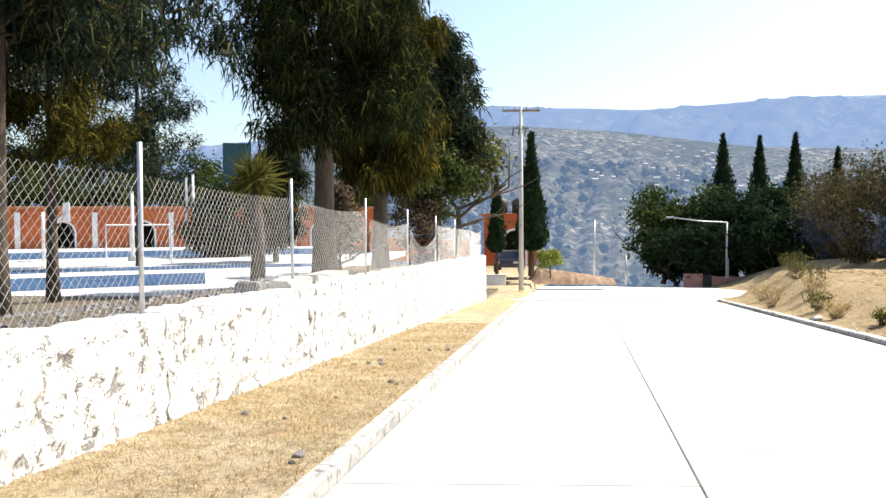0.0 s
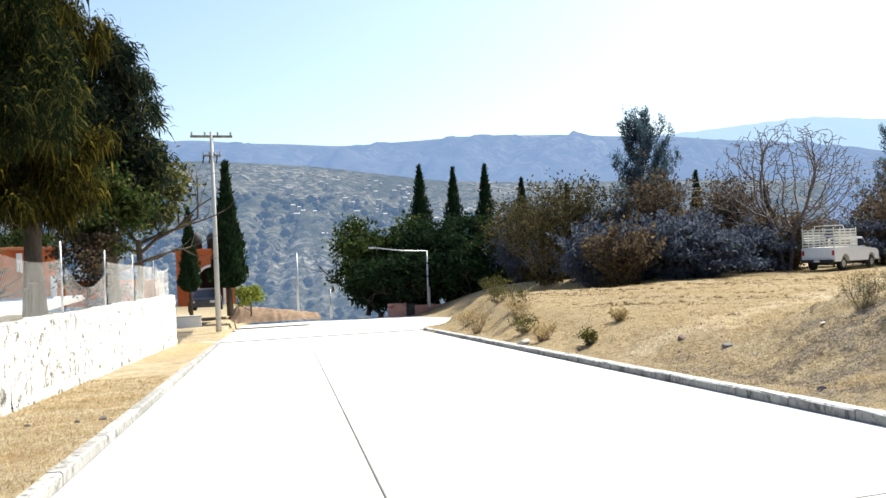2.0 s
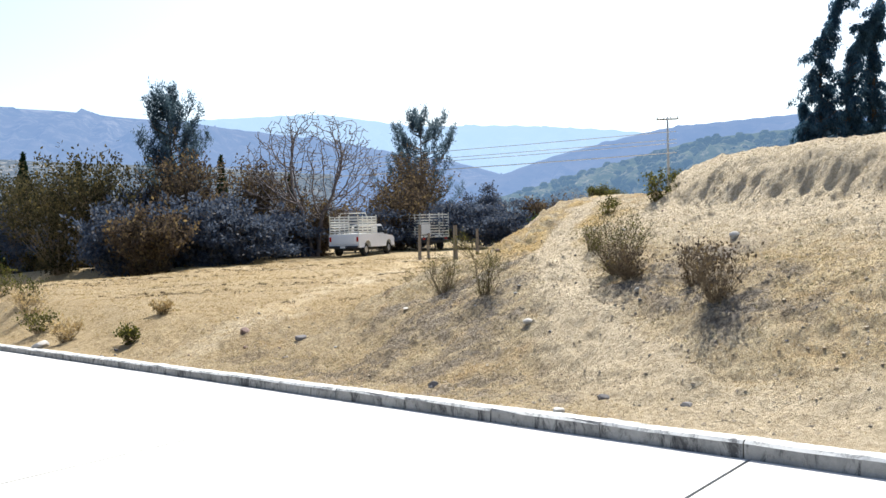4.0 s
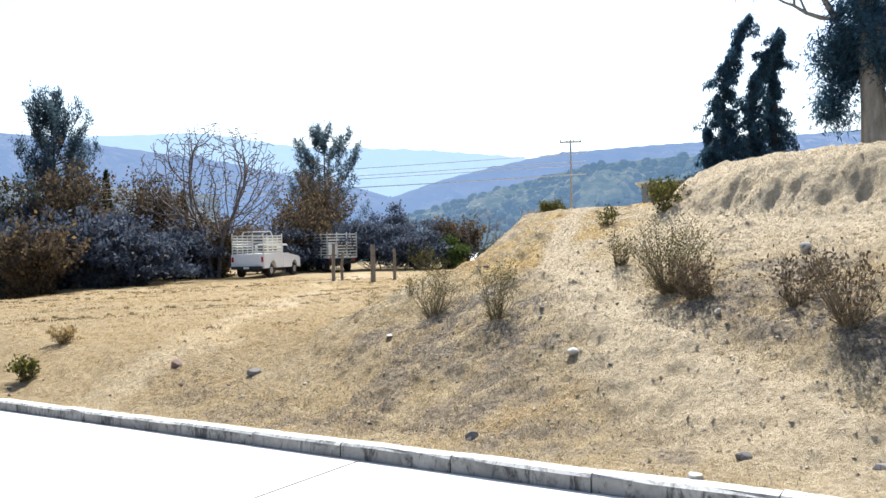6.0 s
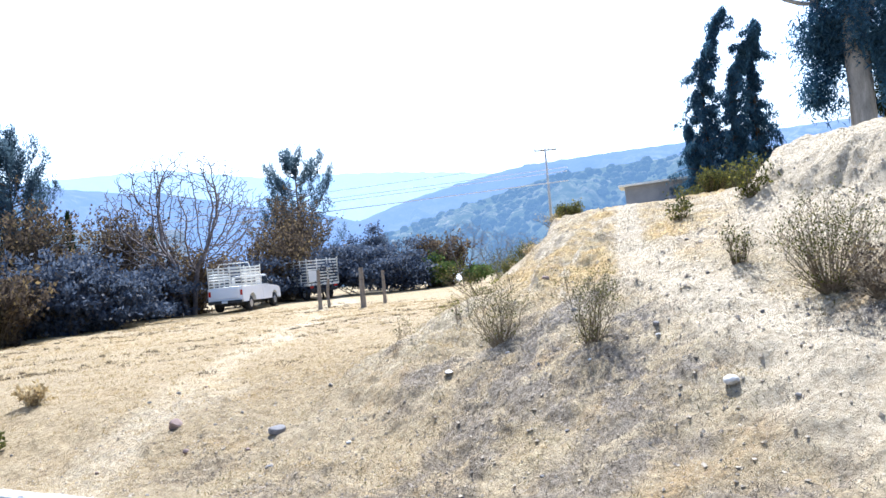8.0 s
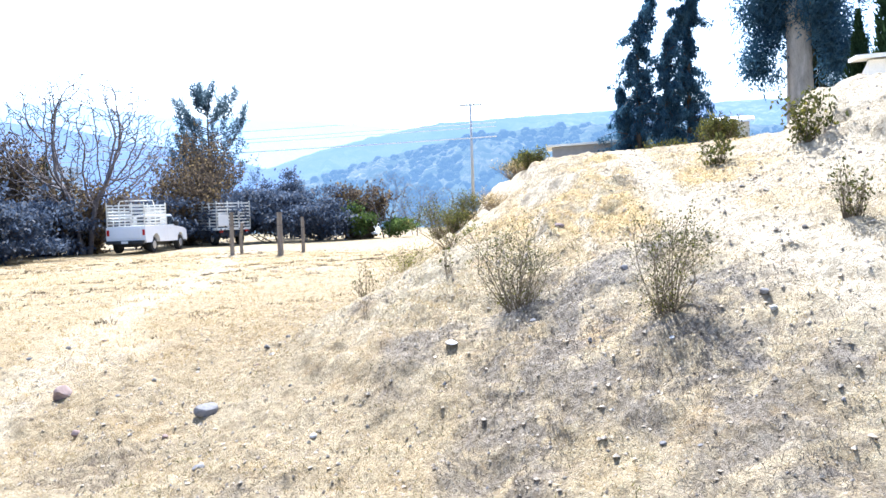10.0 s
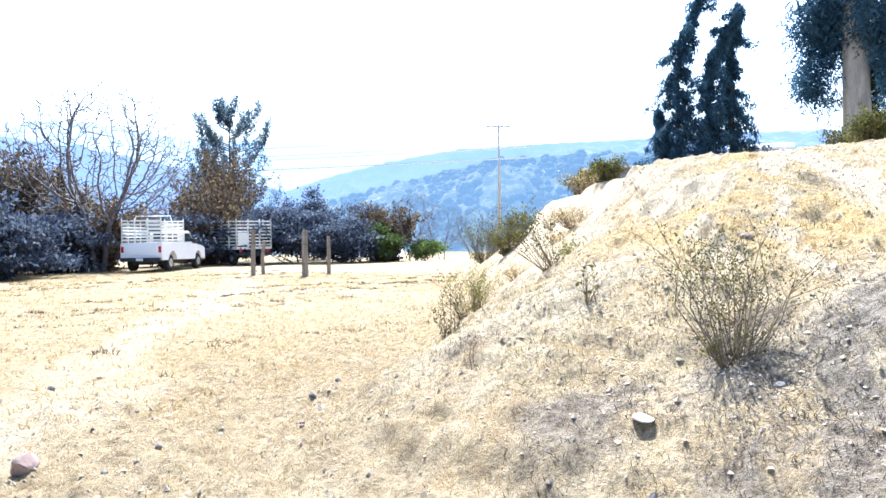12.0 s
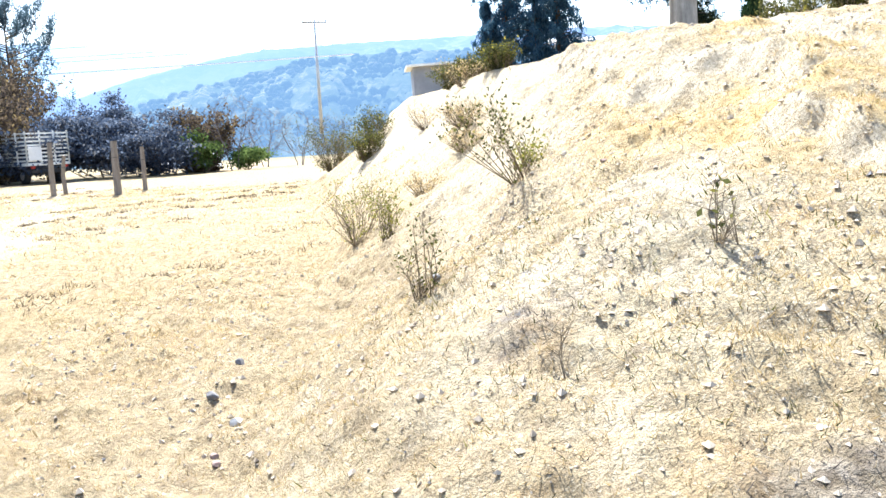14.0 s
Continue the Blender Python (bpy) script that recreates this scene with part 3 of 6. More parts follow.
def slab(xa, xb, ya, yb):
    """One cast slab with its edges broken."""
    g = 0.009
    bm = bmesh.new()
    ny = max(2, int((yb - ya) / 1.3))
    rows = []
    for j in range(ny + 1):
        y = ya + 0.013 + (yb - ya - 0.026) * j / ny
        a, b = xa(y) + g, xb(y) - g
        rows.append([bm.verts.new((x, y, float(road_z(x, y)) + dz)) for x, dz in ((a, -0.06), (a, -0.008), (a + 0.008, 0), (b - 0.008, 0), (b, -0.008), (b, -0.06))])
    for p, q in zip(rows, rows[1:]):
        for i in range(5):
            bm.faces.new((p[i], p[i + 1], q[i + 1], q[i]))
    bm.faces.new(rows[0][::-1])
    bm.faces.new(rows[-1])
    return part("slab", bm, M_ROAD, road)


y = 5.95 - 2.6 * 8
while y < 41:
    slab(kerb_left_x, long_joint, y, y + 2.6)
    y += 2.6
y = 7.15 - 4.6 * 5
while y < 40:
    slab(long_joint, kerb_right_x, y, y + 4.6)
    y += 4.6


def far_road():
    xs, ys = np.linspace(0, 1, 14), np.arange(40.2, 90, 1.5)
    v, f = [], []
    for y in ys:
        a, b = kerb_left_x(y) - 2.0 * float(smooth01(40, 44, y)), 11.6 + 16 * float(smooth01(40, 62, y))
        for u in xs:
            x = a + (b - a) * u
            v.append((x, y, float(road_z(x, y)) + 0.03))
    n = len(xs)
    for j in range(len(ys) - 1):
        for i in range(n - 1):
            k = j * n + i
            f.append((k, k + 1, k + n + 1, k + n))
    return tagged(mesh_ob("road_end", v, f, M_ROAD, True), "pale concrete road falling away past the wall", "road", kind="structure")


far_road()


def kerb(name, x_of, side, ya, yb, piece, material, label, wide=0.15, tall=0.12):
    """A run of cast kerb stones with open joints between them."""
    run = tagged(new(name), label, "kerb", kind="structure")
    rng = random.Random(7)
    y = ya
    while y < yb:
        e = min(y + piece, yb)
        bm = bmesh.new()
        rows = []
        for j in range(4):
            yy = y + 0.006 + (e - y - 0.012) * j / 3
            x = x_of(yy)
            z = float(road_z(x, yy))
            h = tall + rng.uniform(-0.006, 0.006)
            prof = ((0, -0.1), (0.0, h - 0.022), (0.02, h), (wide - 0.02, h + 0.004), (wide, h - 0.02), (wide, -0.1))
            rows.append([bm.verts.new((x + side * u + rng.uniform(-0.004, 0.004), yy, z + w)) for u, w in prof])
        for p, q in zip(rows, rows[1:]):
            for i in range(5):
                bm.faces.new((p[i], p[i + 1], q[i + 1], q[i]))
        bm.faces.new(rows[0])
        bm.faces.new(rows[-1])
        bmesh.ops.recalc_face_normals(bm, faces=bm.faces)
        part("kerb_stone", bm, material, run)
        y = e
    return run


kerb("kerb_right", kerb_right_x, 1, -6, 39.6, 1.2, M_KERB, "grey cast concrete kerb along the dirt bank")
kerb("kerb_left", kerb_left_x, -1, -6, 42.0, 2.4, M_KERBW, "white-painted concrete kerb beside the straw-covered strip")


def make_wall():
    """A rubble wall under old limewash, one mesh a bay, with rough stones standing out of the face."""
    wall = tagged(new("wall_left"), "low limewashed rubble stone retaining wall, grey patches showing", "wall", kind="structure")
    rng = np.random.default_rng(11)
    stations = [-6.0, -1.2, 3.4] + POSTS
    for a, b in zip(stations, stations[1:] + [WALL_END]):
        ny, nz = max(8, int((b - a) / 0.09)), 15
        if a > 20:
            ny = max(6, ny // 2)
        ys, us = np.linspace(a + 0.012, b - 0.012, ny), np.linspace(0, 1, nz)
        gy, gu = np.meshgrid(ys, us)
        base = road_z(wall_x(gy), gy) - 0.05
        top = wall_top(gy) + 0.03 * wobble(gy, gy * 0, 0.5) + 0.012 * rng.normal(size=gy.shape)
        z = base + (top - base) * gu
        cell = np.floor(gy * 3.6 + 0.5 * np.floor(gu * 5)), np.floor(gu * 5)
        h = np.sin(cell[0] * 12.9898 + cell[1] * 78.233 + a) * 43758.5453
        h = h - np.floor(h)
        fy, fu = (gy * 3.6 + 0.5 * np.floor(gu * 5)) % 1, (gu * 5) % 1
        dome = np.minimum(np.minimum(fy, 1 - fy), np.minimum(fu, 1 - fu)) * 2
        x = wall_x(gy) + 0.008 + (0.040 * h + 0.008) * np.clip(dome * 2.6, 0, 1) + 0.009 * rng.normal(size=gy.shape) + 0.02 * (1 - gu)
        front = np.stack([x, gy, z], -1).reshape(-1, 3)
        back_x = wall_x(ys) - 0.45
        lip = np.stack([back_x, ys, top[-1] - 0.01], -1)
        foot = np.stack([back_x, ys, base[0] - 0.1], -1)
        v = np.concatenate([front, lip, foot])
        f = []
        for j in range(nz - 1):
            for i in range(ny - 1):
                k = j * ny + i
                f.append((k, k + 1, k + ny + 1, k + ny))
        t, l, o = (nz - 1) * ny, nz * ny, nz * ny + ny
        for i in range(ny - 1):
            f.append((t + i, t + i + 1, l + i + 1, l + i))
            f.append((l + i, l + i + 1, o + i + 1, o + i))
        f.append(tuple([j * ny for j in range(nz)] + [l, o]))
        f.append(tuple([j * ny + ny - 1 for j in range(nz)] + [l + ny - 1, o + ny - 1]))
        ob = mesh_ob("wall_bay", v.tolist(), f, M_LIME)
        ob.parent = wall
    return wall


POSTS = [7.8, 12.2, 16.7, 21.2, 25.7, 30.2, 34.8]
make_wall()


def make_fence():
    fence = thing("chain_link_fence", pose(0, 0, 0), "sagging galvanised chain-link fence on steel pipe posts along the wall", "fence")
    rng = np.random.default_rng(5)
    tops = [3.4] + POSTS
    for i, y in enumerate(tops):
        x, z = wall_x(y) - 0.2, wall_top(y)
        h = (1.6, 1.58, 1.56, 1.50, 1.46, 1.42, 1.42, 1.42)[i]
        lx, ly = rng.uniform(-0.02, 0.03), rng.uniform(-0.03, 0.03)
        part("post", tube([(x, y, z - 0.2), (x + lx * 0.5, y + ly * 0.5, z + h * 0.5), (x + lx, y + ly, z + h)], 0.024, 8), M_STEEL, fence, smooth=True)
    # netting: two crossing sets of wires, one panel a bay
    for a, b in zip([-1.0] + tops, tops + [WALL_END - 0.3]):
        v, f = [], []
        tall = 1.25 if a < 14 else 1.1
        pitch = 0.105
        n = int((b - a + tall) / pitch) + 1

        def at(y, h):
            s = np.clip((y - a) / (b - a), 0, 1)
            sag = 1 - (0.07 + 0.05 * np.sin(a * 3.1)) * np.sin(np.pi * s)
            bulge = 0.05 * np.sin(np.pi * s) * np.sin(3 * h + a)
            if 17 < a < 24:
                sag = sag * (0.72 + 0.25 * np.sin(4 * s + a))
                bulge = bulge * 2.5
            return np.array((wall_x(y) - 0.16 + bulge, y, wall_top(y) + 0.03 + h * sag))

        r = 0.0021
        for k in range(n):
            for sgn in (1, -1):
                y0 = a + k * pitch - (tall if sgn > 0 else 0)
                ts = np.linspace(0, tall, 5)
                pts = [(y0 + t if sgn > 0 else y0 - t + 0.0, t) for t in ts]
                pts = [(yy, t) for yy, t in pts if a <= yy <= b]
                if len(pts) < 2:
                    continue
                base = len(v)
                for yy, t in pts:
                    c = at(yy, t)
                    v += [tuple(c + (r, 0, 0)), tuple(c + (-r * 0.5, r * 0.87, 0)), tuple(c + (-r * 0.5, -r * 0.87, 0))]
                for j in range(len(pts) - 1):
                    o = base + 3 * j
                    for q in range(3):
                        f.append((o + q, o + (q + 1) % 3, o + 3 + (q + 1) % 3, o + 3 + q))
        cloud_part("wire_netting", v, f, M_WIRE, fence)
    return fence


make_fence()


# ---------------------------------------------------------------- plants
def branch_tubes(rng, bm, base, direction, length, radius, depth, bend=0.35, fork=3, sides=5, ends=None, up=0.15, shrink=0.68):
    """Limbs that fork again and again; the tips are collected in ends."""
    p, d = Vector(base), Vector(direction).normalized()
    pts, rad = [p.copy()], [radius]
    for i in range(3):
        d = (d + Vector((rng.normal() * bend, rng.normal() * bend, rng.normal() * bend * 0.6 + up)) * 0.45).normalized()
        p = p + d * length / 3
        pts.append(p.copy())
        rad.append(radius * (1 - 0.15 * (i + 1)))
    tube(pts, rad, sides, bm, cap=False)
    if ends is not None:
        ends.append((p.copy(), depth))
    if depth <= 0:
        return
    for _ in range(fork):
        q = Vector((rng.normal(), rng.normal(), rng.normal() * 0.6 + 0.25)).normalized()
        branch_tubes(rng, bm, pts[rng.integers(2, 4)], d * 0.75 + q * 0.75, length * shrink * rng.uniform(0.75, 1.15), radius * 0.55, depth - 1, bend, fork, max(3, sides - 1), ends, up, shrink)


def crown_points(rng, centres, count, spread):
    c = np.asarray(centres)
    return c[rng.integers(0, len(c), count)] + rng.normal(size=(count, 3)) * spread


def pine(x, y, z, h, trunk_r, start, wide, seed, material, label, lean=(0, 0), leaf=0.30, count=9000, droop=0.35, limbs=34, bark=None, profile=0.5, gap=0.33, rise=0.0):
    """A conifer with long drooping needle sprays on limbs that come off a tapered trunk."""
    rng = np.random.default_rng(seed)
    t = thing("pine_tree", pose(x, y, z), label, "tree")
    bm = bmesh.new()
    axis = [(lean[0] * u * u * h, lean[1] * u * u * h, u * h - 0.15) for u in np.linspace(0, 1, 8)]
    tube(axis, [trunk_r * (1.25 if i == 0 else 1) * (1 - 0.85 * i / 7) for i in range(8)], 9, bm)
    centres = []
    for i in range(limbs):
        u = start + (0.99 - start) * (i + rng.uniform(0, 1)) / limbs
        w = wide * (math.sin(math.pi * min(1, (u - start) / (1 - start) * 0.75 + 0.28)) ** profile) * rng.uniform(0.55, 1.1)
        a = rng.uniform(0, 2 * math.pi)
        b = Vector((lean[0] * u * u * h, lean[1] * u * u * h, u * h))
        tip = b + Vector((math.cos(a) * w, math.sin(a) * w, rng.uniform(-0.05, 0.5) * w * 0.6 + rise * w))
        mid = (b + tip) / 2 + Vector((0, 0, 0.12 * w))
        tube([b, mid, tip], [trunk_r * 0.28 * (1.1 - u), trunk_r * 0.16 * (1.1 - u) + 0.006, 0.006], 4, bm, cap=False)
        for s in np.linspace(gap, 1.05, 6):
            q = b.lerp(tip, s) if s > 0.5 else b.lerp(mid, s * 2)
            for _ in range(3):
                centres.append((q.x + rng.normal() * w * 0.13, q.y + rng.normal() * w * 0.13, q.z + rng.normal() * w * 0.10))
    part("trunk", bm, bark or M_BARK, t, smooth=True)
    c = crown_points(rng, centres, count, (0.14, 0.14, 0.16))
    v, f = blades(rng, c, leaf, leaf * 0.075, -0.25, 0.8, droop, True)
    cloud_part("crown", v.tolist(), f.tolist(), material, t)
    return t


def cypress(x, y, z, h, r, seed, label, bare=0.06, material=None, count=5200, group=""):
    """A slim upright cypress: a dense spire of small upward sprays."""
    rng = np.random.default_rng(seed)
    t = thing("cypress_tree", pose(x, y, z), label, "tree", group)
    part("trunk", tube([(0, 0, -0.2), (0, 0, h * 0.5), (0, 0, h * 0.93)], [r * 0.2, r * 0.1, 0.01], 7), M_BARK, t, smooth=True)
    u = rng.uniform(0, 1, count) ** 1.25
    a = rng.uniform(0, 2 * np.pi, count)
    prof = np.clip(np.minimum(u * 7 + 0.35, 1.0) * (1 - u) ** 0.95 * 1.15, 0, 1)
    lump = 1 + 0.16 * np.sin(5 * a + 9 * u + seed) + 0.12 * np.sin(23 * u + 2 * a)
    rad = r * prof * lump * rng.uniform(0.55, 1.0, count)
    c = np.stack([np.cos(a) * rad, np.sin(a) * rad, h * (bare + (0.97 - bare) * u)], -1)
    size = np.clip(h * 0.04, 0.2, 0.40)
    v, f = blades(rng, c, size, size * 0.16, 1.5, 0.55, 0, True)
    # the dense inside
    core_v, core_f, n, m = [], [], 12, 9
    for j in range(m + 1):
        w = j / m
        pr = r * 0.66 * min(w * 7 + 0.3, 1.0) * (1 - w) ** 0.95 * 1.15
        for k in range(n):
            q = 2 * math.pi * k / n
            core_v.append((math.cos(q) * pr, math.sin(q) * pr, h * (bare + 0.02 + (0.93 - bare) * w)))
    for j in range(m):
        for k in range(n):
            core_f.append((j * n + k, j * n + (k + 1) % n, (j + 1) * n + (k + 1) % n, (j + 1) * n + k))
    off = len(v)
    verts = v.tolist() + core_v
    faces = f.tolist() + [tuple(i + off for i in q) for q in core_f]
    cloud_part("crown", verts, faces, material or M_CYPRESS, t)
    return t


def leafy_tree(name, x, y, z, h, wide, seed, material, label, category="tree", trunk_r=0.12, leaf=0.16, count=7000, low=0.3, depth=3, blobs=26, bark=None, flat=0.8, group=""):
    """A spreading tree or large shrub: forked limbs and a crown of leaf clumps with gaps between."""
    rng = np.random.default_rng(seed)
    t = thing(name, pose(x, y, z), label, category, group)
    bm, ends = bmesh.new(), []
    tube([(0, 0, -0.15), (0.02 * h, 0, h * low * 0.5), (0.01 * h, 0.01 * h, h * low)], [trunk_r * 1.2, trunk_r, trunk_r * 0.85], 8, bm, cap=False)
    for _ in range(4):
        branch_tubes(rng, bm, (0.01 * h, 0.01 * h, h * low * rng.uniform(0.7, 1)), (rng.normal(), rng.normal(), 0.9), h * 0.38, trunk_r * 0.6, 3, ends=ends, fork=2)
    part("trunk", bm, bark or M_BARK, t, smooth=True)
    c = []
    for _ in range(blobs):
        u = rng.normal(size=3)
        u /= np.linalg.norm(u)
        q = rng.uniform(0.45, 0.95)
        c.append((u[0] * wide * 0.5 * q, u[1] * wide * 0.5 * q, h * (low + (1 - low) * (0.5 + 0.46 * u[2] * q) * rng.uniform(0.8, 1.12))))
    c = crown_points(rng, c, count, (wide * 0.10, wide * 0.10, h * 0.055 * flat))
    v, f = blades(rng, c, leaf, leaf * 0.28, 0.1, 0.9, 0.15, True)
    cloud_part("crown", v.tolist(), f.tolist(), material, t)
    return t


def shrub(x, y, h, wide, seed, label, stems=26, leaf_mat_=None, leaves=700, leaf=0.05, z=None, lean=(0, 0), name="shrub", group="dry shrubs on the bank"):
    """A dry shrub: many thin wiry stems from one foot, with few small leaves on the upper part."""
    rng = np.random.default_rng(seed)
    t = thing(name, pose(x, y, (ground_at(x, y) if z is None else z) - 0.02), label, "shrub", group)
    bm, tips = bmesh.new(), []
    for _ in range(stems):
        a, q = rng.uniform(0, 2 * math.pi), rng.uniform(0.15, 1) ** 0.7
        top = Vector((math.cos(a) * wide * 0.5 * q + lean[0], math.sin(a) * wide * 0.5 * q + lean[1], h * rng.uniform(0.6, 1.05) * (1.08 - 0.35 * q)))
        foot = Vector((math.cos(a) * 0.05, math.sin(a) * 0.05, -0.03))
        mid = foot.lerp(top, 0.5) + Vector((rng.normal() * 0.07, rng.normal() * 0.07, 0.02)) * h
        r = 0.0048 * (0.6 + 0.5 * h)
        tube([foot, mid, top], [r, r * 0.75, r * 0.3], 3, bm, cap=False)
        for _ in range(5):
            s = rng.uniform(0.3, 0.95)
            b = foot.lerp(mid, s * 2) if s < 0.5 else mid.lerp(top, s * 2 - 1)
            e = b + Vector((rng.normal() * 0.16, rng.normal() * 0.16, rng.uniform(0.1, 0.28))) * h
            tube([b, e], [r * 0.5, r * 0.2], 3, bm, cap=False)
            tips += [tuple(e), tuple(b.lerp(e, 0.6))]
        tips += [tuple(top), tuple(mid.lerp(top, 0.6))]
        for _ in range(3):
            a2 = rng.uniform(0, 2 * math.pi)
            e = Vector((math.cos(a2) * wide * rng.uniform(0.1, 0.32), math.sin(a2) * wide * rng.uniform(0.1, 0.32), h * rng.uniform(0.10, 0.38)))
            tube([foot, e], [r * 0.6, r * 0.25], 3, bm, cap=False)
            tips += [tuple(foot.lerp(e, 0.7))]
    part("brushwood", bm, M_DRYSTEM, t)
    if leaves:
        c = crown_points(rng, tips, int(leaves * 0.6), 0.03 * h + 0.008)
        v, f = blades(rng, c, leaf, leaf * 0.26, 0.7, 0.8, 0, True)
        cloud_part("foliage", v.tolist(), f.tolist(), leaf_mat_ or M_OLIVE, t)
    return t


def bare_tree(x, y, z, h, wide, seed, label, stems=4, fine=1.0):
    """A leafless tree: limbs grow step by step towards points spread through a dome, then thicken towards the foot."""
    rng = np.random.default_rng(seed)
    t = thing("bare_tree", pose(x, y, z), label, "tree")
    n = int(1700 * fine)
    p = rng.normal(size=(n, 3))
    p /= np.linalg.norm(p, axis=1, keepdims=True)
    p *= rng.uniform(0.25, 1, (n, 1)) ** 0.45
    aim = np.stack([p[:, 0] * wide / 2, p[:, 1] * wide / 2, h * (0.60 + 0.40 * p[:, 2])], -1)
    aim = aim[aim[:, 2] > h * 0.25]
    nodes, parent = [], []
    for k in range(stems):
        a = 2 * math.pi * k / stems + rng.uniform(-0.4, 0.4)
        last = -1
        for j in range(6):
            u = j / 5
            nodes.append((math.cos(a) * (0.12 + 0.085 * wide * u ** 1.3), math.sin(a) * (0.12 + 0.085 * wide * u ** 1.3), h * 0.34 * u * rng.uniform(0.9, 1.1) - 0.2))
            parent.append(last)
            last = len(nodes) - 1
    step = h * 0.024
    for _ in range(60):
        at = np.array(nodes)
        d2 = (aim ** 2).sum(1)[:, None] + (at ** 2).sum(1)[None] - 2 * aim @ at.T
        who, dist = d2.argmin(1), np.sqrt(np.maximum(d2.min(1), 0))
        aim, who = aim[dist > step * 1.2], who[dist > step * 1.2]
        if not len(aim):
            break
        for w in np.unique(who):
            d = aim[who == w] - at[w]
            d = (d / np.linalg.norm(d, axis=1, keepdims=True)).mean(0) + rng.normal(size=3) * 0.10 + np.array((0, 0, 0.08))
            nodes.append(tuple(at[w] + d / (np.linalg.norm(d) + 1e-9) * step))
            parent.append(int(w))
    load = np.zeros(len(nodes))
    kids = np.bincount([q for q in parent if q >= 0], minlength=len(nodes))
    load[kids == 0] = 1
    for i in range(len(nodes) - 1, -1, -1):
        if parent[i] >= 0:
            load[parent[i]] += load[i]
    rad = np.clip(h * 0.0011 * load ** 0.48, h * 0.0018, h * 0.019)
    root = list(range(len(nodes)))
    for i, q in enumerate(parent):
        root[i] = root[q] if q >= 0 else i
    for r in sorted(set(root)):
        bm = bmesh.new()
        for i, q in enumerate(parent):
            if q >= 0 and root[i] == r:
                tube([nodes[q], nodes[i]], [rad[q] if load[q] < 3 * load[i] else rad[i] * 1.2, rad[i]], 4, bm, cap=False)
        part("limb", bm, M_GREYTWIG, t, smooth=True)
    return t


def open_conifer(x, y, z, h, wide, seed, label):
    """A conifer with rising limbs that end in upright plumes, the sky showing between them."""
    rng = np.random.default_rng(seed)
    t = thing("conifer", pose(x, y, z), label, "tree")
    bm, c = bmesh.new(), []
    tube([(0, 0, -0.2), (0.05, 0, h * 0.5), (0, 0.05, h * 0.97)], [h * 0.016, h * 0.010, 0.02], 7, bm)
    for i in range(54):
        u = 0.26 + 0.70 * (i + rng.uniform()) / 54
        r = wide * (0.30 + 0.70 * math.sin(math.pi * min(1, 0.22 + 0.78 * (1 - u)) * 0.9)) * (1 - u) ** 0.35 * rng.uniform(0.45, 1.1)
        a = rng.uniform(0, 2 * math.pi)
        b = Vector((0, 0, u * h))
        mid = b + Vector((math.cos(a) * r * 0.65, math.sin(a) * r * 0.65, r * 0.25))
        tip = b + Vector((math.cos(a) * r, math.sin(a) * r, r * 0.55 + 0.5))
        tube([b, mid, tip], [0.045, 0.03, 0.01], 4, bm, cap=False)
        for s in np.linspace(0.35, 1.0, 7):
            q = b.lerp(mid, s * 2) if s < 0.5 else mid.lerp(tip, s * 2 - 1)
            c += [(q.x + rng.normal() * 0.10, q.y + rng.normal() * 0.10, q.z + k * 0.16) for k in range(3 if s < 0.8 else 5)]
    c += [(rng.normal() * 0.08, rng.normal() * 0.08, h * rng.uniform(0.88, 1.0)) for _ in range(30)]
    part("trunk", bm, M_BARK, t, smooth=True)
    v, f = blades(rng, crown_points(rng, c, 20000, (0.075, 0.075, 0.12)), 0.25, 0.026, 0.9, 0.7, 0, True)
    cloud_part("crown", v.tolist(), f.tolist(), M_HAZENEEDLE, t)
    return t


# ---------------------------------------------------------------- trees inside the wall
def polar(az, d, eye=(0.0, 0.0)):
    a = radians(az)
    return eye[0] + d * math.sin(a), eye[1] + d * math.cos(a)


x, y = polar(-9.8, 19.0)
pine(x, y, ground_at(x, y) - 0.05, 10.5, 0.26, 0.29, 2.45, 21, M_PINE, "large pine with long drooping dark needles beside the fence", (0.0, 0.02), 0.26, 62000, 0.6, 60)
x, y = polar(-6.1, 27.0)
pine(x, y, ground_at(x, y), 11.0, 0.26, 0.24, 1.6, 22, M_PINELIT, "tall pine behind the fence, drooping needles coloured as sunlit", (0.01, 0.0), 0.28, 66000, 0.8, 62)
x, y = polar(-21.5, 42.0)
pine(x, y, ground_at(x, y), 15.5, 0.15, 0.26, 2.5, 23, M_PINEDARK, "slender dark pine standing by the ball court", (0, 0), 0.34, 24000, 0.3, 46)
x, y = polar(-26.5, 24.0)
pine(x, y, ground_at(x, y), 9.5, 0.16, 0.36, 2.5, 24, M_PINELIT, "pine with a thin trunk by the court, needles coloured as sunlit", (0, 0), 0.27, 30000, 0.4, 40)
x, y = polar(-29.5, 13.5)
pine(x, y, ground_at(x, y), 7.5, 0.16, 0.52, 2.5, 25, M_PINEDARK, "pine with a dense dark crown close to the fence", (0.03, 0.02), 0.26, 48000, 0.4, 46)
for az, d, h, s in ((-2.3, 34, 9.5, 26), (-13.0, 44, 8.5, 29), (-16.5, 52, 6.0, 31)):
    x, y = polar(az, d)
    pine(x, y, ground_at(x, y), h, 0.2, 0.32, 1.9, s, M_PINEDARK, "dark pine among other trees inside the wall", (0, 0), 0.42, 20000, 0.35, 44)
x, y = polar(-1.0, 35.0)
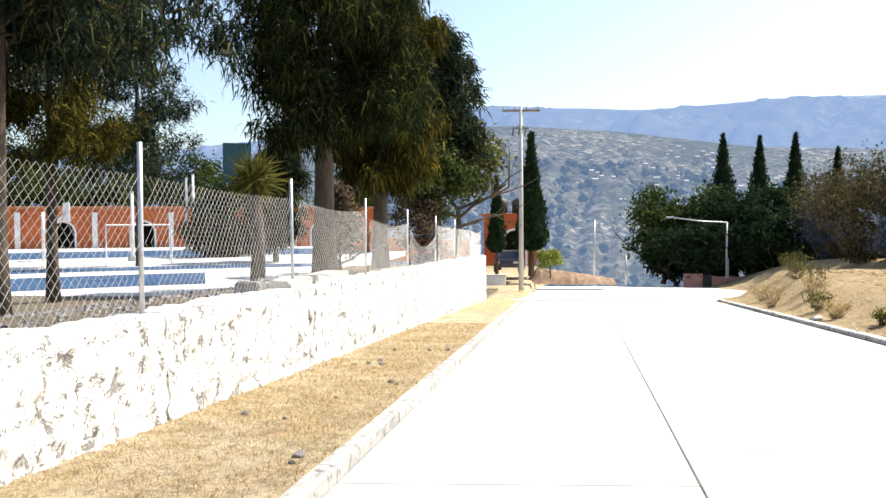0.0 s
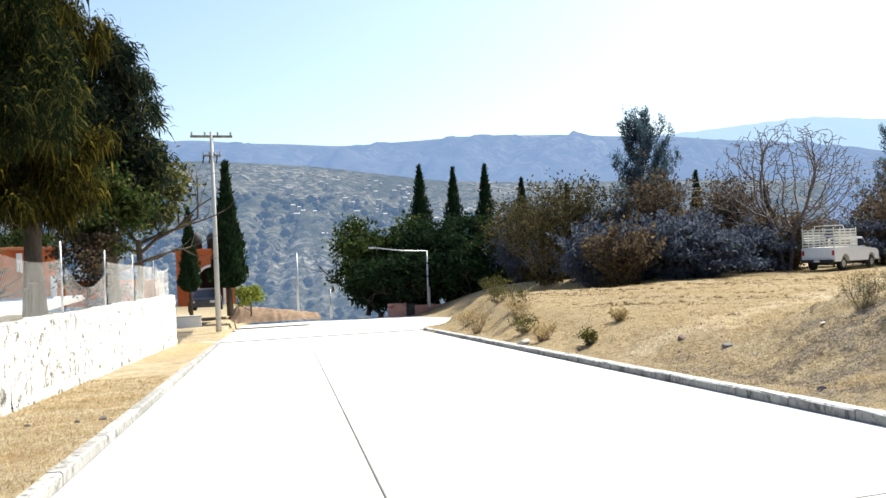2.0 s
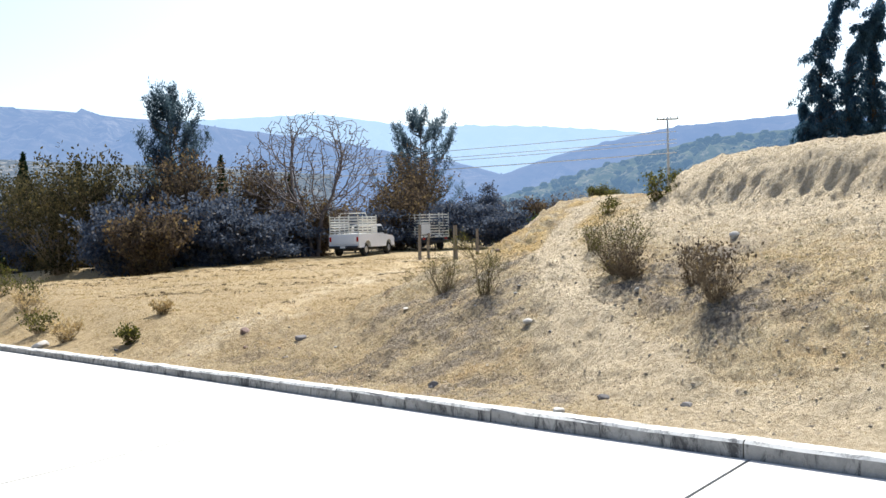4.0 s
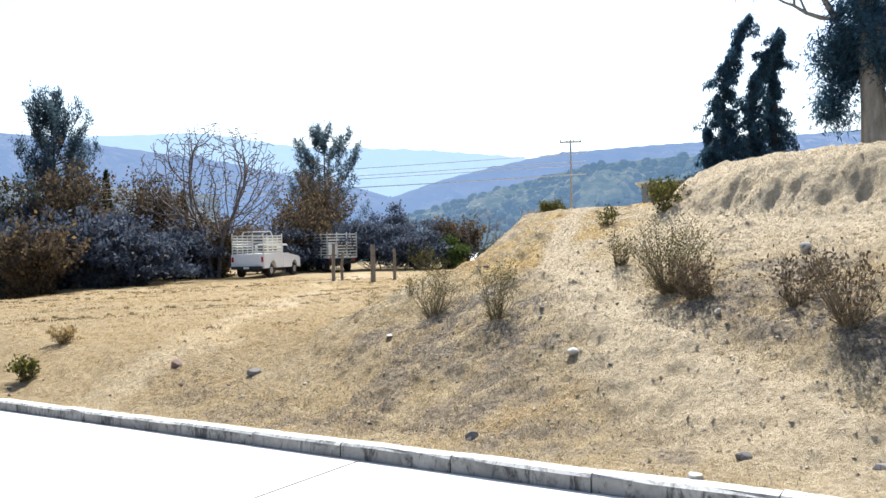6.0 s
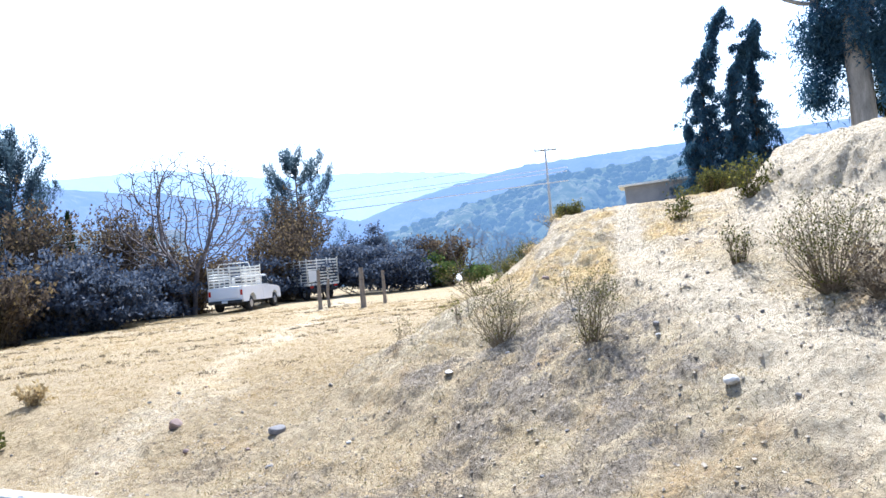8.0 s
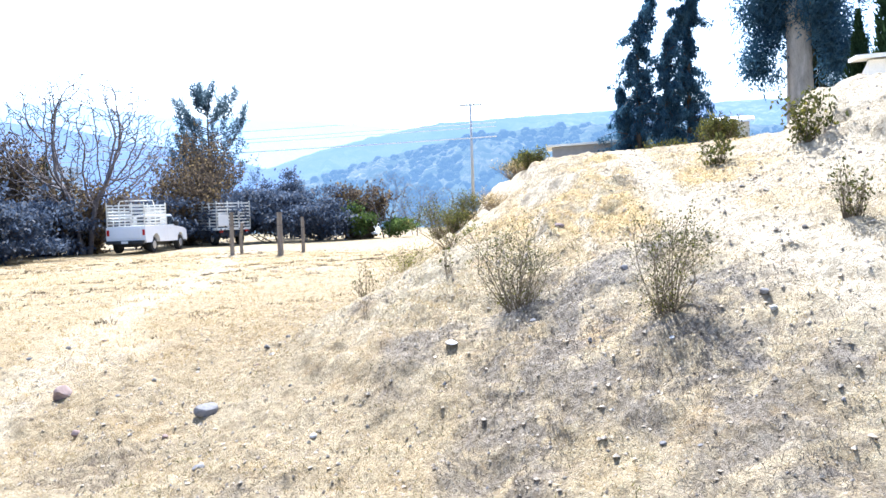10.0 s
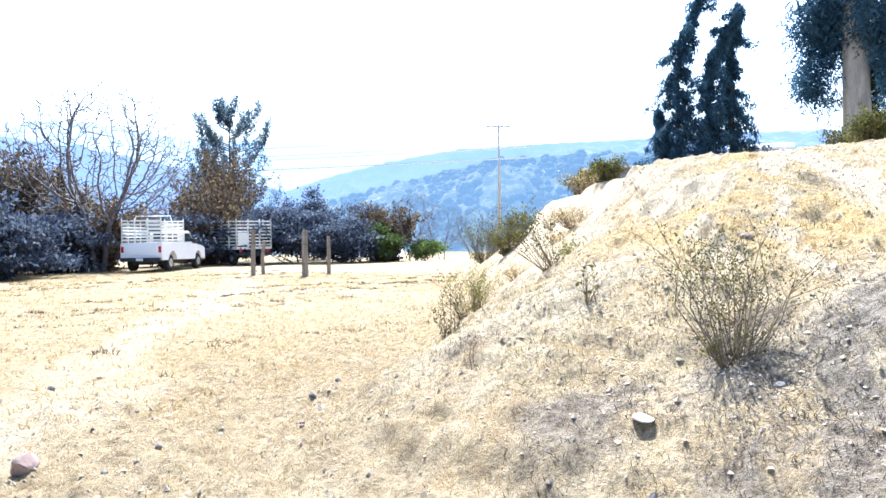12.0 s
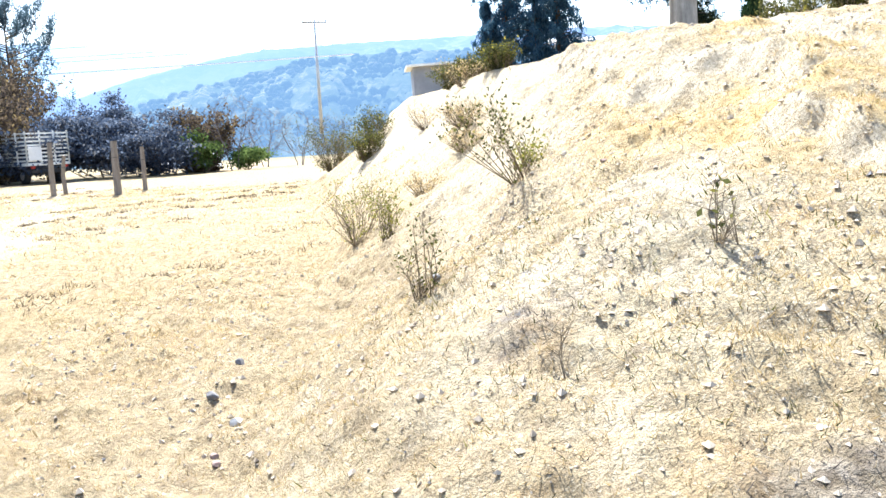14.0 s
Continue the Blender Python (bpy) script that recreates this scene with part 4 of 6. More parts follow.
leafy_tree("broadleaf_tree", x, y, ground_at(x, y), 6.4, 3.6, 32, M_SUNLEAF, "rounded broadleaf tree by the wall's end, leaves coloured as sunlit", leaf=0.24, count=6500, low=0.34)
x, y = polar(-2.4, 31.0)
leafy_tree("broadleaf_tree", x, y, ground_at(x, y), 4.4, 2.6, 33, M_BROAD, "small broadleaf tree half shaded by the pines", leaf=0.2, count=4000, low=0.3)
for az, d, h, w, s in ((-23.5, 84, 6.8, 7.5, 34), (-18.5, 86, 8.6, 8.0, 35), (-28.0, 84, 7.6, 7.5, 36), (-13.0, 84, 5.4, 8.0, 37), (-8.0, 84, 5.4, 7.0, 38), (-25.8, 88, 12.5, 8.5, 42), (-21.0, 90, 12.0, 8.5, 43), (-29.6, 90, 13.0, 8.5, 44), (-17.0, 92, 9.5, 6.5, 45)):
    x, y = polar(az, d)
    leafy_tree("broadleaf_tree", x, y, -0.6, h, w, s, M_BROAD, "leafy tree showing above the orange wall", leaf=0.34, count=7000, low=0.15, trunk_r=0.15)
for az, d, h, w, s in ((-3.6, 30, 2.6, 2.0, 39), (-2.6, 40, 3.2, 2.4, 40), (-8.9, 21, 2.4, 1.1, 41)):
    x, y = polar(az, d)
    leafy_tree("shrub", x, y, ground_at(x, y), h, w, s, M_RUSSET if s != 40 else M_HEDGE, "bushy brownish shrub behind the netting", "shrub", 0.05, 0.14, 2500, 0.15)


def yucca(x, y, z, h, seed):
    rng = np.random.default_rng(seed)
    t = thing("yucca", pose(x, y, z), "rough-trunked yucca with a spiky green head beside the fence", "plant")
    part("trunk", tube([(0, 0, -0.1), (0.03, 0, h * 0.3), (-0.02, 0.02, h * 0.7)], [0.14, 0.11, 0.10], 9), M_BARK, t, smooth=True)
    n = 420
    c = np.tile((-0.02, 0.02, h * 0.72), (n, 1)) + rng.normal(size=(n, 3)) * (0.07, 0.07, 0.13)
    v, f = blades(rng, c, 0.52, 0.016, 0.35, 0.9, 0.05, True)
    cloud_part("crown", v.tolist(), f.tolist(), M_YUCCA, t)


x, y = polar(-14.2, 14.6)
yucca(x, y, ground_at(x, y), 2.45, 51)

# ---------------------------------------------------------------- ball court and the orange building
COURT_Z = -0.50


def court():
    c = tagged(new("ball_court"), "concrete ball court painted in blue and white bands", "court", kind="structure")
    corners = [polar(-3, 70), polar(-34, 82), polar(-46, 34), polar(-16, 24)]
    bm = bmesh.new()
    v = [bm.verts.new((*p, COURT_Z - 0.3)) for p in corners] + [bm.verts.new((*p, COURT_Z)) for p in corners]
    bm.faces.new(v[4:])
    for i in range(4):
        bm.faces.new((v[i], v[(i + 1) % 4], v[4 + (i + 1) % 4], v[4 + i]))
    bmesh.ops.recalc_face_normals(bm, faces=bm.faces)
    part("slab", bm, M_COURT, c)
    for d0, d1, az0, az1 in ((27.0, 33.5, -44, -17.5), (37.0, 40.0, -40, -9), (52.0, 64.0, -35, -6)):
        bm = bmesh.new()
        n = 12
        lo = [bm.verts.new((*polar(az0 + (az1 - az0) * i / n, d0 + 2.0 * (i / n)), COURT_Z + 0.006)) for i in range(n + 1)]
        hi = [bm.verts.new((*polar(az0 + (az1 - az0) * i / n, d1 + 2.0 * (i / n)), COURT_Z + 0.006)) for i in range(n + 1)]
        for i in range(n):
            bm.faces.new((lo[i], hi[i], hi[i + 1], lo[i + 1]))
        bmesh.ops.recalc_face_normals(bm, faces=bm.faces)
        part("painted_band", bm, M_BLUE, c, "blue paint, darkened for tree shade")
    return c


court()


def arch_wall(width, height, arches, thick):
    """A wall along x with round-arched openings through it: (middle, width, springing height)."""
    bm = bmesh.new()
    marks = sorted(arches)
    left = -width / 2
    for mid, w, spring in marks:
        box(left, 0, 0, mid - w / 2, thick, height, 0, bm)
        n = 10
        for i in range(n):
            a0, a1 = math.pi - math.pi * i / n, math.pi - math.pi * (i + 1) / n
            p0, p1 = (mid + w / 2 * math.cos(a0), spring + w / 2 * math.sin(a0)), (mid + w / 2 * math.cos(a1), spring + w / 2 * math.sin(a1))
            prism([p0, p1, (p1[0], height), (p0[0], height)], "y", 0, thick, bm)
        left = mid + w / 2
    box(left, 0, 0, width / 2, thick, height, 0, bm)
    bmesh.ops.remove_doubles(bm, verts=list(bm.verts), dist=1e-4)
    return bm


def orange_building():
    x, y = polar(-20.5, 73.5)
    b = thing("orange_building", pose(x, y, COURT_Z - 0.1, 0, 0, 20), "long low orange rendered building with white columns and arched doors", "building")
    arches = [(-13.0, 1.6, 1.3), (-7.0, 1.7, 1.3), (-1.0, 1.7, 1.3), (6.2, 1.6, 1.2), (13.5, 1.5, 1.2)]
    part("wall", arch_wall(38, 3.2, arches, 0.3), M_ORANGE, b)
    part("back_wall", box(-19, 3.5, 0, 19, 3.7, 3.2), M_DARK, b, "shaded inner wall")
    part("roof", box(-19.3, -0.35, 3.2, 19.3, 4.0, 3.42, 0.04), M_BRICKRED, b, "flat roof edge")
    for i, c in enumerate((-17.5, -15.2, -10.2, -4.6, 1.2, 3.6, 8.6, 11.2, 16.3)):
        part("column", box(c - 0.2, -0.25, 0, c + 0.2, 0.0, 2.95, 0.03), M_WHITE, b, "white plastered column")
    for mid, w, spring in arches:
        bm = bmesh.new()
        pts = [(mid + (w / 2 + 0.1) * math.cos(a), -0.03, spring + (w / 2 + 0.1) * math.sin(a)) for a in np.linspace(0, math.pi, 13)]
        tube([(mid + w / 2 + 0.1, -0.03, 0)] + pts + [(mid - w / 2 - 0.1, -0.03, 0)], 0.09, 4, bm)
        part("arch_trim", bm, M_WHITE, b, "pale arch moulding")
    return b


orange_building()


def low_orange_wall():
    """The sloping orange wall nearer the gate, stepping down beside the trees."""
    x, y = polar(-6.2, 58)
    t = thing("orange_wall", pose(x, y, -1.2, 0, 0, 8), "orange rendered garden wall with a sloping top and white posts", "wall")
    part("wall", prism([(-3.6, 0), (6.5, 0), (6.5, 1.4), (0.0, 1.6), (-3.6, 3.0)], "y", 0, 0.3), M_ORANGE, t)
    for c in (-3.5, 0.2, 6.3):
        part("post", box(c - 0.16, -0.1, 0, c + 0.16, 0.4, 3.3 if c < 0 else 1.9, 0.02), M_WHITE, t, "white post")


low_orange_wall()


def hoop():
    x, y = polar(-27.0, 50)
    t = thing("basketball_hoop", pose(x, y, COURT_Z, 0, 0, 40), "white steel basketball hoop frame with a square board", "sports equipment")
    part("post", tube([(0, 0, 0), (0, 0, 2.6)], 0.09, 8), M_WHITE, t, smooth=True)
    part("arm", tube([(0, 0, 1.5), (0.9, 0, 2.3), (1.2, 0, 2.6)], 0.07, 6), M_WHITE, t, smooth=True)
    part("backboard", box(1.15, -0.65, 2.1, 1.2, 0.65, 3.1, 0.01), M_WHITE, t)
    bm = bmesh.new()
    pts = [(1.45 + 0.22 * math.cos(a), 0.22 * math.sin(a), 2.3) for a in np.linspace(0, 2 * math.pi, 13)]
    tube(pts, 0.015, 4, bm)
    part("ring", bm, M_BRICKRED, t)


hoop()


def court_mast(az, d, h):
    x, y = polar(az, d)
    t = thing("white_mast", pose(x, y, COURT_Z), "tall slim white post at the edge of the court", "post", "posts at the court")
    part("shaft", tube([(0, 0, 0), (0, 0, h)], [0.11, 0.08], 8), M_WHITE, t, smooth=True)
    part("foot", box(-0.2, -0.2, 0, 0.2, 0.2, 0.25, 0.02), M_COURT, t)
    part("cap", tube([(0, 0, h), (0, 0, h + 0.06)], 0.1, 8), M_STEEL, t)


court_mast(-18.2, 60, 5.2)
court_mast(-18.6, 60, 5.0)
court_mast(-26.4, 44, 5.6)
court_mast(-21.9, 48, 3.6)


def soccer_goal():
    x, y = polar(-21.5, 44)
    t = thing("goal_frame", pose(x, y, COURT_Z, 0, 0, 24), "rusty white tubular goal frame on the court", "sports equipment")
    for sx in (-1.5, 1.5):
        part("post", tube([(sx, 0, 0), (sx, 0, 1.9)], 0.04, 6), M_WHITE, t)
        part("brace", tube([(sx, 0, 1.9), (sx, 1.3, 0)], 0.025, 5), M_STEEL, t)
    part("crossbar", tube([(-1.5, 0, 1.9), (1.5, 0, 1.9)], 0.04, 6), M_WHITE, t)


soccer_goal()


def board():
    x, y = polar(-15.4, 60)
    t = thing("green_panel", pose(x, y, -0.5, 0, 0, 16), "dark green sheet panel raised on two posts among the trees", "panel")
    for sx in (-0.7, 0.7):
        part("post", tube([(sx, 0, 0), (sx, 0, 7.2)], 0.06, 6), M_STEEL, t)
    part("panel", box(-0.95, -0.08, 4.7, 0.95, -0.02, 7.4, 0.01), M_NET, t)


board()


def blocks():
    """Broken kerb stones left on the wall's edge beside the fence."""
    rng = np.random.default_rng(3)
    for k, (yy, off, l) in enumerate(((11.5, 0.55, 0.42), (12.3, 0.62, 0.36), (13.1, 0.6, 0.62))):
        bm = box(-0.15, -l / 2, 0, 0.15, l / 2, 0.2, 0.03)
        for v in bm.verts:
            v.co += Vector(rng.normal(size=3) * 0.018)
        t = thing("stone_block", pose(wall_x(yy) - off, yy, float(yard_z(wall_x(yy) - off, yy)) - 0.03, 0, 0, 8 * k), "rough grey stone block lying behind the fence", "stone", "blocks behind the fence")
        part("block", bm, M_STONE, t)


blocks()


# ---------------------------------------------------------------- gate, poles and the far end of the road
def gatehouse():
    x, y = polar(2.6, 62)
    z = -1.75
    t = thing("gatehouse", pose(x, y, z, 0, 0, -4), "small orange gatehouse with a white-edged arch and roof tanks", "building")
    part("wall", arch_wall(3.8, 3.6, [(0.3, 1.5, 1.8)], 0.6), M_ORANGE, t)
    part("side_wall", box(-1.9, 0.6, 0, -1.6, 4, 3.4), M_ORANGE, t)
    part("side_wall", box(1.6, 0.6, 0, 1.9, 4, 3.4), M_ORANGE, t)
    part("back_wall", box(-1.9, 4, 0, 1.9, 4.2, 3.4), M_DARK, t, "inner wall coloured dark for the shade inside")
    part("roof", box(-2.1, -0.1, 3.6, 2.1, 4.2, 3.8, 0.03), M_ORANGE, t)
    pts = [(0.3 + 0.85 * math.cos(a), -0.04, 1.8 + 0.85 * math.sin(a)) for a in np.linspace(0, math.pi, 13)]
    part("arch_trim", tube([(1.15, -0.04, 0)] + pts + [(-0.55, -0.04, 0)], 0.09, 5), M_WHITE, t, "white arch edge")
    for sx in (-0.7, 0.6):
        part("tank", tube([(sx, 1.0, 3.8), (sx, 1.0, 4.7), (sx, 1.0, 4.95)], [0.5, 0.5, 0.2], 12), M_TANK, t, "black plastic water tank", True)


gatehouse()


def parked_car(x, y, z, turn):
    t = thing("parked_car", pose(x, y, z, 0, 0, turn), "dark car parked in front of the gatehouse", "car")
    prof = [(-2.0, 0.35), (-2.0, 0.8), (-1.3, 0.92), (-0.75, 1.38), (0.7, 1.42), (1.3, 0.98), (2.0, 0.85), (2.05, 0.4)]
    bm = prism(prof, "y", -0.82, 0.82)
    bmesh.ops.bevel(bm, geom=list(bm.edges), offset=0.05, segments=2, affect="EDGES")
    part("body", bm, M_CARDARK, t, smooth=False)
    part("windscreen", prism([(-1.22, 0.95), (-0.78, 1.31), (-0.74, 1.31), (-1.14, 0.95)], "y", -0.7, 0.7), M_GLASS, t)
    for sx in (-1.25, 1.25):
        for sy in (-0.8, 0.8):
            part("wheel", tube([(sx, sy - 0.1, 0.32), (sx, sy + 0.1, 0.32)], 0.32, 14), M_RUBBER, t)
    for sy in (-0.6, 0.6):
        part("headlight", box(-2.06, sy - 0.16, 0.62, -1.98, sy + 0.16, 0.76, 0.01), M_CHROME, t)


x, y = polar(2.55, 58)
parked_car(x, y, -1.9, 82)


def street_pole(x, y, z, h, label, arms, turn=0.0, r=0.15):
    t = thing("utility_pole", pose(x, y, z, 0, 0, turn), label, "utility pole")
    part("shaft", tube([(0, 0, -0.3), (0, 0, h)], [r, r * 0.55], 10), M_POLE, t, smooth=True)
    for hz, w in arms:
        part("crossarm", box(-w / 2, -0.06, hz - 0.06, w / 2, 0.06, hz + 0.06, 0.01), M_WOODPOST, t)
        for k in np.linspace(-0.46, 0.46, 4):
            part("insulator", tube([(k * w, 0, hz + 0.06), (k * w, 0, hz + 0.13), (k * w, 0, hz + 0.24)], [0.03, 0.06, 0.04], 7), M_STEEL, t)
    return t


x, y = polar(3.33, 48)
street_pole(x, y, -2.1, 10.0, "grey concrete utility pole with a wooden crossarm and insulators", [(9.75, 2.1), (8.75, 0.9)])
t = thing("transformer_bracket", pose(x, y, 6.2), "small steel bracket with fuses on the utility pole", "fixture")
part("bar", box(-0.5, -0.12, 0.35, 0.35, -0.06, 0.43, 0.01), M_STEEL, t)
for k in (-0.42, -0.1, 0.25):
    part("fuse", tube([(k, -0.15, 0.42), (k - 0.06, -0.2, 0.05)], 0.035, 6), M_TANK, t)

cyp = "dark slim cypress beside the gatehouse"
x, y = polar(1.7, 54)
cypress(x, y, -1.9, 6.3, 0.62, 61, cyp, 0.22, group="cypresses at the gate")
x, y = polar(4.0, 57)
cypress(x, y, -2.0, 9.4, 1.1, 62, cyp, 0.16, count=7500, group="cypresses at the gate")
x, y = polar(5.25, 56)
leafy_tree("shrub", x, y, -2.1, 2.0, 1.8, 64, M_LIMELEAF, "bright lime-green rounded shrub by the road", "shrub", 0.05, 0.16, 2500, 0.12)


def lamp_post(az, d, z, h, arm, label):
    x, y = polar(az, d)
    t = thing("street_lamp", pose(x, y, z), label, "street lamp")
    part("shaft", tube([(0, 0, -0.2), (0, 0, h)], [0.10, 0.06], 8), M_STEEL, t, smooth=True)
    if arm:
        part("arm", tube([(0, 0, h), (-arm * 0.5, 0, h + 0.12), (-arm, 0, h + 0.42)], 0.05, 6), M_STEEL, t, smooth=True)
        part("lamp_head", box(-arm - 0.55, -0.12, h + 0.36, -arm, 0.12, h + 0.5, 0.03), M_STEEL, t)
        part("meter_box", box(-0.12, -0.18, 0.6, 0.12, -0.08, 2.2, 0.02), M_STEEL, t)
    else:
        part("cap", tube([(0, 0, h), (0, 0, h + 0.1)], [0.08, 0.03], 8), M_STEEL, t)


lamp_post(16.5, 71, -3.75, 5.05, 4.2, "grey steel street lamp with a long arm beside a pink wall")
lamp_post(8.16, 70, -3.05, 4.6, 0, "thin grey concrete post by the road's end")
lamp_post(10.2, 84, -4.5, 2.6, 0, "thin grey concrete post by the road's end")


def pink_wall():
    x, y = polar(15.2, 72)
    t = thing("pink_wall", pose(x, y, -4.0, 0, 0, -14), "low pink brick wall with a dark gate beside the street lamp", "wall")
    part("wall", box(-1.7, 0, 0, -0.2, 0.25, 1.15, 0.02), M_PINKWALL, t)
    part("wall", box(0.5, 0, 0, 3.4, 0.25, 0.95, 0.02), M_PINKWALL, t)
    part("gate", box(-0.2, 0.05, 0, 0.5, 0.12, 1.1, 0.01), M_TANK, t, "dark sheet-metal gate")
    part("kerb", box(0.6, -1.8, 0.0, 6.0, -1.6, 0.16, 0.02), M_KERB, t)


pink_wall()


def earth_heap():
    x, y = polar(6.6, 62)
    rng = np.random.default_rng(8)
    t = thing("earth_heap", pose(x, y, -2.95), "long low heap of brown earth and rubble by the road", "heap")
    v, f, n, m = [], [], 26, 10
    for j in range(m):
        for i in range(n):
            u, w = i / (n - 1), j / (m - 1)
            v.append(((u - 0.5) * 6.0, (w - 0.5) * 3.4, 1.2 * (1 - u * 0.75) * math.sin(math.pi * w) * min(1, u * 8 + 0.2) + rng.uniform(-0.05, 0.06)))
    for j in range(m - 1):
        for i in range(n - 1):
            k = j * n + i
            f.append((k, k + 1, k + n + 1, k + n))
    cloud_part("soil", v, f, M_HEAP, t)


earth_heap()


def ramp_wall():
    x, y = polar(1.6, 50)
    t = thing("low_white_wall", pose(x, y, -2.25, 0, 0, -4), "low white-painted wall at the gatehouse drive", "wall")
    part("wall", box(-0.9, 0, 0, 0.6, 0.3, 0.55, 0.02), M_WHITE, t)
    part("coping", box(-0.95, -0.04, 0.55, 0.65, 0.34, 0.62, 0.01), M_POLE, t)


ramp_wall()

# ---------------------------------------------------------------- trees beyond the field
for cx, cy, top, r, s in ((23.85, 81.9, 9.9, 2.5, 71), (27.7, 83.2, 9.75, 2.3, 72), (30.9, 82.7, 10.0, 2.2, 73), (37.6, 89.1, 9.1, 2.1, 74), (42.5, 88.0, 8.3, 1.6, 77), (44.0, 73.5, 8.0, 1.6, 75), (49.9, 74.5, 8.3, 1.5, 76), (48.0, 62.0, 5.6, 1.2, 78)):
    cypress(cx, cy, -4.6, top + 4.6, r, s, "tall dark cypress rising above the trees past the field", 0.05, group="cypresses past the field")


def big_tree(cx, cy, base, h, w, seed, mat, label, leaf=0.42, count=6500, kind="tree", low=0.12):
    leafy_tree("broadleaf_tree" if kind == "tree" else "shrub", cx, cy, base, h, w, seed, mat, label, kind, 0.22 if kind == "tree" else 0.07, leaf, count, low, blobs=34)


def spot(az, d):
    return polar(az, d, (0.8, 3.8))


dark = "dense dark tree in the shade past the field"
for az, d, h, w, s, mm in ((12.6, 78, 9.6, 7.0, 81, M_BROAD), (14.8, 77, 9.0, 6.0, 82, M_BROAD), (17.3, 74, 9.4, 6.5, 83, M_CYPRESS), (19.6, 74, 9.6, 6.0, 84, M_CYPRESS), (15.8, 70, 6.2, 5.0, 90, M_CYPRESS), (18.6, 69, 6.6, 5.0, 91, M_CYPRESS), (13.4, 71, 5.4, 4.5, 92, M_CYPRESS), (21.5, 80, 9.0, 6.0, 85, M_BROAD), (20.6, 68, 8.0, 5.0, 148, M_CYPRESS), (22.6, 66, 7.2, 5.0, 149, M_CYPRESS)):
    x, y = spot(az, d)
    big_tree(x, y, -4.3, h, w, s, mm, dark, 0.42, 6500)
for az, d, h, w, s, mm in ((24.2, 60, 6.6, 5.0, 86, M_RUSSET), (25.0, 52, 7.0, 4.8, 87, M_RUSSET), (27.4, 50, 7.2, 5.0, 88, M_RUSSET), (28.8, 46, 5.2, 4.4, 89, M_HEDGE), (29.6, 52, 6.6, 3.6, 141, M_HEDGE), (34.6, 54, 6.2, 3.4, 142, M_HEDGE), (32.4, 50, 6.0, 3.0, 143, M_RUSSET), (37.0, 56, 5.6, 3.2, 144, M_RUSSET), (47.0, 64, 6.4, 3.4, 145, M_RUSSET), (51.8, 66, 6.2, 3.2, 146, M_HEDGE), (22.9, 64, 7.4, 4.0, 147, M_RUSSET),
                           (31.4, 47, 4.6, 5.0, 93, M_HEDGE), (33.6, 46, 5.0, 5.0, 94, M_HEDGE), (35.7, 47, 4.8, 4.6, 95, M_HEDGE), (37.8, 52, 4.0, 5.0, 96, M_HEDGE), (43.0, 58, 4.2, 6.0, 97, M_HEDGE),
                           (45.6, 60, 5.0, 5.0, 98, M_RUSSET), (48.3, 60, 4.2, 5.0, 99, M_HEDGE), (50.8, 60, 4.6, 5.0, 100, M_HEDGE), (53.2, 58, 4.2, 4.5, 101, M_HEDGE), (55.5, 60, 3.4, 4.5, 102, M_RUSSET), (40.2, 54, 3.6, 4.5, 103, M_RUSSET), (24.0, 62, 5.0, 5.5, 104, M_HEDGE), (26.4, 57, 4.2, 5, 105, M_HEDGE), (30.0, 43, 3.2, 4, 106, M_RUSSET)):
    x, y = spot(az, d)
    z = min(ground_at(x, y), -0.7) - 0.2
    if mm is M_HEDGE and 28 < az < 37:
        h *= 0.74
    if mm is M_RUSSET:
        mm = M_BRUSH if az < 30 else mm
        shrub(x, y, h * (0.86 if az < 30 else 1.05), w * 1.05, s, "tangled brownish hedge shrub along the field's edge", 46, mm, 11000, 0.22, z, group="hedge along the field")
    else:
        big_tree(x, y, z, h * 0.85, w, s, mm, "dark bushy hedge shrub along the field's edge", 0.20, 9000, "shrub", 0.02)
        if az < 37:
            shrub(x - 0.7, y - 0.6, h * 0.95, w * 0.8, s + 900, "tall ragged bush in the hedge along the field, haze-tinted leaves", 30, mm, 8000, 0.24, z, group="hedge along the field")
x, y = spot(31.6, 54)
open_conifer(x, y, -1.6, 10.4, 2.9, 111, "open-crowned young conifer above the hedge")
open_conifer(52.5, 51.0, -1.8, 11.2, 4.6, 112, "open-crowned conifer behind the parked trucks")
x, y = spot(40.4, 53)
bare_tree(x, y, -1.0, 9.2, 8.8, 113, "large leafless grey tree with a wide fan of branches", 4, 1.3)
for az, d, h, s in ((57.0, 58, 4.4, 114), (59.0, 62, 3.9, 115), (60.6, 60, 3.4, 116), (62.8, 62, 3.2, 118)):
    x, y = spot(az, d)
    bare_tree(x, y, ground_at(x, y) - 0.3, h, 3.6, s, "small leafless tree at the field's edge", 3, 0.35)
for az, d, h, w, s in ((55.4, 58, 2.4, 2.6, 117), (57.6, 58, 1.5, 2.4, 119)):
    x, y = spot(az, d)
    leafy_tree("shrub", x, y, ground_at(x, y) - 0.1, h, w, s, M_GREENLEAF, "low sunlit green shrub at the field's edge", "shrub", 0.05, 0.18, 2200, 0.05)


